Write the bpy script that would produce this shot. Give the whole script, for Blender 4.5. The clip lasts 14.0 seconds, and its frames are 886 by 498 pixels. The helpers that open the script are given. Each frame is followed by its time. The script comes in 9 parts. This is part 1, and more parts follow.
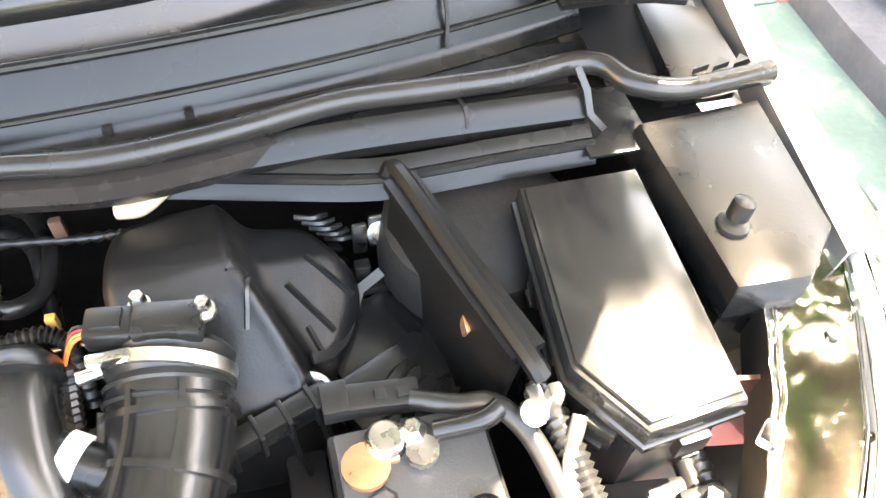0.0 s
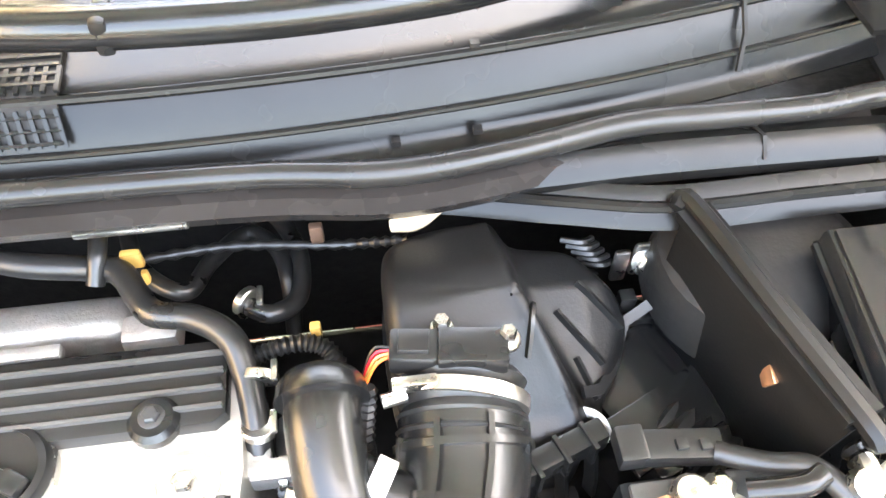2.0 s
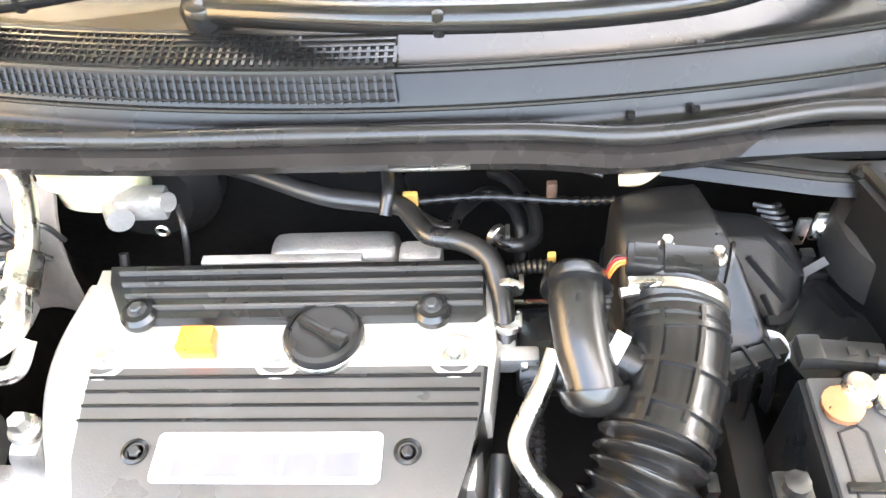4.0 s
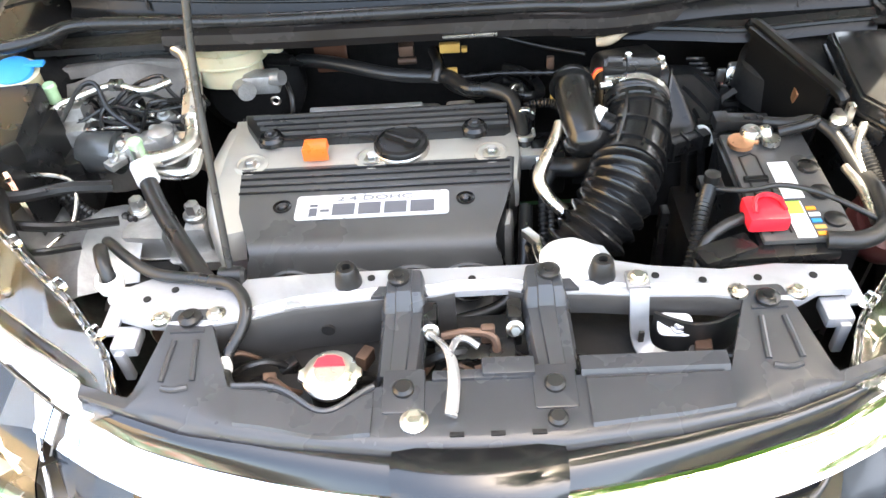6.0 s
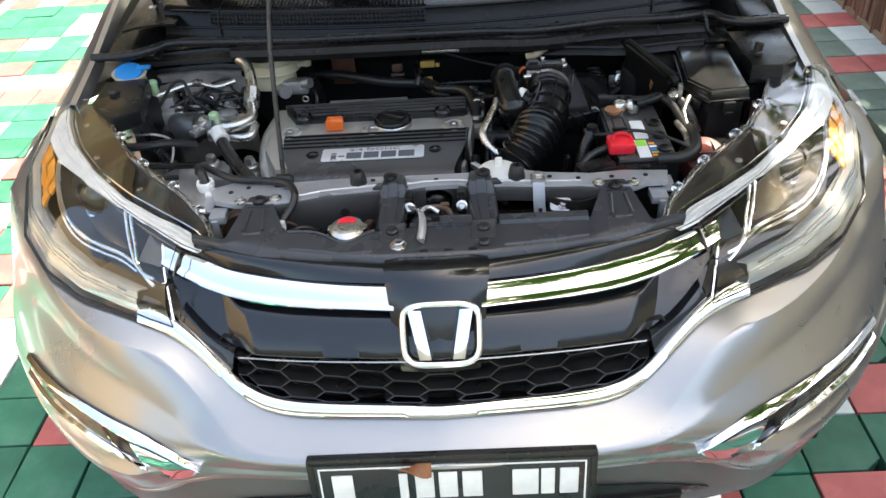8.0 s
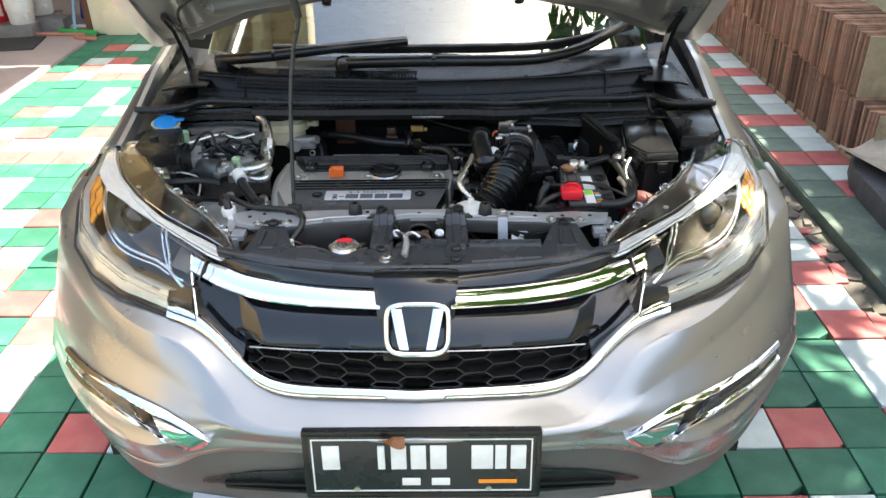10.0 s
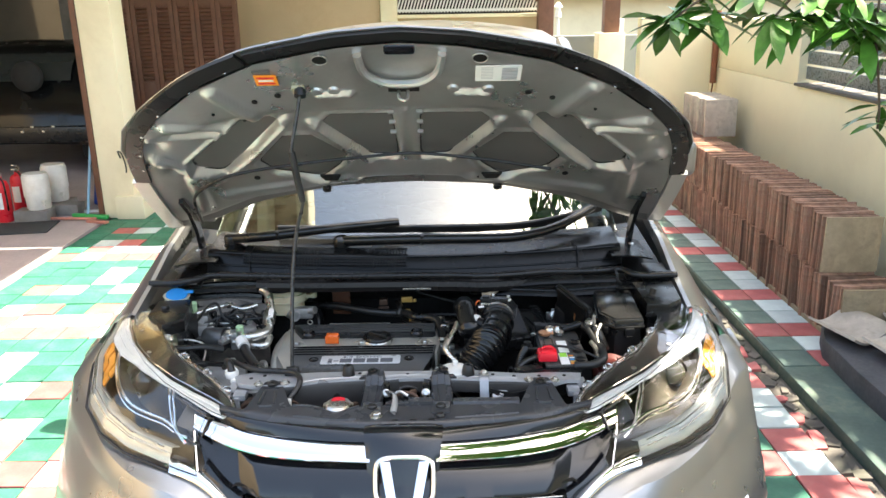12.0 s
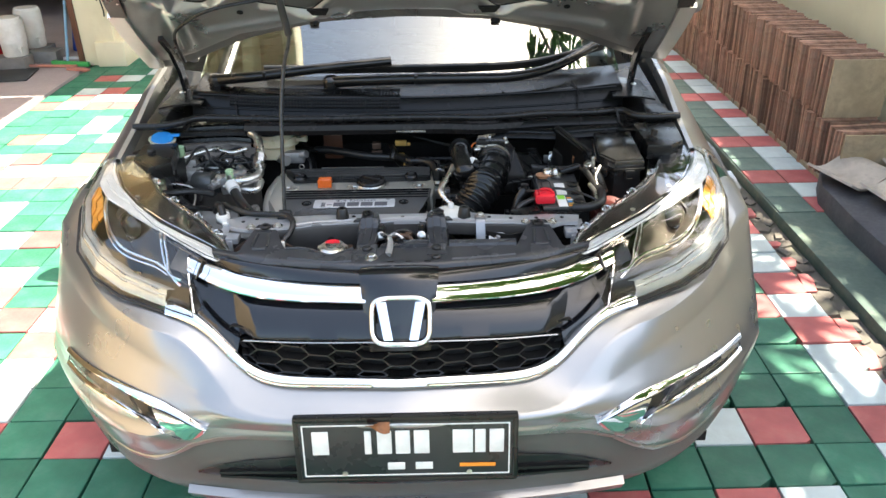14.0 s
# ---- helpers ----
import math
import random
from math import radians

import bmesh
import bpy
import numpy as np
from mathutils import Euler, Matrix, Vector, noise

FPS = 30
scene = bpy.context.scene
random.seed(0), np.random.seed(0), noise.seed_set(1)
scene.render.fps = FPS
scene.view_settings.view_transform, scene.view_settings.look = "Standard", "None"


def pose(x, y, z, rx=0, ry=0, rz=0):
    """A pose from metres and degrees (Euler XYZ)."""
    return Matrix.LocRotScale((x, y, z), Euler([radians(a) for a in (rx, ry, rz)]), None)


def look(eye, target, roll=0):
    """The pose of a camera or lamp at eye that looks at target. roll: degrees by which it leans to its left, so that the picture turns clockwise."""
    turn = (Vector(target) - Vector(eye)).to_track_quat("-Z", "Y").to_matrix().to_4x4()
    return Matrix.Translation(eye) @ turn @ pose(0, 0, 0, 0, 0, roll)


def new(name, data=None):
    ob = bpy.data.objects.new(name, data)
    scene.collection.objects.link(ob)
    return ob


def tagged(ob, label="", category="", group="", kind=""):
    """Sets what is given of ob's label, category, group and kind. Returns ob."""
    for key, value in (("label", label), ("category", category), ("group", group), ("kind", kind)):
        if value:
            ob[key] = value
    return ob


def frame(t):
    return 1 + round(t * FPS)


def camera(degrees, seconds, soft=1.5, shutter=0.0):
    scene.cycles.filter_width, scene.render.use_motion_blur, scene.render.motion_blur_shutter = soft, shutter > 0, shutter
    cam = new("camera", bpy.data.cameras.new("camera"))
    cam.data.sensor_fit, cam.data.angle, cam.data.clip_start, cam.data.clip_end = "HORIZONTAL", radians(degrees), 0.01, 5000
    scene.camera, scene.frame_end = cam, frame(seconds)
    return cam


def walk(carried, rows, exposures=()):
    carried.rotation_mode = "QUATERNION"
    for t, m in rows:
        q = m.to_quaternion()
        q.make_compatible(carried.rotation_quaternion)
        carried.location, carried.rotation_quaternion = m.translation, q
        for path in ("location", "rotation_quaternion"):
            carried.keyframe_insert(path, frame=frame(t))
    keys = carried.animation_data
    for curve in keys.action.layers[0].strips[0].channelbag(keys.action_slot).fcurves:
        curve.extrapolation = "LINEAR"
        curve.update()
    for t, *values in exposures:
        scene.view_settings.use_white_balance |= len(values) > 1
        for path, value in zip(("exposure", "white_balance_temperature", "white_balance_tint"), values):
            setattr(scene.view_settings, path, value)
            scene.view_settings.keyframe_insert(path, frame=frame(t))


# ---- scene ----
cam = camera(58.9, 14.0)
PATH = [
    (0, (0.328, 0.288, 1.367), (0.727, 1.454, -0.208), 4.8),
    (0.5, (0.298, 0.321, 1.354), (0.673, 1.497, -0.22), 4.6),
    (1, (0.267, 0.343, 1.345), (0.592, 1.534, -0.228), 3.4),
    (1.5, (0.231, 0.353, 1.344), (0.468, 1.566, -0.228), 1.0),
    (2, (0.19, 0.354, 1.351), (0.361, 1.564, -0.232), 0.4),
    (2.5, (0.149, 0.353, 1.362), (0.242, 1.589, -0.207), -1.3),
    (3, (0.106, 0.333, 1.379), (0.116, 1.572, -0.191), -2.2),
    (3.2, (0.092, 0.306, 1.397), (0.042, 1.553, -0.166), -3.4),
    (5.3, (0.078, -0.114, 1.474), (-0.11, 1.279, 0.051), -6.7),
    (5.5, (0.06, -0.164, 1.478), (-0.108, 1.242, 0.065), -6.2),
    (6, (0.011, -0.341, 1.492), (-0.084, 1.1, 0.109), -5.3),
    (6.5, (0.001, -0.496, 1.52), (-0.054, 0.989, 0.181), -4.0),
    (7, (0.036, -0.664, 1.533), (-0.05, 0.844, 0.222), -4.0),
    (7.5, (0.054, -0.804, 1.56), (-0.004, 0.687, 0.229), -3.7),
    (7.7, (0.051, -0.861, 1.581), (-0.015, 0.681, 0.309), -4.2),
    (9.8, (0.066, -1.229, 1.651), (0.047, 0.466, 0.59), -1.4),
    (10, (0.072, -1.265, 1.656), (0.049, 0.462, 0.648), -0.9),
    (10.5, (0.088, -1.354, 1.671), (0.075, 0.43, 0.766), -1.1),
    (11, (0.09, -1.415, 1.678), (0.074, 0.433, 0.915), -1.0),
    (11.5, (0.092, -1.438, 1.693), (0.079, 0.459, 1.06), -0.9),
    (12, (0.093, -1.439, 1.695), (0.09, 0.471, 1.103), -0.9),
    (12.5, (0.095, -1.432, 1.692), (0.082, 0.468, 1.069), -0.9),
    (13, (0.091, -1.43, 1.68), (0.077, 0.433, 0.953), -0.9),
    (13.5, (0.09, -1.406, 1.662), (0.083, 0.411, 0.827), -1.1),
    (14, (0.088, -1.4, 1.649), (0.095, 0.367, 0.713), -1.0),
]
walk(cam, [(t, look(eye, target, roll)) for t, eye, target, roll in PATH],
     [(0, 5.3, 8700, 10), (0.5, 5.45, 8700, 10), (1.5, 5.68, 8700, 10), (3.2, 5.66, 8600, 10), (5.3, 4.87, 8500, 10), (6.0, 4.1, 8100, 8), (6.5, 3.42, 7700, 7), (7.0, 2.88, 7600, 6), (7.5, 2.3, 7500, 6), (10, 2.26, 7250, 5), (11.5, 2.45, 7350, 6), (14, 2.40, 7350, 6)])

# ---- world and sun ----
SUN = Vector((0.42, 0.10, 0.90)).normalized()
world = bpy.data.worlds.new("daylight")
scene.world = world
world.use_nodes = True
wn = world.node_tree
sky = wn.nodes.new("ShaderNodeTexSky")
sky.sky_type = 'NISHITA'
sky.sun_disc = False
sky.sun_elevation = math.asin(SUN.z)
sky.sun_rotation = math.atan2(SUN.x, SUN.y)
sky.air_density, sky.dust_density, sky.ozone_density = 1.0, 3.2, 0.6
wn.links.new(sky.outputs[0], wn.nodes["Background"].inputs[0])
wn.nodes["Background"].inputs[1].default_value = 0.15
sun_data = bpy.data.lights.new("sun", 'SUN')
sun_data.energy, sun_data.angle, sun_data.color = 4.4, radians(0.53), (1.0, 0.96, 0.90)
sun = new("sun", sun_data)
sun.matrix_world = look(SUN * 30, (0, 0, 0))


# ---- materials ----
def mat(name, col, rough=0.5, metal=0.0, var=0.18, scale=9.0, bump=0.15, bscale=180.0, coat=0.0, rvar=0.12,
        trans=0.0, ior=1.45, rnd=0.0, stain=None, stain_scale=3.0, stain_amount=0.5, spec=0.5, sub=0.0, island=0.0):
    """Base colour broken by a broad and a fine noise, uneven gloss, fine relief; stain: a second colour in patches."""
    m = bpy.data.materials.new(name)
    m.use_nodes = True
    nt = m.node_tree
    b = nt.nodes["Principled BSDF"]
    def node(kind, **values):
        n = nt.nodes.new(kind)
        for k, v in values.items():
            n.inputs[k].default_value = v
        return n
    co = node("ShaderNodeTexCoord")
    wide = node("ShaderNodeTexNoise", Scale=scale, Detail=4.0, Roughness=0.6)
    fine = node("ShaderNodeTexNoise", Scale=bscale, Detail=3.0, Roughness=0.65)
    for n in (wide, fine):
        nt.links.new(co.outputs["Object"], n.inputs["Vector"])
    lo, hi = [tuple(max(0.0, min(1.0, c * f)) for c in col) + (1.0,) for f in (1 - var, 1 + var)]
    mix = nt.nodes.new("ShaderNodeMix")
    mix.data_type = 'RGBA'
    mix.inputs[6].default_value, mix.inputs[7].default_value = lo, hi
    ramp = node("ShaderNodeMapRange", **{"From Min": 0.3, "From Max": 0.7})
    nt.links.new(wide.outputs["Fac"], ramp.inputs["Value"])
    nt.links.new(ramp.outputs["Result"], mix.inputs[0])
    out = mix.outputs[2]
    if stain:
        spots = node("ShaderNodeTexNoise", Scale=stain_scale, Detail=6.0, Roughness=0.7, Distortion=0.4)
        nt.links.new(co.outputs["Object"], spots.inputs["Vector"])
        r2 = node("ShaderNodeMapRange", **{"From Min": 0.5, "From Max": 0.68, "To Max": stain_amount})
        nt.links.new(spots.outputs["Fac"], r2.inputs["Value"])
        mix2 = nt.nodes.new("ShaderNodeMix")
        mix2.data_type = 'RGBA'
        mix2.inputs[7].default_value = tuple(stain) + (1.0,)
        nt.links.new(r2.outputs["Result"], mix2.inputs[0])
        nt.links.new(out, mix2.inputs[6])
        out = mix2.outputs[2]
    if rnd or island:
        info = nt.nodes.new("ShaderNodeObjectInfo") if rnd else nt.nodes.new("ShaderNodeNewGeometry")
        amount = rnd or island
        r3 = node("ShaderNodeMapRange", **{"To Min": 1 - amount, "To Max": 1 + amount})
        nt.links.new(info.outputs["Random" if rnd else "Random Per Island"], r3.inputs["Value"])
        hsv = nt.nodes.new("ShaderNodeHueSaturation")
        nt.links.new(r3.outputs["Result"], hsv.inputs["Value"])
        nt.links.new(out, hsv.inputs["Color"])
        out = hsv.outputs["Color"]
    nt.links.new(out, b.inputs["Base Color"])
    gloss = node("ShaderNodeMapRange", **{"From Min": 0.3, "From Max": 0.7, "To Min": max(0.01, rough - rvar), "To Max": min(1.0, rough + rvar)})
    nt.links.new(fine.outputs["Fac"] if bscale < 90 else wide.outputs["Fac"], gloss.inputs["Value"])
    nt.links.new(gloss.outputs["Result"], b.inputs["Roughness"])
    if bump:
        bp = node("ShaderNodeBump", Strength=bump, Distance=0.002)
        nt.links.new(fine.outputs["Fac"], bp.inputs["Height"])
        nt.links.new(bp.outputs["Normal"], b.inputs["Normal"])
    b.inputs["Metallic"].default_value = metal
    b.inputs["Coat Weight"].default_value = coat
    b.inputs["Coat Roughness"].default_value = 0.04
    b.inputs["Transmission Weight"].default_value = trans
    b.inputs["IOR"].default_value = ior
    b.inputs["Specular IOR Level"].default_value = spec
    b.inputs["Subsurface Weight"].default_value = sub
    return m


SILVER = mat("silver_metallic_paint", (0.37, 0.36, 0.345), 0.29, 0.8, 0.04, 3, 0.02, 900, coat=0.4, rvar=0.03)
SILVER_RAW = mat("silver_primer_coat", (0.50, 0.49, 0.47), 0.34, 0.75, 0.08, 6, 0.05, 500, coat=0.15, stain=(0.34, 0.33, 0.31), stain_scale=7, stain_amount=0.35)
SUPPORT = mat("light_grey_painted_steel", (0.40, 0.405, 0.42), 0.36, 0.5, 0.08, 8, 0.06, 260, coat=0.2, stain=(0.24, 0.235, 0.23), stain_scale=9, stain_amount=0.4)
PLASTIC = mat("black_grained_plastic", (0.010, 0.0098, 0.0096), 0.30, 0, 0.25, 8, 0.07, 420, stain=(0.017, 0.016, 0.015), stain_scale=5, stain_amount=0.35)
PLASTIC_SATIN = mat("satin_black_plastic", (0.008, 0.0079, 0.0078), 0.2, 0, 0.25, 8, 0.08, 420, stain=(0.014, 0.013, 0.0125), stain_scale=6, stain_amount=0.3)
COVER_GREY = mat("grained_engine_cover_plastic", (0.062, 0.06, 0.057), 0.34, 0, 0.12, 8, 0.15, 420)
COVER_GLOSS = mat("moulded_black_shroud", (0.040, 0.041, 0.044), 0.24, 0, 0.12, 8, 0.05, 420)
# Also fills holes, slots and recesses with black in place of their shade.
DARK_BAY = mat("dark_insulation_and_shade_fill", (0.012, 0.0112, 0.0108), 0.6, 0, 0.4, 6, 0.4, 60, stain=(0.018, 0.0165, 0.015), stain_scale=4, spec=0.3)
GREY_PLASTIC = mat("grey_plastic_cowl", (0.0075, 0.0074, 0.0072), 0.24, 0, 0.15, 6, 0.06, 500, stain=(0.014, 0.0135, 0.0125), stain_scale=4, stain_amount=0.35, spec=0.27)
LOWER_GREY = mat("grey_unpainted_bumper_plastic", (0.105, 0.100, 0.090), 0.36, 0, 0.10, 5, 0.15, 500, stain=(0.15, 0.142, 0.125), stain_scale=3, stain_amount=0.3)
GLOSS_BLACK = mat("gloss_black_grille", (0.006, 0.0065, 0.008), 0.17, 0, 0.2, 6, 0.0, 300, rvar=0.04, coat=0.15, spec=0.7)
RUBBER = mat("black_rubber", (0.013, 0.0127, 0.0124), 0.34, 0, 0.3, 14, 0.10, 240, stain=(0.024, 0.0225, 0.021), stain_scale=12, stain_amount=0.4)
SEAL = mat("weathered_rubber_seal", (0.015, 0.0142, 0.0136), 0.28, 0, 0.2, 12, 0.06, 260, stain=(0.026, 0.0242, 0.0225), stain_scale=9, stain_amount=0.4, spec=0.4)
TYRE = mat("tyre_rubber", (0.016, 0.016, 0.016), 0.75, 0, 0.2, 20, 0.3, 90)
CHROME = mat("chrome", (0.88, 0.88, 0.89), 0.06, 1.0, 0.02, 4, 0.0, 300, rvar=0.03)
STEEL = mat("zinc_plated_steel", (0.62, 0.60, 0.56), 0.30, 1.0, 0.15, 30, 0.10, 300, stain=(0.35, 0.28, 0.2), stain_scale=25, stain_amount=0.3)
ALLOY = mat("cast_aluminium", (0.52, 0.51, 0.49), 0.45, 0.85, 0.15, 18, 0.5, 240, stain=(0.24, 0.22, 0.2), stain_scale=12, stain_amount=0.5)
VALVE = mat("painted_valve_cover", (0.52, 0.49, 0.43), 0.42, 0.55, 0.07, 9, 0.2, 380, stain=(0.34, 0.31, 0.27), stain_scale=6, stain_amount=0.25)
STEEL_DARK = mat("dark_grey_painted_rod", (0.045, 0.045, 0.045), 0.32, 0.4, 0.15, 30, 0.1, 300)
HORN_GREY = mat("dull_grey_zinc", (0.30, 0.30, 0.31), 0.38, 0.7, 0.15, 20, 0.1, 300)
COPPER = mat("copper_lug", (0.72, 0.36, 0.20), 0.38, 0.9, 0.15, 40, 0.2, 300)
RUST = mat("brown_oxidised_steel", (0.13, 0.078, 0.055), 0.5, 0.5, 0.3, 30, 0.3, 150)
ORANGE = mat("orange_plastic", (0.85, 0.16, 0.03), 0.35, 0, 0.08, 20, 0.08, 300)
RED = mat("red_plastic", (0.68, 0.02, 0.035), 0.35, 0, 0.08, 20, 0.08, 300)
BLUE = mat("blue_plastic_cap", (0.01, 0.22, 0.55), 0.38, 0, 0.08, 20, 0.08, 300)
YELLOW = mat("ochre_plastic_connector", (0.50, 0.30, 0.08), 0.45, 0, 0.1, 30, 0.1, 300)
GREEN_CAP = mat("pale_green_plastic", (0.35, 0.52, 0.30), 0.5, 0, 0.1, 30, 0.1, 300)
WHITE_PLASTIC = mat("off_white_plastic", (0.74, 0.72, 0.67), 0.42, 0, 0.06, 20, 0.1, 300, stain=(0.5, 0.45, 0.38), stain_scale=14, stain_amount=0.25)
CREAM_PLASTIC = mat("translucent_cream_plastic", (0.5, 0.43, 0.29), 0.35, 0, 0.1, 20, 0.1, 300, sub=0.2)
LABEL_WHITE = mat("white_label", (0.80, 0.80, 0.78), 0.5, 0, 0.05, 30, 0.05, 300)
LABEL_SILVER = mat("brushed_silver_label", (0.70, 0.70, 0.70), 0.35, 0.35, 0.05, 30, 0.05, 300)
LABEL_ORANGE = mat("orange_label", (0.90, 0.30, 0.03), 0.5, 0, 0.05, 30, 0.05, 300)
LABEL_GREEN = mat("green_label", (0.33, 0.75, 0.08), 0.5, 0, 0.05, 30, 0.05, 300)
INK = mat("grey_ink", (0.10, 0.10, 0.11), 0.5, 0, 0.1, 30, 0, 300)
INK_MID = mat("mid_grey_ink", (0.17, 0.17, 0.18), 0.5, 0, 0.1, 30, 0, 300)
INK_PALE = mat("pale_ink", (0.45, 0.46, 0.48), 0.5, 0, 0.1, 30, 0, 300)
LENS = mat("clear_headlamp_lens", (0.985, 0.985, 0.975), 0.015, 0, 0.01, 4, 0, 300, trans=1.0, ior=1.38, rvar=0.0)
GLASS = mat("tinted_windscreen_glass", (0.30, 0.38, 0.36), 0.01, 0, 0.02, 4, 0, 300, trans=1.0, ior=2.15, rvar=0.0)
SMOKED = mat("smoked_glass", (0.03, 0.035, 0.035), 0.03, 0, 0.1, 4, 0, 300, coat=1.0, rvar=0.01)
AMBER = mat("amber_reflector", (0.88, 0.36, 0.05), 0.15, 0, 0.15, 60, 0.3, 90, coat=0.8)
LAMP_INNER = mat("headlamp_inner_bezel", (0.062, 0.052, 0.039), 0.36, 0.2, 0.15, 8, 0.02, 300, coat=0.4)
LAMP_SHELF = mat("dark_gloss_lamp_bezel", (0.020, 0.014, 0.011), 0.04, 0, 0.2, 6, 0.0, 300, coat=1.0, rvar=0.02, spec=1.0)
PROJECTOR = mat("dark_projector_glass", (0.045, 0.040, 0.032), 0.04, 0, 0.1, 6, 0.0, 300, coat=1.0, rvar=0.02)
# Opaque pale colour stands in for sky reflected in the clear lens edge.
LOWER_TRIM = mat("lens_edge_painted_sky_sheen", (0.62, 0.64, 0.60), 0.12, 0.35, 0.10, 30, 0.05, 120, coat=1.0)
LAMP_CHROME = mat("satin_lamp_reflector", (0.45, 0.43, 0.39), 0.22, 0.9, 0.05, 10, 0.0, 300)
FOG_DARK = mat("dark_fog_lamp_bezel", (0.02, 0.02, 0.02), 0.25, 0, 0.2, 10, 0.05, 300)
DRL = mat("frosted_light_guide", (0.94, 0.93, 0.89), 0.14, 0, 0.06, 40, 0.10, 120, coat=1.0)
BROWN_REFLECT = mat("brown_tinted_plastic", (0.10, 0.045, 0.028), 0.15, 0, 0.2, 8, 0.05, 300, coat=0.6)
PLATE_BLACK = mat("black_plate_enamel", (0.022, 0.026, 0.026), 0.30, 0, 0.2, 10, 0.1, 200)
PLATE_WHITE = mat("white_plate_paint", (0.78, 0.78, 0.74), 0.45, 0, 0.08, 30, 0.2, 200)
WALL_YELLOW = mat("pale_yellow_wall_paint", (0.84, 0.755, 0.52), 0.75, 0, 0.05, 1.2, 0.25, 60, stain=(0.72, 0.62, 0.41), stain_scale=1.4, stain_amount=0.4)
WALL_TAN = mat("tan_wall_paint", (0.48, 0.37, 0.24), 0.78, 0, 0.06, 1.5, 0.25, 60, stain=(0.38, 0.28, 0.16), stain_scale=1.2, stain_amount=0.4)
WALL_CREAM = mat("cream_wall_paint", (0.80, 0.72, 0.52), 0.72, 0, 0.05, 1.5, 0.2, 60, stain=(0.62, 0.52, 0.34), stain_scale=2, stain_amount=0.35)
WALL_GREY = mat("grey_green_wall_paint", (0.20, 0.21, 0.19), 0.7, 0, 0.1, 1.5, 0.2, 60, stain=(0.12, 0.12, 0.11), stain_scale=2)
SLAT_BLUE = mat("blue_grey_metal_slat", (0.20, 0.235, 0.25), 0.3, 0.5, 0.2, 3, 0.1, 80, stain=(0.09, 0.1, 0.1), stain_scale=3, stain_amount=0.5)
WOOD_BROWN = mat("dark_brown_painted_wood", (0.150, 0.066, 0.040), 0.5, 0, 0.2, 5, 0.2, 80, stain=(0.07, 0.03, 0.018), stain_scale=5)
CEMENT = mat("mossy_cement", (0.12, 0.105, 0.09), 0.9, 0, 0.3, 5, 0.8, 40, stain=(0.075, 0.085, 0.05), stain_scale=4, stain_amount=0.75)
JOINT = mat("dark_joint_soil", (0.045, 0.042, 0.036), 0.95, 0, 0.4, 12, 0.9, 40)
KERB_GREEN = mat("worn_green_kerb_paint", (0.080, 0.120, 0.100), 0.7, 0, 0.2, 4, 0.5, 50, stain=(0.20, 0.22, 0.16), stain_scale=5, stain_amount=0.7)
TILE_GREEN = mat("dark_green_cement_tile", (0.030, 0.150, 0.095), 0.55, 0, 0.22, 9, 0.3, 70, rnd=0.22, stain=(0.09, 0.20, 0.15), stain_scale=6, stain_amount=0.5)
TILE_GREEN_WORN = mat("worn_grey_green_tile", (0.095, 0.150, 0.128), 0.6, 0, 0.2, 9, 0.3, 70, rnd=0.12, stain=(0.15, 0.19, 0.16), stain_scale=5, stain_amount=0.6)
TILE_RED = mat("faded_red_cement_tile", (0.43, 0.115, 0.11), 0.6, 0, 0.16, 9, 0.3, 70, rnd=0.18, stain=(0.46, 0.2, 0.17), stain_scale=6, stain_amount=0.5)
TILE_WHITE = mat("pale_blue_grey_cement_tile", (0.52, 0.60, 0.60), 0.6, 0, 0.1, 9, 0.3, 70, rnd=0.1, stain=(0.42, 0.47, 0.45), stain_scale=6, stain_amount=0.5)
PORCH = mat("mauve_porch_tile", (0.42, 0.36, 0.36), 0.5, 0, 0.1, 3, 0.15, 60, stain=(0.33, 0.29, 0.29), stain_scale=2)
TERRACOTTA = mat("weathered_clay_roof_tile", (0.38, 0.215, 0.15), 0.85, 0, 0.3, 14, 0.6, 60, island=0.5, rnd=0.0, stain=(0.3, 0.23, 0.17), stain_scale=7, stain_amount=0.6)
CLAY_FACE = mat("grey_weathered_clay", (0.40, 0.31, 0.20), 0.85, 0, 0.2, 9, 0.6, 60, rnd=0.15, stain=(0.20, 0.16, 0.11), stain_scale=9, stain_amount=0.55)
CLAY_GREY = mat("pale_grey_clay_tile", (0.48, 0.42, 0.36), 0.8, 0, 0.2, 8, 0.5, 60, rnd=0.12, stain=(0.20, 0.16, 0.13), stain_scale=8, stain_amount=0.55)
PLANTER = mat("dark_grey_cement_rim", (0.075, 0.075, 0.085), 0.75, 0, 0.2, 6, 0.4, 50, stain=(0.13, 0.125, 0.12), stain_scale=4)
BRICK_GREY = mat("grey_cement_block", (0.22, 0.21, 0.20), 0.9, 0, 0.2, 8, 0.6, 50)
MAT_GREY = mat("dark_grey_rubber_mat", (0.045, 0.048, 0.05), 0.8, 0, 0.2, 8, 0.4, 90)
LEAF = mat("mango_leaf", (0.070, 0.200, 0.026), 0.38, 0, 0.25, 30, 0.1, 90, island=0.35, sub=0.0)
BARK = mat("rough_bark", (0.10, 0.075, 0.05), 0.9, 0, 0.3, 20, 0.9, 40)
ROOF_TILE = mat("red_brown_roof_tiles", (0.22, 0.09, 0.06), 0.8, 0, 0.2, 6, 0.6, 20)
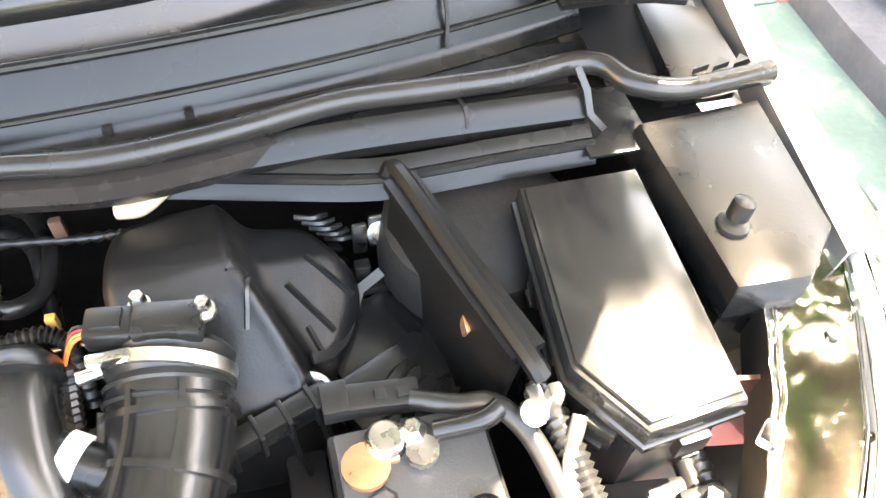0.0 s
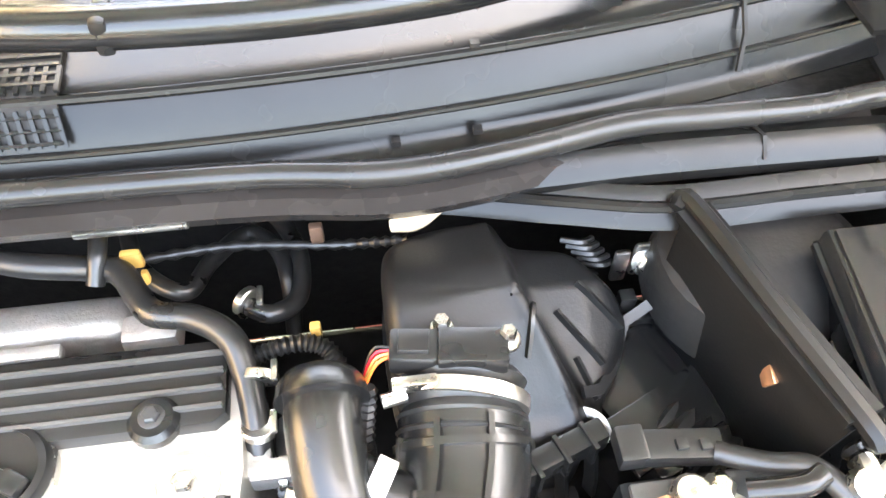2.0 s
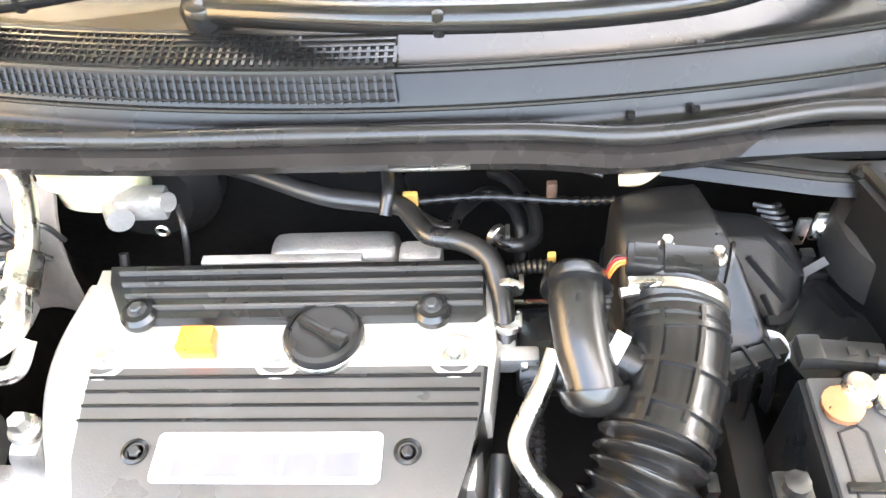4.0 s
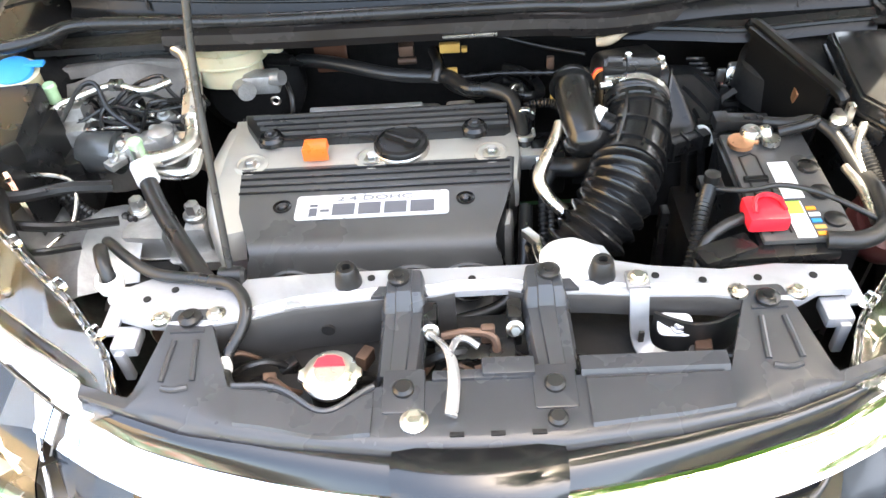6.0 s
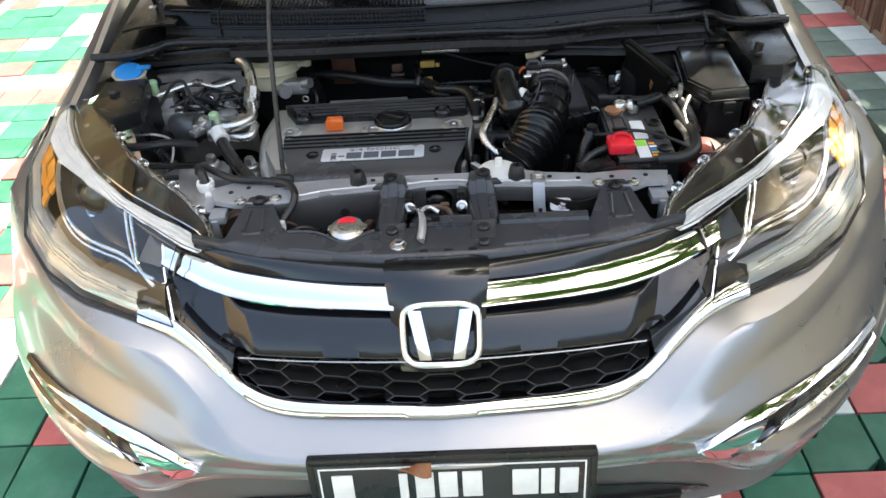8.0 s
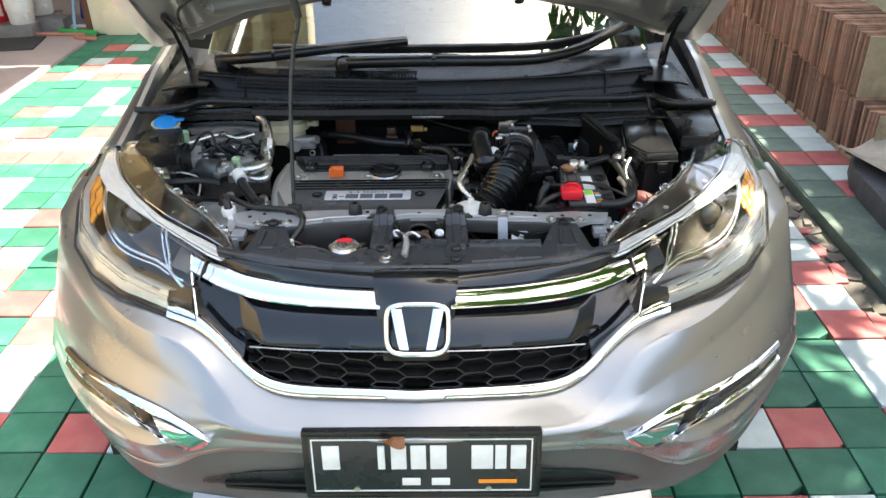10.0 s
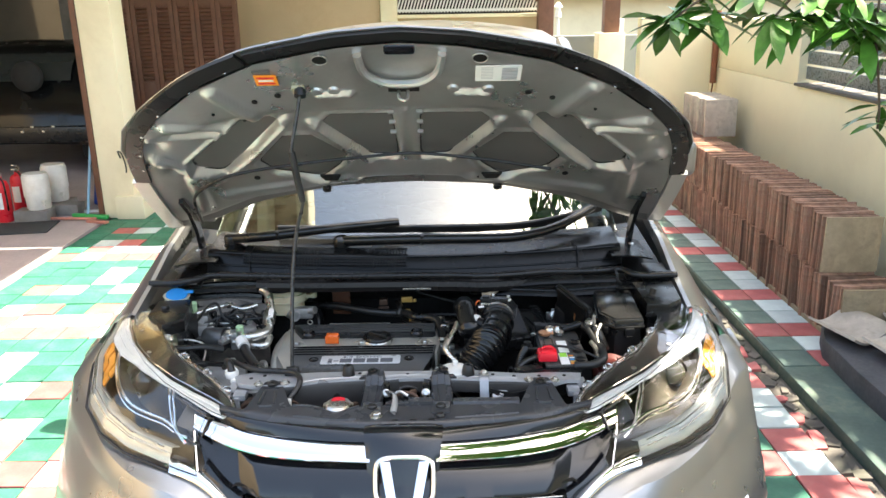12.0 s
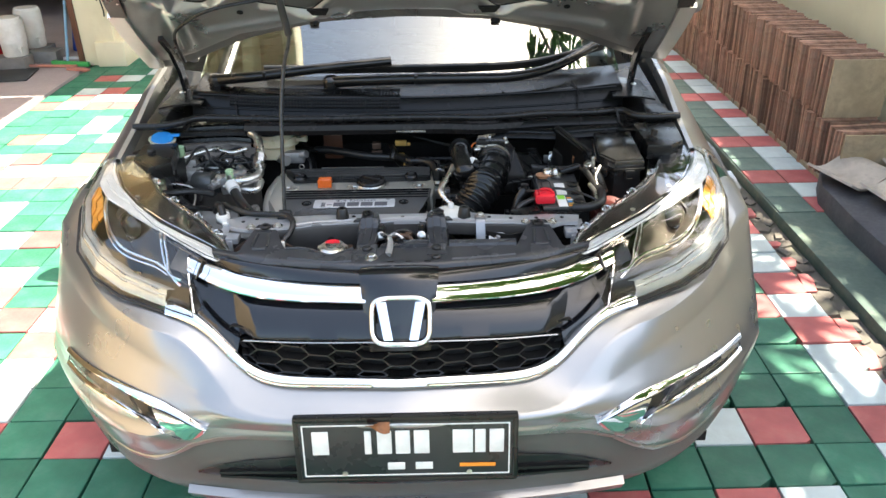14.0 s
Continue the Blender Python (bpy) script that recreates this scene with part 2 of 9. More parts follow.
DEAD_LEAF = mat("dry_brown_leaf", (0.22, 0.085, 0.03), 0.6, 0, 0.3, 60, 0.3, 120)
CAR_BLACK = mat("black_car_paint", (0.006, 0.0065, 0.007), 0.2, 0, 0.2, 5, 0.0, 300, coat=0.15, spec=0.3)
FABRIC = mat("dark_seat_fabric", (0.03, 0.03, 0.032), 0.85, 0, 0.2, 20, 0.4, 200)


# ---- mesh helpers ----
def link_mesh(name, bm, material, smooth=True):
    me = bpy.data.meshes.new(name)
    bmesh.ops.recalc_face_normals(bm, faces=bm.faces)
    bm.to_mesh(me)
    bm.free()
    if smooth:
        for p in me.polygons:
            p.use_smooth = True
        me.set_sharp_from_angle(angle=radians(38))
    me.materials.append(material)
    return new(name, me)


def part(name, bm, material, parent, label="", smooth=True):
    ob = link_mesh(name, bm, material, smooth)
    ob.parent = parent
    if parent.parent is None:
        ob.matrix_parent_inverse = parent.matrix_basis.inverted()
    if label:
        ob["label"] = label
    return ob


def thing(name, label, category, base=(0, 0, 0), group="", kind=""):
    ob = new(name)
    ob.empty_display_size = 0.05
    ob.matrix_basis = Matrix.Translation(base)
    return tagged(ob, label, category, group, kind)


def single(name, bm, material, label, category, group="", kind="", smooth=True):
    return tagged(link_mesh(name, bm, material, smooth), label, category, group, kind)


def join(*bms):
    out = bmesh.new()
    for b in bms:
        me = bpy.data.meshes.new("tmp")
        b.to_mesh(me)
        out.from_mesh(me)
        b.free()
        bpy.data.meshes.remove(me)
    return out


def moved(bm, m):
    bmesh.ops.transform(bm, matrix=m, verts=bm.verts)
    return bm


def box(sx, sy, sz, at=(0, 0, 0), bevel=0.0, segs=2, turn=(0, 0, 0), taper=1.0):
    """A bevelled block of that size round `at`; taper: the top's share of the base."""
    bm = bmesh.new()
    bmesh.ops.create_cube(bm, size=1.0)
    for v in bm.verts:
        k = taper if v.co.z > 0 else 1.0
        v.co = Vector((v.co.x * sx * k, v.co.y * sy * k, v.co.z * sz))
    if bevel:
        bmesh.ops.bevel(bm, geom=list(bm.edges), offset=bevel, segments=segs, profile=0.6, affect='EDGES')
    return moved(bm, pose(*at, *turn))


def span(a, b, **kw):
    """A bevelled block between two corners."""
    return box(*[abs(q - p) for p, q in zip(a, b)], at=[(p + q) / 2 for p, q in zip(a, b)], **kw)


def turned(profile, at=(0, 0, 0), axis=(0, 0, 1), segs=24):
    """A turned body: profile of (radius, height) along the axis."""
    bm = bmesh.new()
    rings = []
    for r, h in profile:
        rings.append([bm.verts.new((max(r, 1e-5) * math.cos(a), max(r, 1e-5) * math.sin(a), h)) for a in np.linspace(0, math.tau, segs, endpoint=False)])
    for p, q in zip(rings, rings[1:]):
        for i in range(segs):
            bm.faces.new((p[i], p[(i + 1) % segs], q[(i + 1) % segs], q[i]))
    bm.faces.new(rings[0][::-1])
    bm.faces.new(rings[-1])
    q = Vector((0, 0, 1)).rotation_difference(Vector(axis).normalized()).to_matrix().to_4x4()
    return moved(bm, Matrix.Translation(at) @ q)


def spline(pts, n):
    """n points along a smooth curve through pts."""
    P = [Vector(p) for p in pts]
    P = [2 * P[0] - P[1]] + P + [2 * P[-1] - P[-2]]
    out = []
    for k in range(n):
        f = k / (n - 1) * (len(P) - 3)
        i = min(int(f), len(P) - 4)
        t = f - i
        a, b, c, d = P[i:i + 4]
        out.append(0.5 * ((2 * b) + (c - a) * t + (2 * a - 5 * b + 4 * c - d) * t * t + (3 * b - a - 3 * c + d) * t ** 3))
    return out


def pipe(pts, r, n=None, segs=10, ribs=0.0, smooth=True, flat=1.0, waves=0):
    """A hose or rod along a smooth curve; ribs: the depth of its corrugation; r: a radius, or one for each end."""
    n = n or max(2, 8 * (len(pts) - 1)) if smooth else len(pts)
    path = spline(pts, n) if smooth else [Vector(p) for p in pts]
    bm = bmesh.new()
    rings = []
    up = None
    r0, r1 = r if isinstance(r, tuple) else (r, r)
    for i, p in enumerate(path):
        t = (path[min(i + 1, len(path) - 1)] - path[max(i - 1, 0)]).normalized()
        if up is None:
            up = t.orthogonal().normalized()
        up = (up - t * up.dot(t)).normalized()
        side = t.cross(up)
        rr = r0 + (r1 - r0) * i / (len(path) - 1)
        if ribs:
            rr += ribs * 0.5 * math.cos(math.tau * waves * i / (len(path) - 1)) if waves else ribs * (0.5 if i % 2 else -0.5)
        rings.append([bm.verts.new(p + (up * math.cos(a) * flat + side * math.sin(a)) * rr) for a in np.linspace(0, math.tau, segs, endpoint=False)])
    for p, q in zip(rings, rings[1:]):
        for i in range(segs):
            bm.faces.new((p[i], p[(i + 1) % segs], q[(i + 1) % segs], q[i]))
    bm.faces.new(rings[0][::-1])
    bm.faces.new(rings[-1])
    return bm


def sheet(rows, thick=0.0):
    """A skin through rows of points, given thickness along its normals."""
    bm = bmesh.new()
    grid = [[bm.verts.new(p) for p in row] for row in rows]
    for a, b in zip(grid, grid[1:]):
        for i in range(len(a) - 1):
            bm.faces.new((a[i], a[i + 1], b[i + 1], b[i]))
    if thick:
        bmesh.ops.recalc_face_normals(bm, faces=bm.faces)
        bm.normal_update()
        back = [[bm.verts.new(v.co - v.normal * thick) for v in row] for row in grid]
        for a, b in zip(back, back[1:]):
            for i in range(len(a) - 1):
                bm.faces.new((b[i], b[i + 1], a[i + 1], a[i]))
        rim = grid[0] + [r[-1] for r in grid[1:]] + grid[-1][-2::-1] + [r[0] for r in grid[-2:0:-1]]
        rim2 = back[0] + [r[-1] for r in back[1:]] + back[-1][-2::-1] + [r[0] for r in back[-2:0:-1]]
        for i in range(len(rim)):
            j = (i + 1) % len(rim)
            bm.faces.new((rim[j], rim[i], rim2[i], rim2[j]))
    return bm


def prism(outline, depth, at=None, bevel=0.0, round_n=0):
    """A plate: an outline of (x, y) raised by depth along z, then set at the pose `at`."""
    pts = [Vector((x, y, 0)) for x, y in outline]
    if round_n:
        pts = spline(pts + [pts[0]], round_n)[:-1]
    bm = bmesh.new()
    low = [bm.verts.new(p) for p in pts]
    bm.faces.new(low)
    ret = bmesh.ops.extrude_face_region(bm, geom=list(bm.faces))
    for g in ret["geom"]:
        if isinstance(g, bmesh.types.BMVert):
            g.co.z += depth
    if bevel:
        top = [e for e in bm.edges if all(abs(v.co.z - depth) < 1e-6 for v in e.verts)]
        bmesh.ops.bevel(bm, geom=top, offset=bevel, segments=2, profile=0.6, affect='EDGES')
    return moved(bm, at) if at else bm


def strip(pts, normals_up, w, h):
    """A flat bar of width w and height h along pts."""
    bm = bmesh.new()
    rings = []
    P = [Vector(p) for p in pts]
    for i, p in enumerate(P):
        t = (P[min(i + 1, len(P) - 1)] - P[max(i - 1, 0)]).normalized()
        u = Vector(normals_up)
        s = t.cross(u).normalized()
        u = s.cross(t)
        rings.append([bm.verts.new(p + s * a * w / 2 + u * b * h / 2) for a, b in ((-1, -1), (1, -1), (1, 1), (-1, 1))])
    for a, b in zip(rings, rings[1:]):
        for i in range(4):
            bm.faces.new((a[i], a[(i + 1) % 4], b[(i + 1) % 4], b[i]))
    bm.faces.new(rings[0][::-1])
    bm.faces.new(rings[-1])
    return bm


def hexbolt(at, r=0.008, h=0.006, axis=(0, 0, 1)):
    return join(turned([(r * 1.45, 0), (r * 1.45, h * 0.3), (r * 1.3, h * 0.4)], at, axis, 16), turned([(r, h * 0.4), (r, h), (r * 0.8, h * 1.25)], at, axis, 6))


def lerp(table, v):
    xs, ys = zip(*table)
    return float(np.interp(v, xs, ys))


# ---- ground, walls and house ----
ground = single("ground", span((-60, -60, -0.30), (60, 60, -0.045)), JOINT, "dark earth bed under the paving", "ground", kind="structure")
gutter = single("gutter", span((1.575, -8, -0.045), (1.69, 12, -0.020), bevel=0.006), CEMENT, "broken mossy cement gutter beside the paving", "gutter", kind="structure")
walkway = single("walkway", span((1.69, -8, -0.045), (3.05, 12, 0.035), bevel=0.012), KERB_GREEN, "raised walkway edge with worn green paint", "walkway", kind="structure")
porch = single("porch_floor", span((-9, 3.2, -0.044), (-2.78, 12, 0.004)), PORCH, "mauve tiled porch floor", "floor", kind="structure")
porch.matrix_basis = pose(0, 0, 0)

# yellow garden wall with a long opening under its far part
wall_east = thing("wall_east", "pale yellow plastered garden wall with a slatted opening", "wall", (2.8, 4, 0), kind="structure")
part("wall_base", span((2.62, -8, -0.04), (2.80, 6.2, 1.12), bevel=0.01), WALL_YELLOW, wall_east)
part("wall_upper", span((2.622, 4.24, 1.12), (2.80, 6.2, 1.56), bevel=0.01), WALL_YELLOW, wall_east)
part("wall_return", span((1.95, 6.1, -0.04), (2.62, 6.25, 1.56), bevel=0.01), WALL_YELLOW, wall_east)
part("opening_sill", span((2.60, -8, 1.115), (2.82, 4.24, 1.135), bevel=0.004), CEMENT, wall_east)
for k in range(9):
    part("slat", span((2.68, -8, 1.16 + k * 0.105), (2.70, 4.24, 1.25 + k * 0.105), bevel=0.008), SLAT_BLUE, wall_east, "dark grey horizontal slat")
# end wall and far house
wall_north = thing("wall_north", "tan plastered wall behind the driveway", "wall", (-1, 8.3, 0), kind="structure")
part("wall_panel", span((-2.9, 8.3, -0.04), (-0.62, 8.5, 4.2), bevel=0.01), WALL_TAN, wall_north)
part("wall_panel", span((-0.62, 8.32, -0.04), (1.36, 8.5, 1.56), bevel=0.01), WALL_TAN, wall_north)
part("wall_corner", span((-0.62, 8.26, 1.30), (-0.42, 8.46, 4.2), bevel=0.01), WALL_CREAM, wall_north)
window_1 = thing("window_1", "barred window opening with pale slats", "window", (0.4, 8.35, 1.6), kind="structure")
part("window_sill", span((-0.42, 8.22, 1.56), (1.36, 8.46, 1.60), bevel=0.006), WALL_CREAM, window_1)
for k in range(46):
    part("slat", box(0.016, 0.03, 0.34, (-0.38 + k * 0.038, 8.3, 1.78), 0.003, turn=(0, 18, 0)), LABEL_WHITE, window_1)
part("rail", span((-0.42, 8.28, 1.63), (1.36, 8.33, 1.66), bevel=0.003), LABEL_WHITE, window_1)
part("rail", span((-0.42, 8.28, 1.92), (1.36, 8.33, 1.95), bevel=0.003), LABEL_WHITE, window_1)
# Black panel painted in for the shade behind the slats.
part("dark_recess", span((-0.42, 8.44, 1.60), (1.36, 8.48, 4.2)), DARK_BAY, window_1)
part("wall_over", span((-0.42, 8.30, 1.96), (1.36, 8.44, 4.2)), WALL_CREAM, window_1)
single("timber_post", join(span((1.22, 8.0, 0), (1.40, 8.18, 2.6), bevel=0.01), pipe([(1.24, 8.08, 1.75), (1.0, 8.08, 2.1), (0.9, 8.08, 2.4)], 0.05, 6, smooth=False)), WOOD_BROWN, "dark brown timber post with a brace", "post")
gate_pier = thing("gate_pier", "cream plastered gate pier with a timber stud on it", "pier", (2.1, 8.3, 0))
part("pier", span((1.95, 8.1, 0), (2.26, 8.4, 1.36), bevel=0.01), WALL_CREAM, gate_pier)
part("stud", span((2.02, 8.16, 1.36), (2.2, 8.34, 2.7), bevel=0.008), WOOD_BROWN, gate_pier, "brown timber stud")
part("bracket", span((2.2, 8.2, 1.36), (2.26, 8.3, 1.52), bevel=0.01), LABEL_WHITE, gate_pier, "white lamp bracket")
low_wall = single("low_wall", span((1.4, 8.5, 0), (2.62, 8.65, 1.32), bevel=0.01), WALL_GREY, "dark grey low wall behind the gate pier", "wall", kind="structure")
neighbour = thing("neighbour_house", "cream neighbouring house with a tiled roof behind the gate", "house", (2.5, 14, 0))
part("wall", span((0.9, 13.5, 0), (9, 16, 1.9), bevel=0.02), WALL_CREAM, neighbour)
part("roof", sheet([[(0.4, 13.1, 1.85), (9.5, 13.1, 1.85)], [(0.4, 15, 3.4), (9.5, 15, 3.4)]], 0.08), ROOF_TILE, neighbour)
garden_lantern = single("garden_lantern", join(turned([(0.0, 0), (0.045, 0.01), (0.03, 0.12), (0.06, 0.14), (0.015, 0.2)], (1.62, 9.2, 1.52), segs=12), turned([(0.02, -1.57), (0.02, 0)], (1.62, 9.2, 1.52), segs=8)), LABEL_WHITE, "small pale lantern on a thin post", "lantern")
down_pipe = single("down_pipe", join(pipe([(2.585, 5.9, 0.98), (2.585, 5.9, 1.62)], 0.028, 2, smooth=False), pipe([(2.585, 5.9, 0.98), (2.59, 5.92, 0.85), (2.59, 5.80, 0.72), (2.595, 5.65, 0.66)], 0.007)), mat("rust_brown_pipe_paint", (0.20, 0.065, 0.03), 0.5), "rust-brown pipe with a thin cable on the wall", "pipe")

# garage: pillar, louvred screen, dark interior
pillar = thing("pillar", "cream square pillar on a stepped foot", "pillar", (-2.66, 5.2, 0), kind="structure")
part("shaft", span((-2.80, 5.06, 0.0), (-2.53, 5.34, 4.2), bevel=0.012), WALL_CREAM, pillar)
part("foot", span((-2.68, 5.01, 0.0), (-2.44, 5.36, 0.2), bevel=0.012), WALL_CREAM, pillar)
part("edge_board", span((-2.845, 5.05, 0.0), (-2.80, 5.2, 4.2), bevel=0.004), WOOD_BROWN, pillar, "dark brown wooden edge board")
part("loop_hook", pipe([(-2.60, 5.055, 0.52), (-2.60, 5.02, 0.58), (-2.57, 5.02, 0.56), (-2.55, 5.02, 0.46), (-2.56, 5.04, 0.40)], 0.006), RUBBER, pillar, "thin dark wire loop")
screen = thing("louvred_screen", "dark brown folding louvred wooden screen", "screen", (-3.0, 7.6, 0))
def screen_leaf(x0, x1, y):
    part("stile", span((x0, y, 0.02), (x0 + 0.05, y + 0.04, 1.82), bevel=0.004), WOOD_BROWN, screen)
    part("stile", span((x1 - 0.05, y, 0.02), (x1, y + 0.04, 1.82), bevel=0.004), WOOD_BROWN, screen)
    part("top_rail", span((x0 + 0.05, y + 0.003, 1.74), (x1 - 0.05, y + 0.037, 1.82), bevel=0.004), WOOD_BROWN, screen)
    part("panel", span((x0 + 0.05, y + 0.005, 0.02), (x1 - 0.05, y + 0.03, 0.92), bevel=0.004), WOOD_BROWN, screen)
    for k in range(19):
        part("louvre", box(x1 - x0 - 0.1, 0.03, 0.008, ((x0 + x1) / 2, y + 0.02, 0.95 + k * 0.042), 0.002, turn=(35, 0, 0)), WOOD_BROWN, screen)
part("backing", span((-3.56, 7.632, 0.02), (-2.15, 7.642, 1.82)), WOOD_BROWN, screen)
for k in range(6):
    screen_leaf(-3.56 + k * 0.235, -3.33 + k * 0.235, 7.6)
house_wall = thing("house_wall", "tall cream and tan house front with pilasters over the garage", "wall", (-4, 6, 3), kind="structure")
part("beam", span((-9, 5.1, 2.75), (-2.44, 5.35, 3.1), bevel=0.01), WALL_CREAM, house_wall)
part("upper_wall", span((-9, 5.35, 3.1), (-2.53, 5.6, 6.6), bevel=0.01), WALL_TAN, house_wall)
for k in range(5):
    part("pilaster", span((-2.95 - k * 1.1, 5.2, 3.1), (-2.55 - k * 1.1, 5.36, 6.6), bevel=0.01), WALL_CREAM, house_wall)
part("eave", span((-9, 4.56, 2.95), (-2.3, 5.1, 3.05), bevel=0.01), WALL_CREAM, house_wall)
porch_roof = thing("porch_roof", "tan porch roof on pale cream beams beside the drive", "roof", (-5, 3.6, 3.3), kind="structure")
part("deck", span((-9.2, 1.6, 3.42), (-1.35, 4.55, 3.50), bevel=0.01), WALL_TAN, porch_roof)
for x in (-1.48, -2.05, -2.7, -3.4):
    part("beam", span((x, 1.6, 3.22), (x + 0.16, 4.55, 3.41), bevel=0.01), WALL_CREAM, porch_roof)
carport_roof = single("carport_roof", span((-2.55, 4.56, 3.06), (1.45, 8.3, 3.16), bevel=0.01), WALL_CREAM, "plain carport roof over the far drive", "roof", kind="structure")
garage_shell = thing("garage_interior", "dim grey garage interior", "garage", (-5, 8, 0), kind="structure")
part("back_wall", span((-9, 9.4, 0), (-2.9, 9.6, 3.1)), WALL_GREY, garage_shell)
part("side_wall", span((-9.2, 5.1, 0), (-9, 9.6, 3.1)), WALL_GREY, garage_shell)
part("inner_wall", span((-2.9, 7.65, 0), (-2.7, 9.6, 3.1)), WALL_TAN, garage_shell)
single("ceiling", span((-9.2, 5.35, 3.1), (-2.5, 9.6, 3.2)), WALL_GREY, "grey garage ceiling", "ceiling", kind="structure")
window_2 = thing("window_2", "dark garage window in a pale grey surround", "window", (-5.4, 9.35, 1.6), kind="structure")
part("window_surround", join(span((-6.2, 9.33, 1.15), (-6.05, 9.42, 2.4)), span((-4.9, 9.33, 1.15), (-4.75, 9.42, 2.4)), span((-6.05, 9.33, 2.25), (-4.9, 9.42, 2.4)), span((-6.05, 9.33, 1.15), (-4.9, 9.42, 1.25))), BRICK_GREY, window_2)
part("pane", span((-6.05, 9.37, 1.25), (-4.9, 9.395, 2.25)), SMOKED, window_2)

# unseen plain walls added behind and beside the camera to close the yard
wall_south = single("wall_south", span((-12, -6.4, -0.04), (2.62, -6.2, 2.1), bevel=0.01), WALL_GREY, "unseen plain grey-green wall added to close the yard", "wall", kind="structure")
# Raised and painted tan so the car's left side reflects something warm.
wall_west = single("wall_west", span((-9.4, -6.2, -0.04), (-9.2, 5.1, 6.4), bevel=0.01), WALL_TAN, "unseen tall tan wall added for the car's left-side reflections", "wall", kind="structure")


# ---- the car: body ----
car = thing("car", "silver metallic sport utility car with its bonnet propped open", "car", (0, 2, 0))
YC = [(0.24, -0.03), (0.33, -0.09), (0.40, -0.105), (0.46, -0.118), (0.54, -0.122), (0.585, -0.118), (0.612, -0.092), (0.665, -0.075), (0.72, -0.05), (0.79, 0.0), (0.83, 0.05), (0.90, 0.12)]


def nose(x, z):
    """How far back the car's face lies at that place."""
    a = abs(x)
    return lerp(YC, z) + 0.2 * a * a + 1.6 * max(0, a - 0.5) ** 2 + 0.42 * max(0, z - 0.56) * min(1, a / 0.5)


def face(x, z, out=0.0):
    return Vector((x, nose(x, z) - out, z))


BUMPER_TOP = [(0, 0.631), (0.10, 0.629), (0.20, 0.625), (0.26, 0.624), (0.29, 0.628), (0.325, 0.638), (0.35, 0.655), (0.385, 0.682), (0.45, 0.714), (0.54, 0.724), (0.636, 0.737), (0.71, 0.754), (0.77, 0.783), (0.80, 0.812), (0.84, 0.825), (0.885, 0.800), (0.915, 0.78)]
def soft(table, v):
    """A smoothed reading of a table."""
    return sum(lerp(table, abs(v + d)) for d in (-0.03, -0.015, 0, 0.015, 0.03)) / 5


SHELF = [(0, 0.590), (0.20, 0.589), (0.265, 0.588), (0.311, 0.592), (0.347, 0.600), (0.373, 0.615), (0.397, 0.639), (0.415, 0.660), (0.448, 0.688), (0.50, 0.705), (0.573, 0.716), (0.70, 0.738), (0.77, 0.765), (0.81, 0.792), (0.915, 0.775)]
CREASE = [(0, 0.578), (0.24, 0.578), (0.32, 0.580), (0.38, 0.590), (0.42, 0.608), (0.50, 0.640), (0.58, 0.660), (0.68, 0.678), (0.78, 0.692), (0.915, 0.715)]
BUMPER_LOW = [(0, 0.535), (0.22, 0.533), (0.33, 0.528), (0.387, 0.520), (0.452, 0.494), (0.51, 0.452), (0.56, 0.420), (0.64, 0.400), (0.75, 0.403), (0.83, 0.402), (0.915, 0.410)]
GREY_LOW = [(0, 0.25), (0.4, 0.25), (0.62, 0.27), (0.8, 0.32), (0.915, 0.34)]


def around(zfun, n=61):
    """Points round the car's face at the height zfun(x), with its flanks."""
    out = []
    for x in np.linspace(-0.885, 0.885, n):
        z = zfun(abs(x))
        out.append(face(x, z))
    lead, tail = [], []
    for k, d in enumerate((0.06, 0.13, 0.2)):
        z = zfun(0.915)
        y0 = nose(0.885, z)
        tail.append(Vector((0.885 + 0.011 * (k + 1), min(y0 + d, 0.62), z)))
        lead.insert(0, Vector((-0.885 - 0.011 * (k + 1), min(y0 + d, 0.62), z)))
    return lead + out + tail


def band(top, low, n=7, puff=0.0, thick=0.004):
    rows = []
    for k in range(n):
        f = k / (n - 1)
        row = around(lambda x: lerp(top, x) * (1 - f) + lerp(low, x) * f)
        rows.append([p + Vector((0, -puff * math.sin(math.pi * f), 0)) for p in row])
    return sheet(rows, thick)


bumper_rows = []
for tops, lows, steps in ((BUMPER_TOP, SHELF, ((-0.35, -0.045), (-0.06, -0.010), (0.05, 0.0), (0.2, 0.005), (0.6, 0.018), (0.9, 0.028), (1.0, 0.030))),
                          (SHELF, CREASE, ((0.12, 0.0315), (0.5, 0.033), (0.88, 0.0345), (1.0, 0.0345))),
                          (CREASE, BUMPER_LOW, ((0.06, 0.0335), (0.2, 0.029), (0.4, 0.022), (0.47, 0.020), (0.52, 0.019), (0.56, 0.018), (0.60, 0.017), (0.66, 0.017), (0.74, 0.017), (0.85, 0.018), (0.94, 0.017), (0.98, 0.012), (1.0, -0.010)))):
    for g, o in steps:
        row = around(lambda x: soft(tops, x) * (1 - g) + soft(lows, x) * g, 111)
        lip = 0.016 * max(0, 1 - abs(g - 1) * 2.5) if lows is SHELF else (0.016 - 0.026 * g if lows is CREASE else -0.010 * (1 - g))
        fold = 0.024 * math.exp(-((g - 0.60) / (0.06 if g < 0.6 else 0.22)) ** 2) if lows is BUMPER_LOW else 0.0
        bumper_rows.append([p + Vector((0, -o - fold * min(1, max(0, (abs(p.x) - 0.44) / 0.10)) - lip * min(1, max(0, (abs(p.x) - 0.42) / 0.13)), 0)) for p in row])
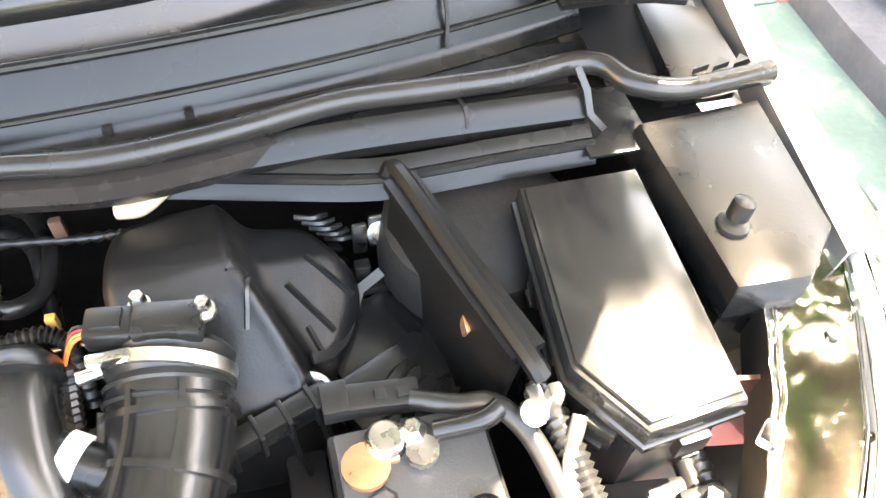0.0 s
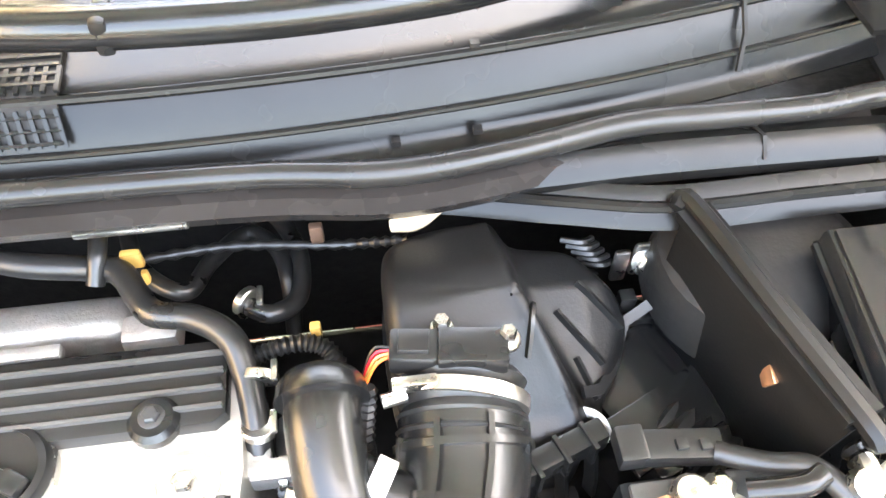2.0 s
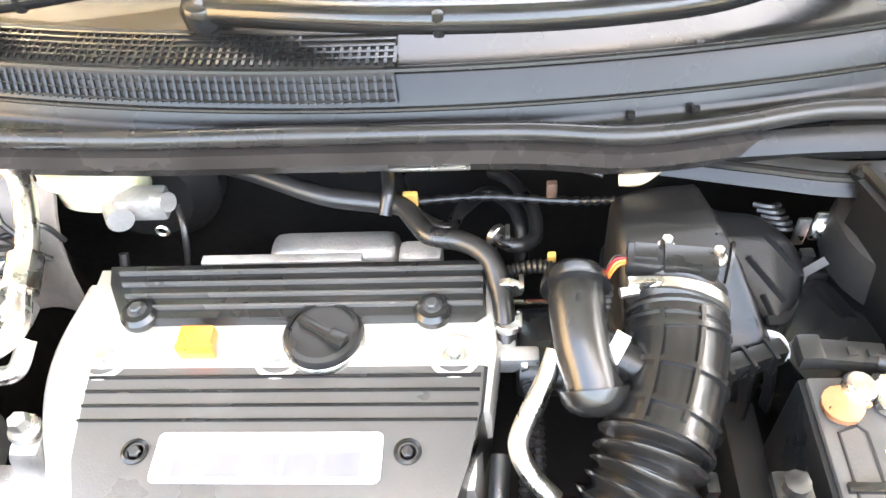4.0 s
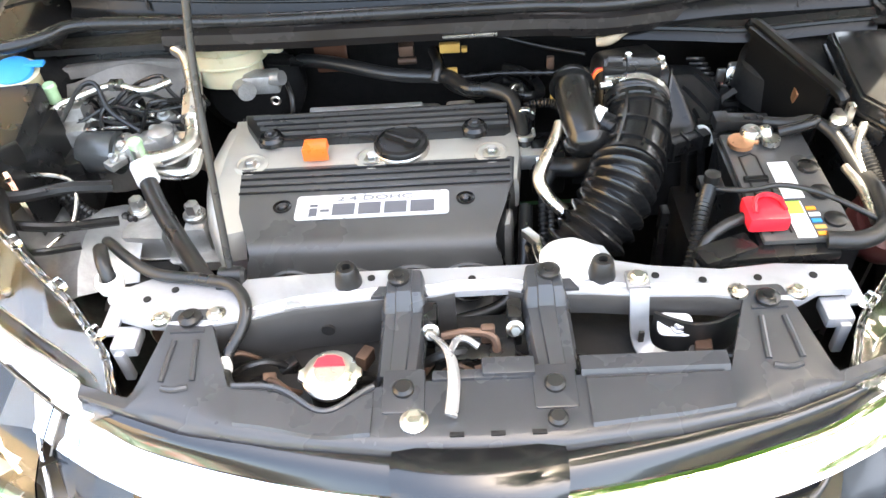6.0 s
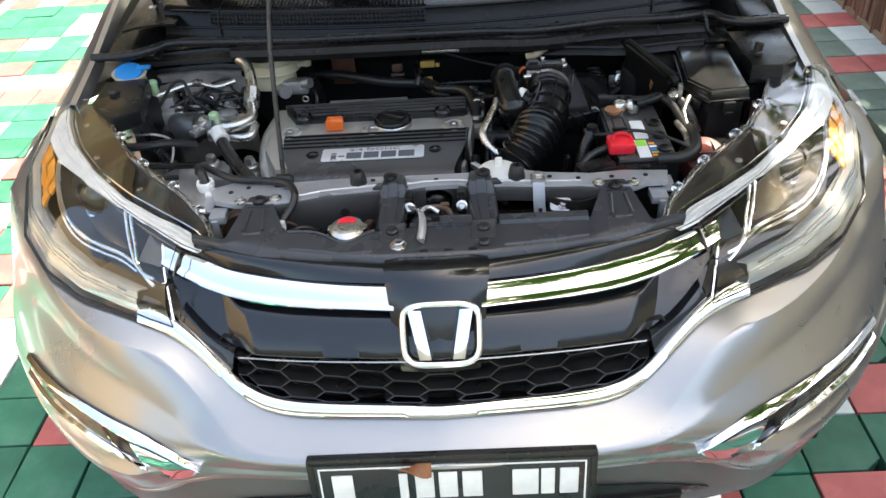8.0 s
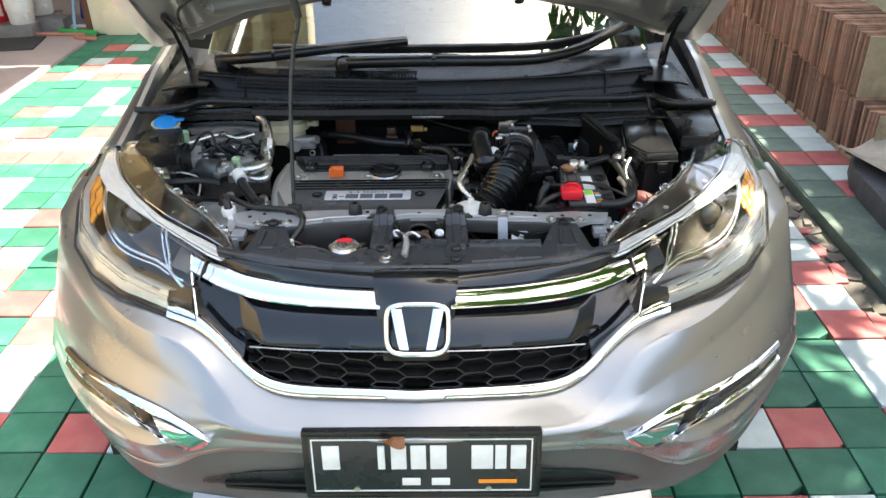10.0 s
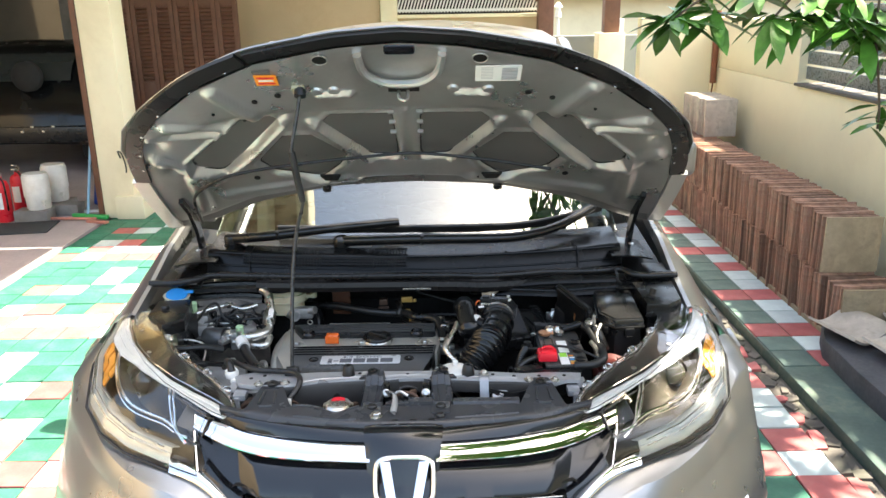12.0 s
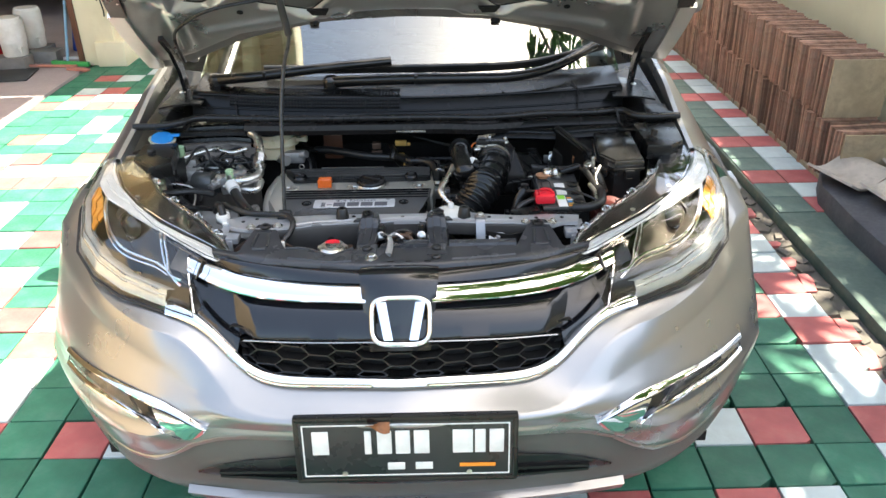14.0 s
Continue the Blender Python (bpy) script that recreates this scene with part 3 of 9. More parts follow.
bumper = part("bumper", sheet(bumper_rows, 0.004), SILVER, car)
part("bumper_lip", sheet([[face(x, lerp(BUMPER_LOW, abs(x)) + dz, o) for x in np.linspace(-0.80, 0.80, 61)] for dz, o in ((0.006, 0.008), (0.0, 0.014), (-0.010, 0.012), (-0.016, -0.004))], 0.003), SILVER, bumper)
lower_bumper = part("lower_bumper", band(BUMPER_LOW, GREY_LOW, 8, 0.01), LOWER_GREY, car, "dark grey unpainted lower bumper")
LG = [(x, lerp([(0, 0.476), (0.23, 0.473), (0.338, 0.454), (0.404, 0.430), (0.462, 0.398)], abs(x)), lerp([(0, 0.385), (0.36, 0.385), (0.462, 0.392)], abs(x))) for x in np.linspace(-0.462, 0.462, 51)]
part("lower_grille", sheet([[face(x, a + (b - a) * f, o) for x, a, b in LG] for f, o in ((0, 0.012), (0.06, 0.0135), (0.5, 0.0135), (0.94, 0.0135), (1, 0.012))], 0.004), FOG_DARK, lower_bumper, "black lower air intake")
for f in (0.45, 0.72):
    part("bar", strip([face(x, a + (b - a) * f, 0.018) for x, a, b in LG[3:-3]], (0, 0, 1), 0.010, 0.007), PLASTIC, lower_bumper)
part("skid_plate", sheet([[face(x, z, o) for x in np.linspace(-0.5, 0.5, 31)] for z, o in ((0.335, 0.008), (0.325, 0.03), (0.29, 0.03), (0.26, 0.01))], 0.004), SILVER, lower_bumper, "silver skid plate")


def fender(side):
    """Front wing from the lamp to the door."""
    rows = []
    for y in np.linspace(0.56, 1.72, 26):
        d = 0.42 ** 2 - (y - 0.86) ** 2
        low = 0.36 + math.sqrt(d) if d > 0 else 0.34
        f = (y - 0.5) / 1.22
        top = lerp([(0.5, 0.893), (0.6, 0.905), (0.75, 0.925), (0.97, 0.968), (1.3, 0.995), (1.72, 1.03)], y)
        inner = 0.750 + 0.083 * f
        prof = [(inner - 0.004, top - 0.03), (inner, top), (inner + 0.012, top + 0.002), (inner + 0.045, top - 0.022), (0.855, top - 0.062), (0.885, top - 0.105), (0.91, top - 0.24)]
        prof += [(0.915, lerp([(0, top - 0.24), (1, low)], k / 4)) for k in (1, 2, 3, 4)]
        prof = [(min(x, 0.915), max(z, low)) for x, z in prof]
        rows.append([Vector((side * x, y, z)) for x, z in prof])
    return sheet(rows, 0.003)


def wheel(x, y):
    s = 1 if x > 0 else -1
    w = part("wheel", turned([(0.19, -0.10), (0.20, 0.085), (0.14, 0.09), (0.05, 0.095), (0.02, 0.1)], (x, y, 0.335), (s, 0, 0), 32), ALLOY, car)
    part("tyre", turned([(0.20, -0.11), (0.30, -0.115), (0.33, -0.09), (0.335, 0), (0.33, 0.09), (0.30, 0.11), (0.20, 0.105)], (x, y, 0.335), (s, 0, 0), 40), TYRE, w, "black tyre")


for s in (-1, 1):
    part("fender", fender(s), SILVER, car)
    arch = [(s * 0.918, 0.86 + 0.41 * math.cos(a), 0.36 + 0.41 * math.sin(a)) for a in np.linspace(0.05, math.pi - 0.05, 24)]
    part("arch_trim", strip(arch, (s, 0, 0), 0.05, 0.012), LOWER_GREY, car, "dark grey wheel arch trim")
    for y in (0.86, 3.48):
        wheel(s * 0.80, y)
    side = []
    for y in np.linspace(1.725, 4.25, 24):
        d = 0.42 ** 2 - (y - 3.48) ** 2
        low = 0.36 + math.sqrt(d) if d > 0 else 0.27
        t = 1.02 + 0.02 * (y - 1.7)
        side.append([Vector((s * x, y, max(z, low))) for x, z in ((0.80, t), (0.86, t - 0.02), (0.905, t - 0.14), (0.912, 0.75), (0.905, 0.5), (0.90, 0.38), (0.87, 0.27))])
    part("body_side", sheet(side, 0.004), SILVER, car)
    part("sill_trim", span((s * 0.86, 1.32, 0.24), (s * 0.925, 3.05, 0.33), bevel=0.012), LOWER_GREY, car, "dark grey sill trim")
    gl = [[Vector((s * 0.80, 1.75, 1.03)), Vector((s * 0.79, 3.0, 1.05)), Vector((s * 0.75, 4.05, 1.10))], [Vector((s * 0.62, 2.1, 1.50)), Vector((s * 0.60, 3.0, 1.53)), Vector((s * 0.58, 3.85, 1.47))]]
    part("side_window", sheet(gl, 0.004), SMOKED, car, "dark tinted side glass")
    part("a_pillar", pipe([(s * 0.70, 1.10, 1.035), (s * 0.66, 1.45, 1.28), (s * 0.60, 1.95, 1.54)], 0.034, 14, flat=0.7), SILVER, car)
    part("b_pillar", strip([(s * 0.80, 2.75, 1.03), (s * 0.61, 2.85, 1.53)], (s, 0, 0.3), 0.09, 0.01), PLASTIC, car)
    part("door_seam", strip([(s * 0.912, 1.735, 1.0), (s * 0.914, 1.735, 0.35)], (s, 0, 0), 0.006, 0.004), DARK_BAY, car)
    part("door_handle", box(0.02, 0.18, 0.03, (s * 0.92, 2.5, 0.88), 0.008), SILVER, car)
    mirror = part("door_mirror", moved(box(0.20, 0.10, 0.145, (0, 0, 0), 0.04, 4), pose(s * 1.0, 1.66, 1.10, 0, 0, s * 12)), SILVER, car)
    part("mirror_foot", strip([(s * 0.82, 1.70, 1.03), (s * 0.93, 1.67, 1.06)], (0, 0, 1), 0.06, 0.03), PLASTIC, mirror)
    part("mirror_glass", moved(box(0.17, 0.006, 0.115, (0, 0.052, 0), 0.002), pose(s * 1.0, 1.66, 1.10, 0, 0, s * 12)), CHROME, mirror)
part("roof", sheet([[Vector((x, y, z - 0.06 * (x / 0.62) ** 2)) for x in np.linspace(-0.62, 0.62, 13)] for y, z in ((1.90, 1.535), (2.2, 1.60), (2.8, 1.625), (3.5, 1.60), (4.05, 1.53))], 0.02), SILVER, car)
part("tailgate", sheet([[Vector((x, y + 0.08 * (1 - (x / 0.8) ** 2), z)) for x in np.linspace(-w, w, 11)] for y, z, w in ((4.05, 1.53, 0.6), (4.18, 1.2, 0.76), (4.27, 1.0, 0.82), (4.28, 0.6, 0.85), (4.22, 0.3, 0.82))], 0.02), SILVER, car)
screen_rows = []
for f in np.linspace(0, 1, 10):
    hw = 0.685 - 0.105 * f
    screen_rows.append([Vector((x, 0.985 + 0.955 * f + 0.16 * (x / 0.69) ** 2 * (1 - 0.4 * f), 0.99 + 0.56 * f - 0.035 * (x / 0.69) ** 2)) for x in np.linspace(-hw, hw, 17)])
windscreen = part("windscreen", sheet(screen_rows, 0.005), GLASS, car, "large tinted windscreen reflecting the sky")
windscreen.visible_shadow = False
part("dashboard", join(span((-0.70, 1.25, 0.80), (0.70, 1.75, 0.98), bevel=0.05), span((-0.70, 1.16, 0.55), (0.70, 1.7, 0.82), bevel=0.02)), PLASTIC, car)
part("cabin_floor", span((-0.85, 1.2, 0.28), (0.85, 4.2, 0.34)), FABRIC, car)
for x in (-0.36, 0.36):
    part("seat", join(box(0.5, 0.5, 0.2, (x, 2.15, 0.62), 0.06), box(0.5, 0.16, 0.62, (x, 2.48, 0.95), 0.06, turn=(-14, 0, 0)), box(0.26, 0.1, 0.18, (x, 2.6, 1.34), 0.04)), FABRIC, car)

# ---- bonnet, propped open ----
HINGE, LIFT = Vector((0, 0.99, 1.03)), radians(38)
H_S, H_N = Vector((0, -math.cos(LIFT), math.sin(LIFT))), Vector((0, math.sin(LIFT), math.cos(LIFT)))


def bonnet(x, s, n=0.0):
    """A place on the open bonnet: x across, s from the hinge to the lip, n above its underside's plane."""
    return Vector((x, 0, 0)) + HINGE + H_S * s + H_N * (0.06 * (1 - (x / 0.74) ** 2) + n)


REAR = [(0, 0.165), (0.24, 0.152), (0.46, 0.092), (0.63, 0.005), (0.70, -0.02), (0.772, -0.02)]


def outline_front(x):
    return lerp([(0, 0.925), (0.14, 0.912), (0.34, 0.868), (0.50, 0.785), (0.62, 0.685), (0.70, 0.59), (0.735, 0.50), (0.755, 0.40), (0.768, 0.25), (0.772, 0.1)], abs(x))


def bonnet_skin(n, shrink, thick, crown=0.0):
    rows = []
    for f in np.linspace(0, 1, 22):
        row = []
        for u in np.linspace(-1, 1, 45):
            x = u * 0.786 * shrink
            a, b = lerp(REAR, abs(x) / 1.021), outline_front(x / 1.021) - (1 - shrink) * 0.5
            row.append(bonnet(x, a + (b - a) * f, n + crown * (1 - f) * f))
        rows.append(row)
    return sheet(rows, thick)


bonnet_part = part("bonnet", bonnet_skin(0.014, 1.0, 0.004, 0.11), SILVER, car, "raised silver bonnet panel")


# ---- engine bay: lining, cowl and seal ----
bay = part("firewall", sheet([[Vector((x, y, z)) for x in np.linspace(-0.70, 0.70, 9)] for y, z in ((0.80, 0.885), (0.90, 0.86), (0.99, 0.78), (1.0, 0.35))], 0.01), DARK_BAY, car, "dark sound-insulated firewall")
part("bay_floor", span((-0.74, 0.10, 0.30), (0.74, 1.0, 0.33)), DARK_BAY, car)
for s in (-1, 1):
    wing = [[Vector((s * x, y, z)) for y in np.linspace(0.56, 1.0, 12)] for x, z in ((0.735, 0.875), (0.70, 0.87), (0.66, 0.84), (0.645, 0.70), (0.63, 0.35))]
    part("inner_wing", sheet(wing, 0.006), DARK_BAY, car)
    part("rear_wing_cover", sheet([[Vector((s * x, y, z + 0.11 * (y - 0.8))) for y in np.linspace(0.78, 1.20, 8)] for x, z in ((0.765, 0.905), (0.755, 0.922), (0.70, 0.915), (0.64, 0.905))], 0.006), PLASTIC, car, "black plastic wing cover")


def cowl_y(x):
    return 0.20 * x * x


def cowl_row(y, z, half=0.64, n=41, dz=0.0):
    return [Vector((x, y + cowl_y(x), z + dz * x * x)) for x in np.linspace(-half, half, n)]


cowl = part("cowl", sheet([cowl_row(y, z) for y, z in ((0.765, 0.918), (0.775, 0.922), (0.781, 0.928), (0.786, 0.945), (0.795, 0.955), (0.803, 0.972), (0.812, 0.978), (0.83, 0.980), (0.87, 0.985), (0.92, 0.990), (0.975, 0.993))], 0.004), GREY_PLASTIC, car, "dark grey plastic cowl panel below the windscreen")
part("cowl_ridge", pipe(cowl_row(0.806, 0.977, 0.62), 0.004, smooth=False, segs=8), GREY_PLASTIC, cowl)
part("cowl_ridge", pipe(cowl_row(0.785, 0.944, 0.62), 0.003, smooth=False, segs=8), GREY_PLASTIC, cowl)
for s in (-1, 1):
    part("cowl_end", sheet([[Vector((s * x, y, z)) for x, z in ((0.60, 0.966), (0.65, 0.966), (0.69, 0.962), (0.725, 0.955))] for y in (0.82, 0.88, 0.95, 1.02)], 0.005), GREY_PLASTIC, cowl)
    part("seam", strip([(s * 0.50, 0.826, 0.931), (s * 0.502, 0.838, 0.960), (s * 0.50, 0.853, 0.981), (s * 0.49, 0.90, 0.990)], (0, -0.4, 1), 0.003, 0.004), DARK_BAY, cowl)
for x, y, z in ((0.214, 0.781, 0.929), (0.277, 0.783, 0.932), (0.279, 0.822, 0.982)):
    part("slot", box(0.007, 0.006, 0.005, (x, y + 0.002, z)), DARK_BAY, cowl)
# air inlet lattice in the cowl
# Black sheet under the lattice paints the inlet's inner shade.
part("inlet_recess", sheet([[Vector((x, y + cowl_y(x), z)) for x in np.linspace(-0.52, -0.02, 20)] for y, z in ((0.788, 0.954), (0.800, 0.976), (0.814, 0.9835), (0.862, 0.9885))], 0.002), DARK_BAY, cowl, "dark air inlet behind a lattice")
lattice = []
for y, z in ((0.7855, 0.9555), (0.791, 0.963), (0.7965, 0.971)):
    lattice.append(strip([Vector((x, y + cowl_y(x), z)) for x in np.linspace(-0.52, -0.02, 20)], (0, -0.6, 0.8), 0.0025, 0.003))
for k in range(56):
    x = -0.52 + k * 0.0091
    lattice.append(strip([Vector((x, 0.784 + cowl_y(x), 0.9525)), Vector((x - 0.002, 0.7995 + cowl_y(x), 0.9755))], (0, -0.8, 0.6), 0.003, 0.003))
    top = 0.85 if k < 45 and (k % 17) < 13 else 0.832
    lattice.append(strip([Vector((x, 0.808 + cowl_y(x), 0.9835)), Vector((x, top + cowl_y(x), 0.9835 + 0.1 * (top - 0.808))), ], (0, 0, 1), 0.0035, 0.003))
for y, z in ((0.816, 0.9845), (0.825, 0.9855), (0.834, 0.9865), (0.843, 0.9875), (0.852, 0.9885)):
    lattice.append(strip([Vector((x, y + cowl_y(x), z)) for x in np.linspace(-0.52, -0.02, 20)], (0, 0, 1), 0.003, 0.003))
part("inlet_lattice", join(*lattice), GREY_PLASTIC, cowl, "square-holed plastic lattice")
# bonnet seal along the cowl
SEAL_PATH = [(-0.775, 0.742, 0.925), (-0.70, 0.735, 0.928), (-0.645, 0.752, 0.932), (-0.60, 0.780, 0.935), (-0.47, 0.776, 0.933), (-0.30, 0.766, 0.932), (-0.1, 0.764, 0.932), (0.1, 0.760, 0.932), (0.206, 0.749, 0.932), (0.297, 0.758, 0.932), (0.391, 0.775, 0.933), (0.47, 0.775, 0.933), (0.541, 0.774, 0.934), (0.60, 0.779, 0.936), (0.625, 0.772, 0.936), (0.645, 0.748, 0.932), (0.69, 0.734, 0.930), (0.775, 0.741, 0.930)]
part("bonnet_seal", pipe(SEAL_PATH, 0.0105, 150, 12), SEAL, car, "rounded rubber bonnet seal")
under = [Vector((x, y - 0.004, 0.918)) for x, y, z in SEAL_PATH[4:14]]
under = spline(under, 60)
part("cowl_lip", sheet([[p + Vector((0, dy, dz)) for p in under] for dy, dz in ((0.012, 0.0), (-0.004, -0.004), (-0.008, -0.018), (0.0, -0.034), (0.03, -0.045))], 0.003), mat("brown_black_painted_steel", (0.020, 0.0175, 0.0165), 0.25, 0.0, 0.2, 9, 0.05, 300, spec=0.25), car, "brown-black painted steel cowl lip")
part("lip_clip", box(0.085, 0.004, 0.006, (0.01, 0.752, 0.893), 0.0015), STEEL, car)
rail_a = spline([(0.14, 0.790, 0.882), (0.22, 0.768, 0.888), (0.31, 0.756, 0.898), (0.40, 0.752, 0.905), (0.50, 0.748, 0.908), (0.60, 0.742, 0.912)], 30)
part("side_rail", sheet([[p + Vector((0, dy, dz)) for p in rail_a] for dy, dz in ((0.024, 0.014), (0.012, 0.017), (0.002, 0.012), (-0.006, 0.0), (-0.004, -0.012))], 0.003), GREY_PLASTIC, car, "satin black ribbed side rail")
rail_b = spline([(0.17, 0.792, 0.878), (0.26, 0.766, 0.883), (0.34, 0.741, 0.889), (0.42, 0.722, 0.892), (0.52, 0.716, 0.900), (0.60, 0.712, 0.905)], 30)
part("side_rail", pipe(rail_b, 0.005, smooth=False, segs=8), GREY_PLASTIC, car)
part("side_rail", sheet([[p + Vector((0, dy, dz)) for p in rail_b] for dy, dz in ((0.016, 0.008), (-0.004, -0.002), (-0.012, -0.014))], 0.003), GREY_PLASTIC, car)
part("tape_strap", strip([(0.595, 0.760, 0.948), (0.60, 0.745, 0.935), (0.602, 0.733, 0.918), (0.61, 0.718, 0.912)], (1, 0, 0.2), 0.004, 0.006), RUBBER, car)
part("side_rail_seam", strip([(0.495, 0.775, 0.921), (0.497, 0.756, 0.925), (0.497, 0.744, 0.912)], (0, -0.5, 1), 0.003, 0.003), DARK_BAY, car)
# washer tube clip and pale hose stub under the lip
part("hose_stub", pipe([(0.205, 0.755, 0.868), (0.225, 0.752, 0.872), (0.25, 0.765, 0.882)], 0.008), mat("dusty_tan_rubber", (0.36, 0.29, 0.2), 0.7), car, "dusty tan rubber stub")


# ---- wipers ----
def wiper(pts, blade):
    w = part("wiper_arm", pipe(pts, (0.0165, 0.014), 40, 12), PLASTIC_SATIN, car, "satin black wiper arm")
    part("pivot_cap", turned([(0.024, -0.03), (0.024, 0.006), (0.019, 0.014), (0.008, 0.017)], pts[0], (0, -0.2, 1), 20), PLASTIC_SATIN, w)
    part("joint_clip", box(0.012, 0.03, 0.027, pts[2], 0.004), GREY_PLASTIC, w)
    part("blade", join(pipe(blade, 0.006, 40, 8), strip([Vector(p) + Vector((0, 0.004, -0.012)) for p in spline(blade, 30)], (0, -0.4, 1), 0.004, 0.02)), RUBBER, w, "black wiper blade")
wiper([(-0.225, 0.885, 1.005), (-0.10, 0.842, 1.020), (0.028, 0.812, 1.030), (0.18, 0.815, 1.028), (0.32, 0.850, 1.022), (0.45, 0.93, 1.03), (0.58, 1.05, 1.06)], [(0.02, 0.99, 1.02), (0.2, 0.985, 1.02), (0.4, 1.0, 1.03), (0.62, 1.09, 1.055)])
wiper([(-0.58, 0.95, 1.0), (-0.50, 0.91, 1.015), (-0.42, 0.895, 1.025), (-0.25, 0.91, 1.04), (-0.05, 0.955, 1.045)], [(-0.44, 0.99, 1.025), (-0.2, 0.975, 1.025), (0.05, 0.97, 1.025), (0.25, 0.975, 1.025)])

# ---- hinges and stay ----
for s in (-1, 1):
    hg = part("bonnet_hinge", strip([(s * 0.69, 1.00, 0.95), (s * 0.692, 0.975, 1.03), (s * 0.695, 0.93, 1.10), (s * 0.695, 0.86, 1.155)], (s, 0, 0), 0.035, 0.012), PLASTIC_SATIN, car, "dark steel bonnet hinge")
    part("hinge_foot", box(0.05, 0.10, 0.012, (s * 0.69, 0.99, 0.945), 0.004), PLASTIC_SATIN, hg)
    part("bolt", hexbolt((s * 0.69, 0.955, 0.952), 0.010, 0.01), STEEL, hg)
    part("bolt", hexbolt((s * 0.70, 0.90, 1.13), 0.007, 0.008, (s, 0, 0)), STEEL, hg)


# ---- engine ----
engine = part("engine_block", join(span((-0.36, 0.46, 0.45), (0.06, 0.72, 0.765), bevel=0.02), span((-0.33, 0.36, 0.45), (0.03, 0.46, 0.66), bevel=0.02)), ALLOY, car, "cast aluminium engine block")
vc = [(-0.372, 0.715), (0.072, 0.715), (0.078, 0.60), (0.070, 0.53), (-0.335, 0.44), (-0.372, 0.53)]
part("valve_cover", prism(vc, 0.052, pose(0, 0, 0.737), bevel=0.012), VALVE, engine, "warm silver painted valve cover")
part("cover_side", join(pipe([(-0.365, 0.69, 0.772), (-0.378, 0.60, 0.765), (-0.374, 0.53, 0.735), (-0.352, 0.475, 0.70), (-0.345, 0.46, 0.62)], 0.018, 24), box(0.03, 0.05, 0.016, (-0.362, 0.47, 0.67), 0.004)), VALVE, engine)


rear_cover = part("coil_cover", prism([(-0.318, 0.632), (0.055, 0.632), (0.065, 0.64), (0.065, 0.706), (-0.352, 0.706), (-0.345, 0.68)], 0.024, pose(0, 0, 0.779), bevel=0.006), PLASTIC, engine, "black ribbed coil cover")
# Ribs take a lighter grey than the cover, painting in their highlights.
for k in range(4):
    part("rib", strip([(-0.335 + 0.008 * (3 - k), 0.645 + k * 0.0155, 0.805), (0.062, 0.645 + k * 0.0155, 0.805)], (0, 0, 1), 0.003, 0.006), COVER_GREY, rear_cover)
part("back_gasket_edge", box(0.18, 0.012, 0.012, (-0.16, 0.714, 0.795), 0.002), ALLOY, engine)
for x, y in ((0.011, 0.640), (-0.299, 0.640)):
    part("cover_boss", turned([(0.020, 0), (0.020, 0.008), (0.016, 0.013), (0.010, 0.014)], (x, y, 0.795), segs=20), PLASTIC_SATIN, rear_cover)
    part("bolt", hexbolt((x, y, 0.808), 0.007, 0.006), STEEL_DARK, rear_cover)
part("oil_cap", join(turned([(0.040, 0), (0.041, 0.012), (0.038, 0.018), (0.033, 0.020), (0.033, 0.017)], (-0.100, 0.612, 0.788), segs=40), box(0.056, 0.010, 0.010, (-0.100, 0.612, 0.808), 0.003, turn=(0, 0, -32)), box(0.02, 0.016, 0.012, (-0.082, 0.600, 0.809), 0.003, turn=(0, 0, -32))), PLASTIC, engine, "black round oil filler cap with a grip bar")
part("cap_collar", turned([(0.0425, 0), (0.0425, 0.010), (0.041, 0.012)], (-0.100, 0.612, 0.786), segs=40), STEEL, engine)
part("dipstick_handle", join(box(0.036, 0.026, 0.018, (-0.226, 0.603, 0.806), 0.004), box(0.038, 0.006, 0.022, (-0.226, 0.592, 0.803), 0.002)), ORANGE, engine, "orange plastic dipstick handle")
for x in (-0.325, -0.143, 0.034):
    part("plug_well", turned([(0.026, 0.0), (0.026, 0.010), (0.021, 0.012), (0.020, 0.002)], (x, 0.592, 0.781), segs=24), VALVE, engine)
    part("bolt", hexbolt((x, 0.592, 0.786), 0.009, 0.010), STEEL, engine)

ARCHES = (-0.247, -0.166, -0.081, -0.006)


def arch_edge(x):
    """The lower front edge of the engine cover, cut out round the runners."""
    return max([0.716] + [0.717 + math.sqrt(max(0, 0.0365 ** 2 - (x - c) ** 2)) for c in ARCHES])


cover_rows = [[Vector((x, y, z)) for x in np.linspace(a, b, 90)] for y, z, a, b in (
    (0.586, 0.765, -0.340, 0.066), (0.585, 0.784, -0.339, 0.065), (0.580, 0.790, -0.337, 0.063), (0.530, 0.7915, -0.330, 0.060), (0.48, 0.7915, -0.322, 0.050), (0.432, 0.789, -0.305, 0.036),
    (0.416, 0.785, -0.300, 0.032), (0.408, 0.778, -0.298, 0.032), (0.405, 0.772, -0.299, 0.034), (0.402, 0.764, -0.303, 0.038))]
cover_rows.append([Vector((x, 0.399, arch_edge(x))) for x in np.linspace(-0.310, 0.045, 90)])
cover = part("engine_cover", sheet(cover_rows, 0.004), COVER_GREY, engine, "black plastic engine cover")
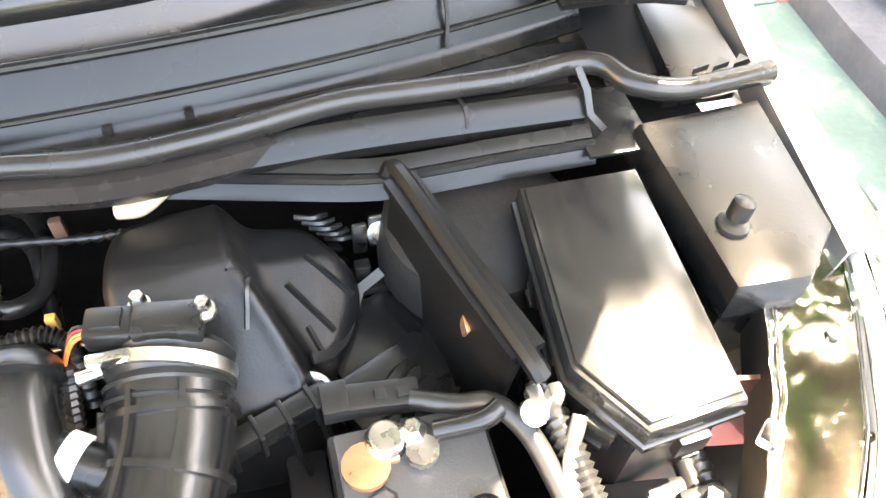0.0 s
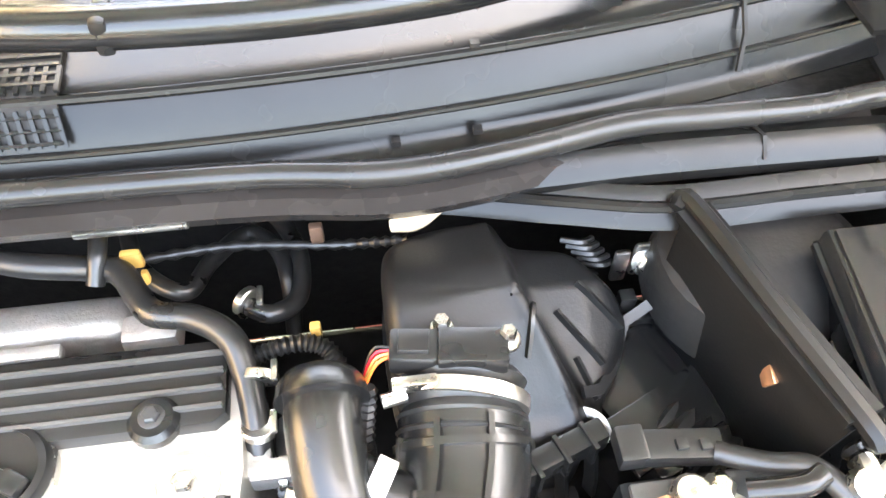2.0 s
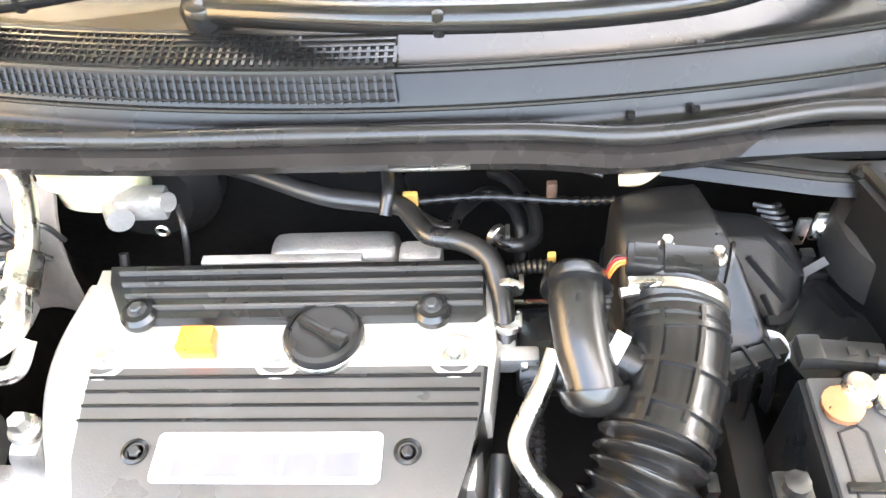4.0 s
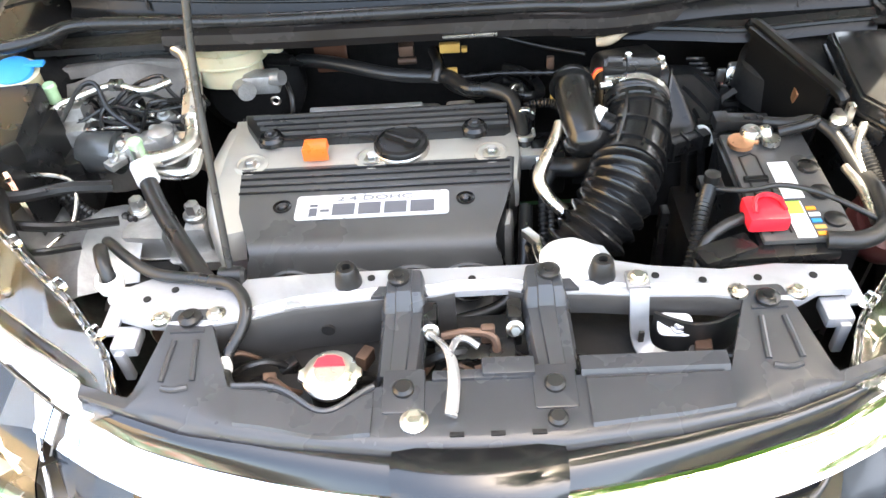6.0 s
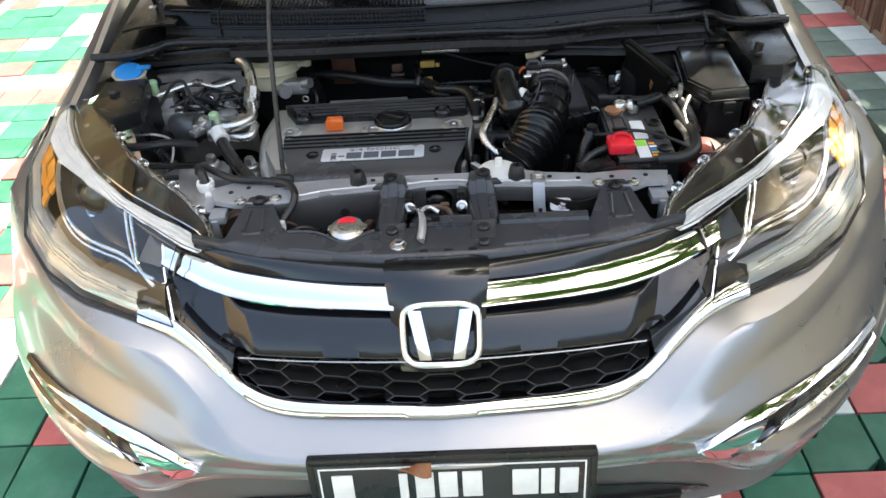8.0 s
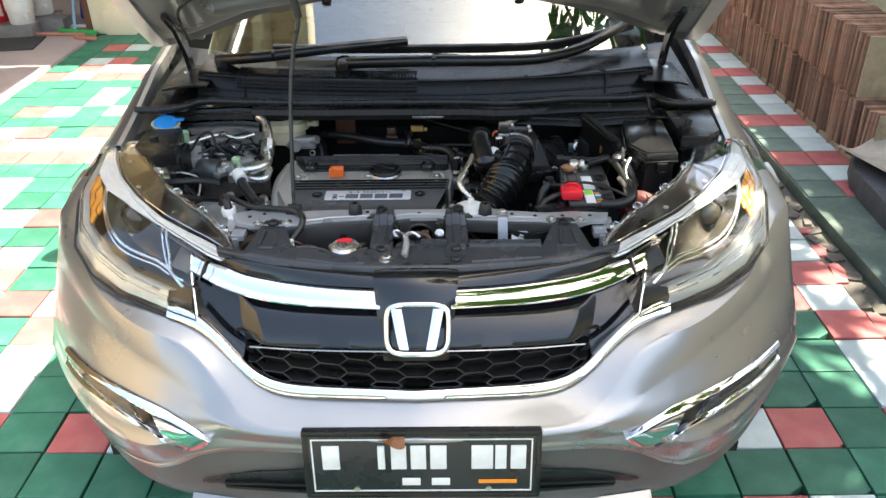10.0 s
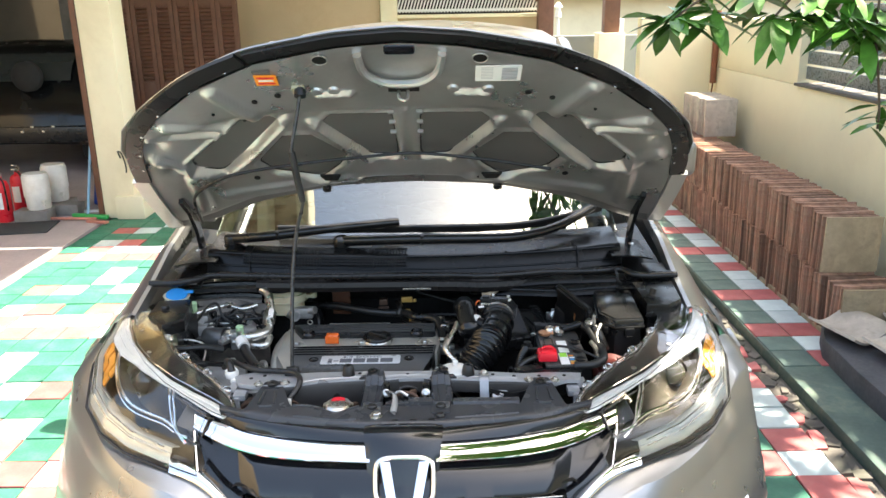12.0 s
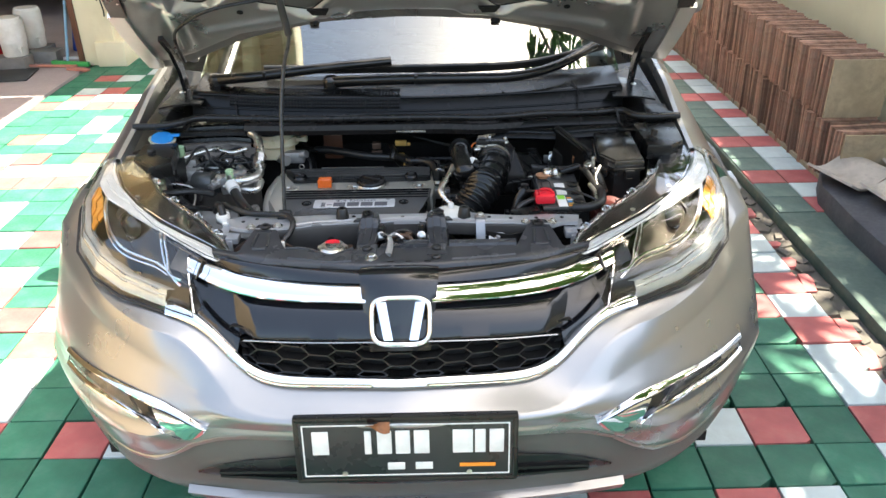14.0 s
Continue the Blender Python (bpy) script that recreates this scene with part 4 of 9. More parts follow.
for s, xs in ((-1, (-0.340, -0.337, -0.330, -0.305, -0.302, -0.310)), (1, (0.066, 0.063, 0.058, 0.032, 0.028, 0.046))):
    part("cover_flank", sheet([[Vector((x, y, z)) for x, y, z in zip(xs, (0.586, 0.580, 0.525, 0.432, 0.420, 0.402), (0.780, 0.789, 0.790, 0.788, 0.783, 0.72))], [Vector((x - s * -0.006, y + 0.01, 0.70)) for x, y in zip(xs, (0.586, 0.580, 0.525, 0.44, 0.43, 0.412))]], 0.004), PLASTIC, cover)
for k, y in enumerate((0.568, 0.552, 0.536, 0.520)):
    part("rib", strip([(-0.333 + 0.0012 * k, y, 0.7925), (0.060 - 0.001 * k, y, 0.7925)], (0, 0, 1), 0.0022, 0.004), PLASTIC_SATIN, cover)
for x in (-0.262, -0.006):
    part("bolt_cup", turned([(0.013, 0), (0.013, 0.003), (0.010, 0.004), (0.009, -0.002)], (x, 0.488, 0.7905), segs=20), PLASTIC_SATIN, cover)
    part("bolt", hexbolt((x, 0.488, 0.7895), 0.006, 0.005), STEEL_DARK, cover)
def rounded(x0, x1, y0, y1, r):
    """A rectangle with rounded corners, as an outline."""
    out = []
    for cx, cy, a0 in ((x1 - r, y1 - r, 0), (x0 + r, y1 - r, 90), (x0 + r, y0 + r, 180), (x1 - r, y0 + r, 270)):
        out += [(cx + r * math.cos(radians(a0 + k * 22.5)), cy + r * math.sin(radians(a0 + k * 22.5))) for k in range(5)]
    return out


badge = part("badge_plate", prism(rounded(-0.242, -0.029, 0.457, 0.507, 0.006), 0.002, pose(0, 0, 0.7918), bevel=0.0008), LABEL_SILVER, cover, "silver badge with a small line of lettering over plain bars")


def lettering(words, size, m, material, parent):
    curve = bpy.data.curves.new("lettering", 'FONT')
    curve.body, curve.size, curve.extrude, curve.align_x, curve.align_y = words, size, 0.0004, 'CENTER', 'CENTER'
    tmp = new("lettering_curve", curve)
    bpy.context.view_layer.update()
    me = bpy.data.meshes.new_from_object(tmp.evaluated_get(bpy.context.evaluated_depsgraph_get()))
    bpy.data.objects.remove(tmp)
    me.transform(m)
    me.materials.append(material)
    ob = new("lettering", me)
    ob.parent = parent
    return ob


lettering("2.4 DOHC", 0.0125, pose(-0.132, 0.4965, 0.7942) @ Matrix.Diagonal((1.9, 1, 1, 1)), INK_MID, badge)
def bars(y0, y1, marks, ink):
    for x, w in marks:
        part("bar", span((x, y0, 0.7936), (x + w, y1, 0.7943)), ink, badge)
bars(0.463, 0.479, ((-0.222, 0.011),), INK)
bars(0.4825, 0.487, ((-0.222, 0.011),), INK)
bars(0.471, 0.476, ((-0.207, 0.013),), INK)
bars(0.463, 0.487, ((-0.190, 0.031), (-0.154, 0.031), (-0.118, 0.031), (-0.082, 0.033)), INK)
for x in ARCHES:
    part("runner", turned([(0.030, -0.06), (0.030, 0.0), (0.027, 0.010), (0.018, 0.018), (0.006, 0.021)], (x, 0.405, 0.712), (0, -1, 0.25), 24), PLASTIC_SATIN, engine, "black intake runner")
    part("runner_rim", pipe([(x + 0.037 * math.cos(a), 0.397, 0.717 + 0.037 * math.sin(a)) for a in np.linspace(0, math.pi, 16)], 0.0035, smooth=False, segs=6), COVER_GREY, engine)
part("front_hose", pipe([(0.078, 0.50, 0.76), (0.074, 0.455, 0.745), (0.068, 0.42, 0.715), (0.04, 0.385, 0.685), (-0.02, 0.37, 0.672), (-0.06, 0.365, 0.668)], 0.010), RUBBER, car)
part("vent_stub", pipe([(0.098, 0.44, 0.745), (0.098, 0.40, 0.72), (0.097, 0.37, 0.69)], 0.009), RUBBER, car)

# inlet manifold and hoses behind the engine
part("rear_manifold", join(box(0.16, 0.05, 0.06, (-0.12, 0.785, 0.715), 0.02, 3), box(0.05, 0.03, 0.03, (-0.01, 0.745, 0.76), 0.008)), ALLOY, engine, "dull aluminium inlet plenum")
HOSES = [
    ([(-0.35, 0.90, 0.79), (-0.24, 0.86, 0.80), (-0.13, 0.81, 0.80), (-0.062, 0.795, 0.80), (-0.030, 0.783, 0.805), (-0.010, 0.752, 0.81), (0.006, 0.731, 0.812), (0.040, 0.720, 0.815), (0.068, 0.699, 0.814), (0.079, 0.672, 0.80), (0.084, 0.64, 0.785), (0.086, 0.60, 0.76)], 0.0115, RUBBER),
    ([(-0.050, 0.92, 0.775), (-0.042, 0.859, 0.77), (-0.024, 0.81, 0.77), (0.017, 0.78, 0.77), (0.034, 0.828, 0.75), (0.064, 0.868, 0.738), (0.094, 0.842, 0.742), (0.106, 0.800, 0.742), (0.105, 0.77, 0.70)], 0.0085, RUBBER),
    ([(0.070, 0.90, 0.745), (0.096, 0.873, 0.752), (0.119, 0.815, 0.764), (0.120, 0.757, 0.78), (0.104, 0.734, 0.79), (0.086, 0.736, 0.792), (0.072, 0.750, 0.790)], 0.0085, RUBBER),
    ([(-0.055, 0.86, 0.81), (-0.045, 0.80, 0.82), (-0.05, 0.775, 0.80)], 0.008, RUBBER),
    ([(0.0, 0.90, 0.83), (0.12, 0.86, 0.81), (0.2, 0.82, 0.81)], 0.004, RUBBER),
    ([(0.10, 0.595, 0.755), (0.16, 0.585, 0.76), (0.19, 0.565, 0.80)], 0.016, RUBBER),
]
for pts, r, m in HOSES:
    part("hose", pipe(pts, r), m, car)
for pts, r in (([(0.080, 0.684, 0.80), (0.100, 0.690, 0.803), (0.125, 0.693, 0.803), (0.143, 0.688, 0.797), (0.153, 0.672, 0.785), (0.155, 0.65, 0.75)], 0.007), ([(0.12, 0.56, 0.77), (0.105, 0.52, 0.76), (0.10, 0.45, 0.72)], 0.007), ([(0.10, 0.60, 0.76), (0.112, 0.55, 0.75), (0.113, 0.47, 0.73)], 0.007), ([(-0.12, 0.82, 0.79), (-0.04, 0.81, 0.785), (0.06, 0.815, 0.785), (0.16, 0.80, 0.79), (0.22, 0.79, 0.80)], 0.0045)):
    part("loom", pipe(pts, r, 46, 10, ribs=0.0022), RUBBER, car, "corrugated black wiring loom")
for p, ax in (((0.087, 0.632, 0.785), (0, 0.3, 1)), ((0.103, 0.60, 0.765), (1, 0, 0)), ((0.077, 0.746, 0.792), (1, -0.9, 0.1)), ((0.09, 0.668, 0.80), (0.2, 1, 0.2))):
    part("hose_clip", join(turned([(0.0135, -0.004), (0.0145, -0.003), (0.0145, 0.003), (0.0135, 0.004)], p, ax, 18), box(0.005, 0.018, 0.006, Vector(p) + Vector((0.012, 0, 0.008)), 0.001)), STEEL, car, "spring hose clip")
part("connector", join(box(0.034, 0.012, 0.016, (-0.024, 0.832, 0.830), 0.002), box(0.01, 0.012, 0.008, (0.0, 0.828, 0.828), 0.002)), YELLOW, car, "ochre plastic connector")
part("connector", join(box(0.018, 0.008, 0.020, (-0.022, 0.80, 0.80), 0.003), box(0.006, 0.006, 0.018, (-0.014, 0.792, 0.782), 0.002)), YELLOW, car, "ochre plastic connector")
part("connector", box(0.009, 0.008, 0.018, (0.135, 0.705, 0.80), 0.002), YELLOW, car, "ochre plastic connector")
part("connector", box(0.012, 0.008, 0.022, (0.14, 0.80, 0.81), 0.002), RUST, car)
part("heater_valve", join(box(0.026, 0.02, 0.02, (-0.10, 0.87, 0.81), 0.003), turned([(0.006, -0.016), (0.006, 0.016)], (-0.10, 0.865, 0.79), (1, 0, 0), 12)), RUST, car)
part("head_bracket", join(box(0.02, 0.05, 0.03, (0.085, 0.62, 0.765), 0.004), box(0.04, 0.018, 0.022, (0.098, 0.60, 0.77), 0.004)), ALLOY, engine)
part("sensor_block", join(box(0.05, 0.07, 0.07, (0.12, 0.63, 0.735), 0.006), box(0.02, 0.03, 0.05, (0.165, 0.60, 0.75), 0.004)), PLASTIC, engine)

# ---- air intake ----
intake = part("intake_tube", pipe([(0.236, 0.582, 0.862), (0.232, 0.545, 0.852), (0.219, 0.500, 0.845), (0.205, 0.465, 0.840)], 0.0435, 24, 28), PLASTIC_SATIN, car, "glossy black ribbed intake tube")
part("tube_neck", pipe([(0.240, 0.612, 0.868), (0.236, 0.582, 0.862), (0.233, 0.56, 0.856)], 0.0425, 11, 28, ribs=0.005), RUBBER, intake)
part("clamp_band", pipe([(0.239, 0.599, 0.866), (0.237, 0.590, 0.864)], 0.0462, 2, 28, smooth=False), STEEL, intake, "bare steel hose clamp")
part("clamp_screw", join(box(0.03, 0.008, 0.01, (0.206, 0.592, 0.902), 0.002), turned([(0.005, -0.008), (0.005, 0.008)], (0.192, 0.586, 0.897), (1, 0.2, 0), 10)), STEEL, intake)
TUBE = spline([(0.236, 0.582, 0.862), (0.232, 0.545, 0.852), (0.219, 0.500, 0.845), (0.205, 0.465, 0.840)], 60)
for f in (0.18, 0.50, 0.78, 0.97):
    k = int(f * 58)
    c, t = TUBE[k], (TUBE[k + 1] - TUBE[k]).normalized()
    part("rib", pipe([c - t * 0.0025, c - t * 0.0015, c + t * 0.0015, c + t * 0.0025], 0.0475, 4, 28, smooth=False), PLASTIC_SATIN, intake)
for a in (-65, -22, 20, 62):
    ca, sa = math.cos(radians(a)), math.sin(radians(a))
    part("rib", strip([TUBE[k] + Vector((sa, 0, ca)) * 0.0445 for k in range(8, 58, 7)], (sa, 0, ca), 0.004, 0.007), PLASTIC_SATIN, intake)
bellows = [(0.205, 0.470, 0.840), (0.193, 0.440, 0.832), (0.174, 0.412, 0.818), (0.148, 0.388, 0.797), (0.118, 0.372, 0.776), (0.095, 0.368, 0.760)]
part("bellows", pipe(bellows, 0.0425, 89, 28, ribs=0.011, waves=11), PLASTIC_SATIN, intake, "corrugated black rubber bellows")
part("lower_clamp", join(pipe([(0.112, 0.3705, 0.772), (0.102, 0.369, 0.765)], 0.044, 2, 26, smooth=False), box(0.012, 0.045, 0.012, (0.082, 0.388, 0.800), 0.002, turn=(0, 0, 35))), STEEL, intake, "bare steel clamp band")
reson = part("resonator", pipe([(0.1465, 0.593, 0.896), (0.1465, 0.588, 0.897), (0.1462, 0.578, 0.896), (0.1475, 0.560, 0.890), (0.150, 0.540, 0.882), (0.154, 0.524, 0.873), (0.157, 0.513, 0.866), (0.158, 0.508, 0.863)], 0.0245, 40, 24), PLASTIC_SATIN, intake, "satin black resonator chamber")
for p, r in (((0.1465, 0.592, 0.896), 0.031), ((0.158, 0.509, 0.864), 0.031)):
    part("rounded_end", turned([(0.0309, -0.002), (0.029, 0.009), (0.024, 0.016), (0.014, 0.021), (0.003, 0.023)], p, (0, 1, 0.1) if p[1] > 0.55 else (0.1, -0.8, -0.55), 24), PLASTIC_SATIN, reson)
part("neck", pipe([(0.172, 0.512, 0.864), (0.190, 0.503, 0.856), (0.208, 0.498, 0.850)], 0.010, 8, 14), PLASTIC_SATIN, reson)
part("outlet", pipe([(0.162, 0.545, 0.878), (0.180, 0.535, 0.872), (0.205, 0.525, 0.862)], 0.017, 12, 20), GREY_PLASTIC, reson)
part("white_clamp", pipe([(0.170, 0.541, 0.876), (0.181, 0.535, 0.873)], 0.0195, 2, 22, smooth=False), WHITE_PLASTIC, reson, "white plastic clamp band")
part("metal_pipe", pipe([(0.128, 0.545, 0.868), (0.119, 0.525, 0.856), (0.097, 0.488, 0.835), (0.094, 0.472, 0.826), (0.105, 0.455, 0.812), (0.124, 0.440, 0.799)], 0.009, 36, 12), STEEL, intake, "bent bare metal vent pipe")
maf = part("air_flow_sensor", join(box(0.046, 0.026, 0.018, (0.246, 0.608, 0.908), 0.003, turn=(0, 0, -8)), turned([(0.016, -0.02), (0.016, 0)], (0.24, 0.603, 0.902), segs=16)), PLASTIC, car, "black air flow sensor with a connector")
part("plug", join(box(0.032, 0.024, 0.02, (0.208, 0.614, 0.905), 0.003, turn=(0, 0, -8)), box(0.02, 0.016, 0.006, (0.208, 0.614, 0.917), 0.001, turn=(0, 0, -8))), PLASTIC, maf)
for k in range(4):
    part("wire", pipe([(0.193, 0.612 + 0.002 * k, 0.906), (0.182, 0.608 + 0.004 * k, 0.903), (0.172, 0.60 + 0.003 * k, 0.885)], 0.0013, 8, 5), (ORANGE, YELLOW, RED, RUBBER)[k], maf)
for x, y in ((0.270, 0.613), (0.228, 0.627)):
    part("bolt", hexbolt((x, y, 0.905), 0.006, 0.012), STEEL, maf)
part("sensor_loom", pipe([(0.176, 0.60, 0.89), (0.17, 0.58, 0.85), (0.17, 0.56, 0.80)], 0.006, 30, 8, ribs=0.002), RUBBER, maf)

BOX_EDGE = spline([Vector((x, y, 0)) for x, y in ((0.205, 0.588), (0.194, 0.640), (0.192, 0.715), (0.203, 0.745), (0.245, 0.757), (0.288, 0.757), (0.322, 0.750), (0.352, 0.740), (0.378, 0.708), (0.389, 0.676), (0.372, 0.636), (0.346, 0.600), (0.318, 0.580), (0.260, 0.576), (0.205, 0.588))], 97)[:-1]


def box_height(x, y):
    """The air filter lid: a high block beside a lower shoulder, parted by a bent ridge."""
    ridge = lerp([(0.57, 0.338), (0.60, 0.330), (0.625, 0.319), (0.65, 0.305), (0.68, 0.291), (0.72, 0.287), (0.76, 0.284)], y)
    high = lerp([(0.57, 0.795), (0.60, 0.812), (0.625, 0.838), (0.65, 0.866), (0.675, 0.880), (0.70, 0.876), (0.745, 0.861)], y)
    low = lerp([(0.57, 0.785), (0.62, 0.792), (0.66, 0.812), (0.70, 0.834), (0.73, 0.832), (0.76, 0.824)], y) - 0.25 * max(0, x - 0.352)
    f = 1 / (1 + math.exp((x - ridge - 0.008) / 0.0042))
    return low + (high - low) * f + 0.004 * math.exp(-((x - ridge + 0.004) / 0.008) ** 2)


box_rows = []
for k in [0.01] + list(np.linspace(0.06, 0.86, 24)) + [0.90, 0.935, 0.96, 0.98, 0.993, 1.0]:
    drop = 0.020 * (1 - math.sqrt(max(0, 1 - (max(0, k - 0.86) / 0.14) ** 2)))
    box_rows.append([Vector((0.285 + (p.x - 0.285) * k, 0.668 + (p.y - 0.668) * k, 0)) for p in BOX_EDGE + BOX_EDGE[:1]])
    for p in box_rows[-1]:
        p.z = box_height(p.x, p.y) - drop
for z, g in ((0.780, 1.0), (0.776, 1.035), (0.768, 1.035), (0.764, 0.99), (0.66, 0.95)):
    box_rows.append([Vector((0.285 + (p.x - 0.285) * g, 0.668 + (p.y - 0.668) * g, min(z, box_height(p.x, p.y) - 0.022))) for p in BOX_EDGE + BOX_EDGE[:1]])
airbox = part("air_filter_box", sheet(box_rows), mat("dull_black_moulded_housing", (0.009, 0.009, 0.0092), 0.36, 0, 0.2, 9, 0.12, 380, stain=(0.016, 0.0155, 0.015), stain_scale=9, stain_amount=0.4, spec=0.3), car, "satin black air filter housing")
for (x0, y0), (x1, y1) in (((0.327, 0.682), (0.359, 0.642)), ((0.347, 0.700), (0.380, 0.668)), ((0.300, 0.662), (0.292, 0.632)), ((0.338, 0.648), (0.350, 0.617))):
    pts = [(x0 + (x1 - x0) * f, y0 + (y1 - y0) * f) for f in np.linspace(0, 1, 7)]
    part("rib", strip([(x, y, box_height(x, y) + 0.001) for x, y in pts], (0.3, 0, 1), 0.003, 0.008), PLASTIC, airbox)
for k in range(5):
    part("fin", strip([(0.366 + 0.003 * k, 0.735 - 0.014 * k, 0.800 - 0.002 * k), (0.382 + 0.003 * k, 0.742 - 0.014 * k, 0.785 - 0.002 * k)], (0, 0, 1), 0.006, 0.004), PLASTIC, airbox)
for x, y in ((0.310, 0.566), (0.336, 0.578)):
    part("fin", strip([(x, y, 0.790), (x + 0.004, y - 0.006, 0.75), (x + 0.008, y - 0.004, 0.715)], (0.5, -1, 0), 0.004, 0.012), PLASTIC, airbox)
part("ribbed_bracket", join(box(0.10, 0.018, 0.024, (0.298, 0.570, 0.80), 0.003, turn=(0, 0, 20)), *[box(0.004, 0.024, 0.03, (0.265 + 0.022 * k, 0.556 + 0.008 * k, 0.80), 0.001, turn=(0, 0, 20)) for k in range(4)]), PLASTIC, airbox)
part("white_strap", pipe([(0.333, 0.606, 0.80), (0.342, 0.597, 0.808), (0.348, 0.59, 0.80), (0.350, 0.588, 0.785)], 0.006, 14, 8, flat=0.4), WHITE_PLASTIC, airbox, "white plastic strap")
part("strap", strip([(0.337, 0.618, 0.806), (0.352, 0.622, 0.800), (0.366, 0.638, 0.792), (0.378, 0.662, 0.792), (0.388, 0.680, 0.80), (0.410, 0.688, 0.81)], (0, -0.5, 1), 0.009, 0.004), RUBBER, airbox)
part("intake_snorkel", join(span((0.30, 0.42, 0.50), (0.335, 0.58, 0.72), bevel=0.006), box(0.012, 0.02, 0.22, (0.265, 0.47, 0.66), 0.003)), PLASTIC, car)
part("lower_duct", join(box(0.09, 0.12, 0.10, (0.40, 0.62, 0.735), 0.01, turn=(0, 0, 25)), box(0.12, 0.05, 0.006, (0.41, 0.60, 0.788), 0.002, turn=(0, 0, 25))), PLASTIC_SATIN, car)
part("duct_bellows", pipe([(0.40, 0.60, 0.76), (0.43, 0.565, 0.765), (0.455, 0.54, 0.76)], 0.032, 16, 20, ribs=0.006), RUBBER, car)
for k in range(5):
    part("coil", pipe([(0.345 + 0.006 * k, 0.745, 0.835 - k * 0.009), (0.36 + 0.006 * k, 0.738, 0.838 - k * 0.009), (0.372 + 0.006 * k, 0.745, 0.833 - k * 0.009)], 0.003, 10, 6), RUBBER, car)

# ---- battery side ----
part("divider_plate", join(sheet([[Vector((0.425, 0.705, 0.90)), Vector((0.447, 0.62, 0.903)), Vector((0.472, 0.525, 0.902))], [Vector((0.420, 0.70, 0.82)), Vector((0.445, 0.62, 0.80)), Vector((0.462, 0.53, 0.79))], [Vector((0.415, 0.695, 0.60)), Vector((0.435, 0.62, 0.60)), Vector((0.45, 0.53, 0.60))]], 0.004), strip([(0.430, 0.710, 0.901), (0.452, 0.62, 0.905), (0.478, 0.530, 0.905)], (0, 0, 1), 0.028, 0.008), pipe([(0.420, 0.714, 0.899), (0.43, 0.715, 0.905), (0.452, 0.62, 0.9085), (0.478, 0.522, 0.908), (0.482, 0.518, 0.898)], 0.008, 20, 8)), mat("dull_black_panel", (0.0045, 0.0045, 0.0046), 0.4, 0, 0.3, 8, 0.1, 300, spec=0.3), car, "black upright divider plate with a rolled flange")
part("divider_clip", box(0.004, 0.014, 0.02, (0.452, 0.585, 0.865), 0.002, turn=(20, 0, 0)), COPPER, car)
part("cable_lug", join(box(0.012, 0.02, 0.012, (0.478, 0.505, 0.885), 0.004), box(0.01, 0.012, 0.03, (0.488, 0.50, 0.89), 0.003), turned([(0.010, 0), (0.010, 0.012), (0.004, 0.014)], (0.474, 0.50, 0.875), (0, -0.4, 1), 12)), STEEL, car)
part("inner_bracket", join(box(0.034, 0.006, 0.042, (0.425, 0.735, 0.81), 0.004), box(0.014, 0.006, 0.04, (0.40, 0.737, 0.80), 0.003)), STEEL, car)
part("bolt", hexbolt((0.42, 0.73, 0.812), 0.010, 0.008, (0, -1, 0.4)), STEEL, car)
part("small_connector", join(box(0.014, 0.012, 0.02, (0.395, 0.70, 0.80), 0.002), box(0.03, 0.008, 0.01, (0.405, 0.69, 0.785), 0.002)), PLASTIC, car)

FUSE = [(0.524, 0.672), (0.618, 0.672), (0.606, 0.468), (0.538, 0.462), (0.508, 0.515)]
fuse = part("fuse_box", prism(FUSE, 0.16, pose(0, 0, 0.725), bevel=0.004), PLASTIC, car, "black fuse and relay box")
FUSE_LID = [(0.520, 0.677), (0.624, 0.677), (0.612, 0.462), (0.536, 0.455), (0.502, 0.512)]
LID_BLACK = mat("glossy_black_lid", (0.014, 0.0138, 0.0135), 0.14, 0, 0.2, 8, 0.02, 420, spec=0.8)
lid = part("lid", prism(FUSE_LID, 0.026, pose(0, 0, 0.880), bevel=0.006), LID_BLACK, fuse, "satin black chamfered lid")
part("lid_step", prism([(x + (0.565 - x) * 0.07, y + (0.57 - y) * 0.05) for x, y in FUSE_LID], 0.005, pose(0, 0, 0.9045), bevel=0.002), LID_BLACK, fuse)
part("lid_lip", pipe([(x, y, 0.884) for x, y in FUSE_LID + FUSE_LID[:1]], 0.004, smooth=False, segs=8), PLASTIC_SATIN, fuse)
for x, y, a in ((0.514, 0.60, 85), (0.509, 0.55, 85), (0.575, 0.455, 4), (0.516, 0.478, -52)):
    part("latch", join(box(0.024, 0.008, 0.022, (x, y, 0.872), 0.002, turn=(0, 0, a)), box(0.014, 0.012, 0.006, (x, y, 0.860), 0.001, turn=(0, 0, a))), PLASTIC, fuse)
wing_cover = part("wing_cover", prism([(0.637, 0.715), (0.758, 0.722), (0.742, 0.575), (0.70, 0.535), (0.638, 0.538)], 0.040, pose(0, 0, 0.880), bevel=0.010), PLASTIC, car, "black plastic cover on the inner wing")
part("cover_skirt", prism([(0.642, 0.71), (0.74, 0.71), (0.72, 0.55), (0.645, 0.545)], 0.13, pose(0, 0, 0.752)), PLASTIC, wing_cover)
part("clip_stud", join(turned([(0.013, 0), (0.013, 0.004), (0.009, 0.006)], (0.662, 0.592, 0.920), segs=18), turned([(0.009, 0.0), (0.009, 0.018), (0.006, 0.020)], (0.666, 0.596, 0.922), (0.15, 0.1, 1), 12)), RUBBER, wing_cover)
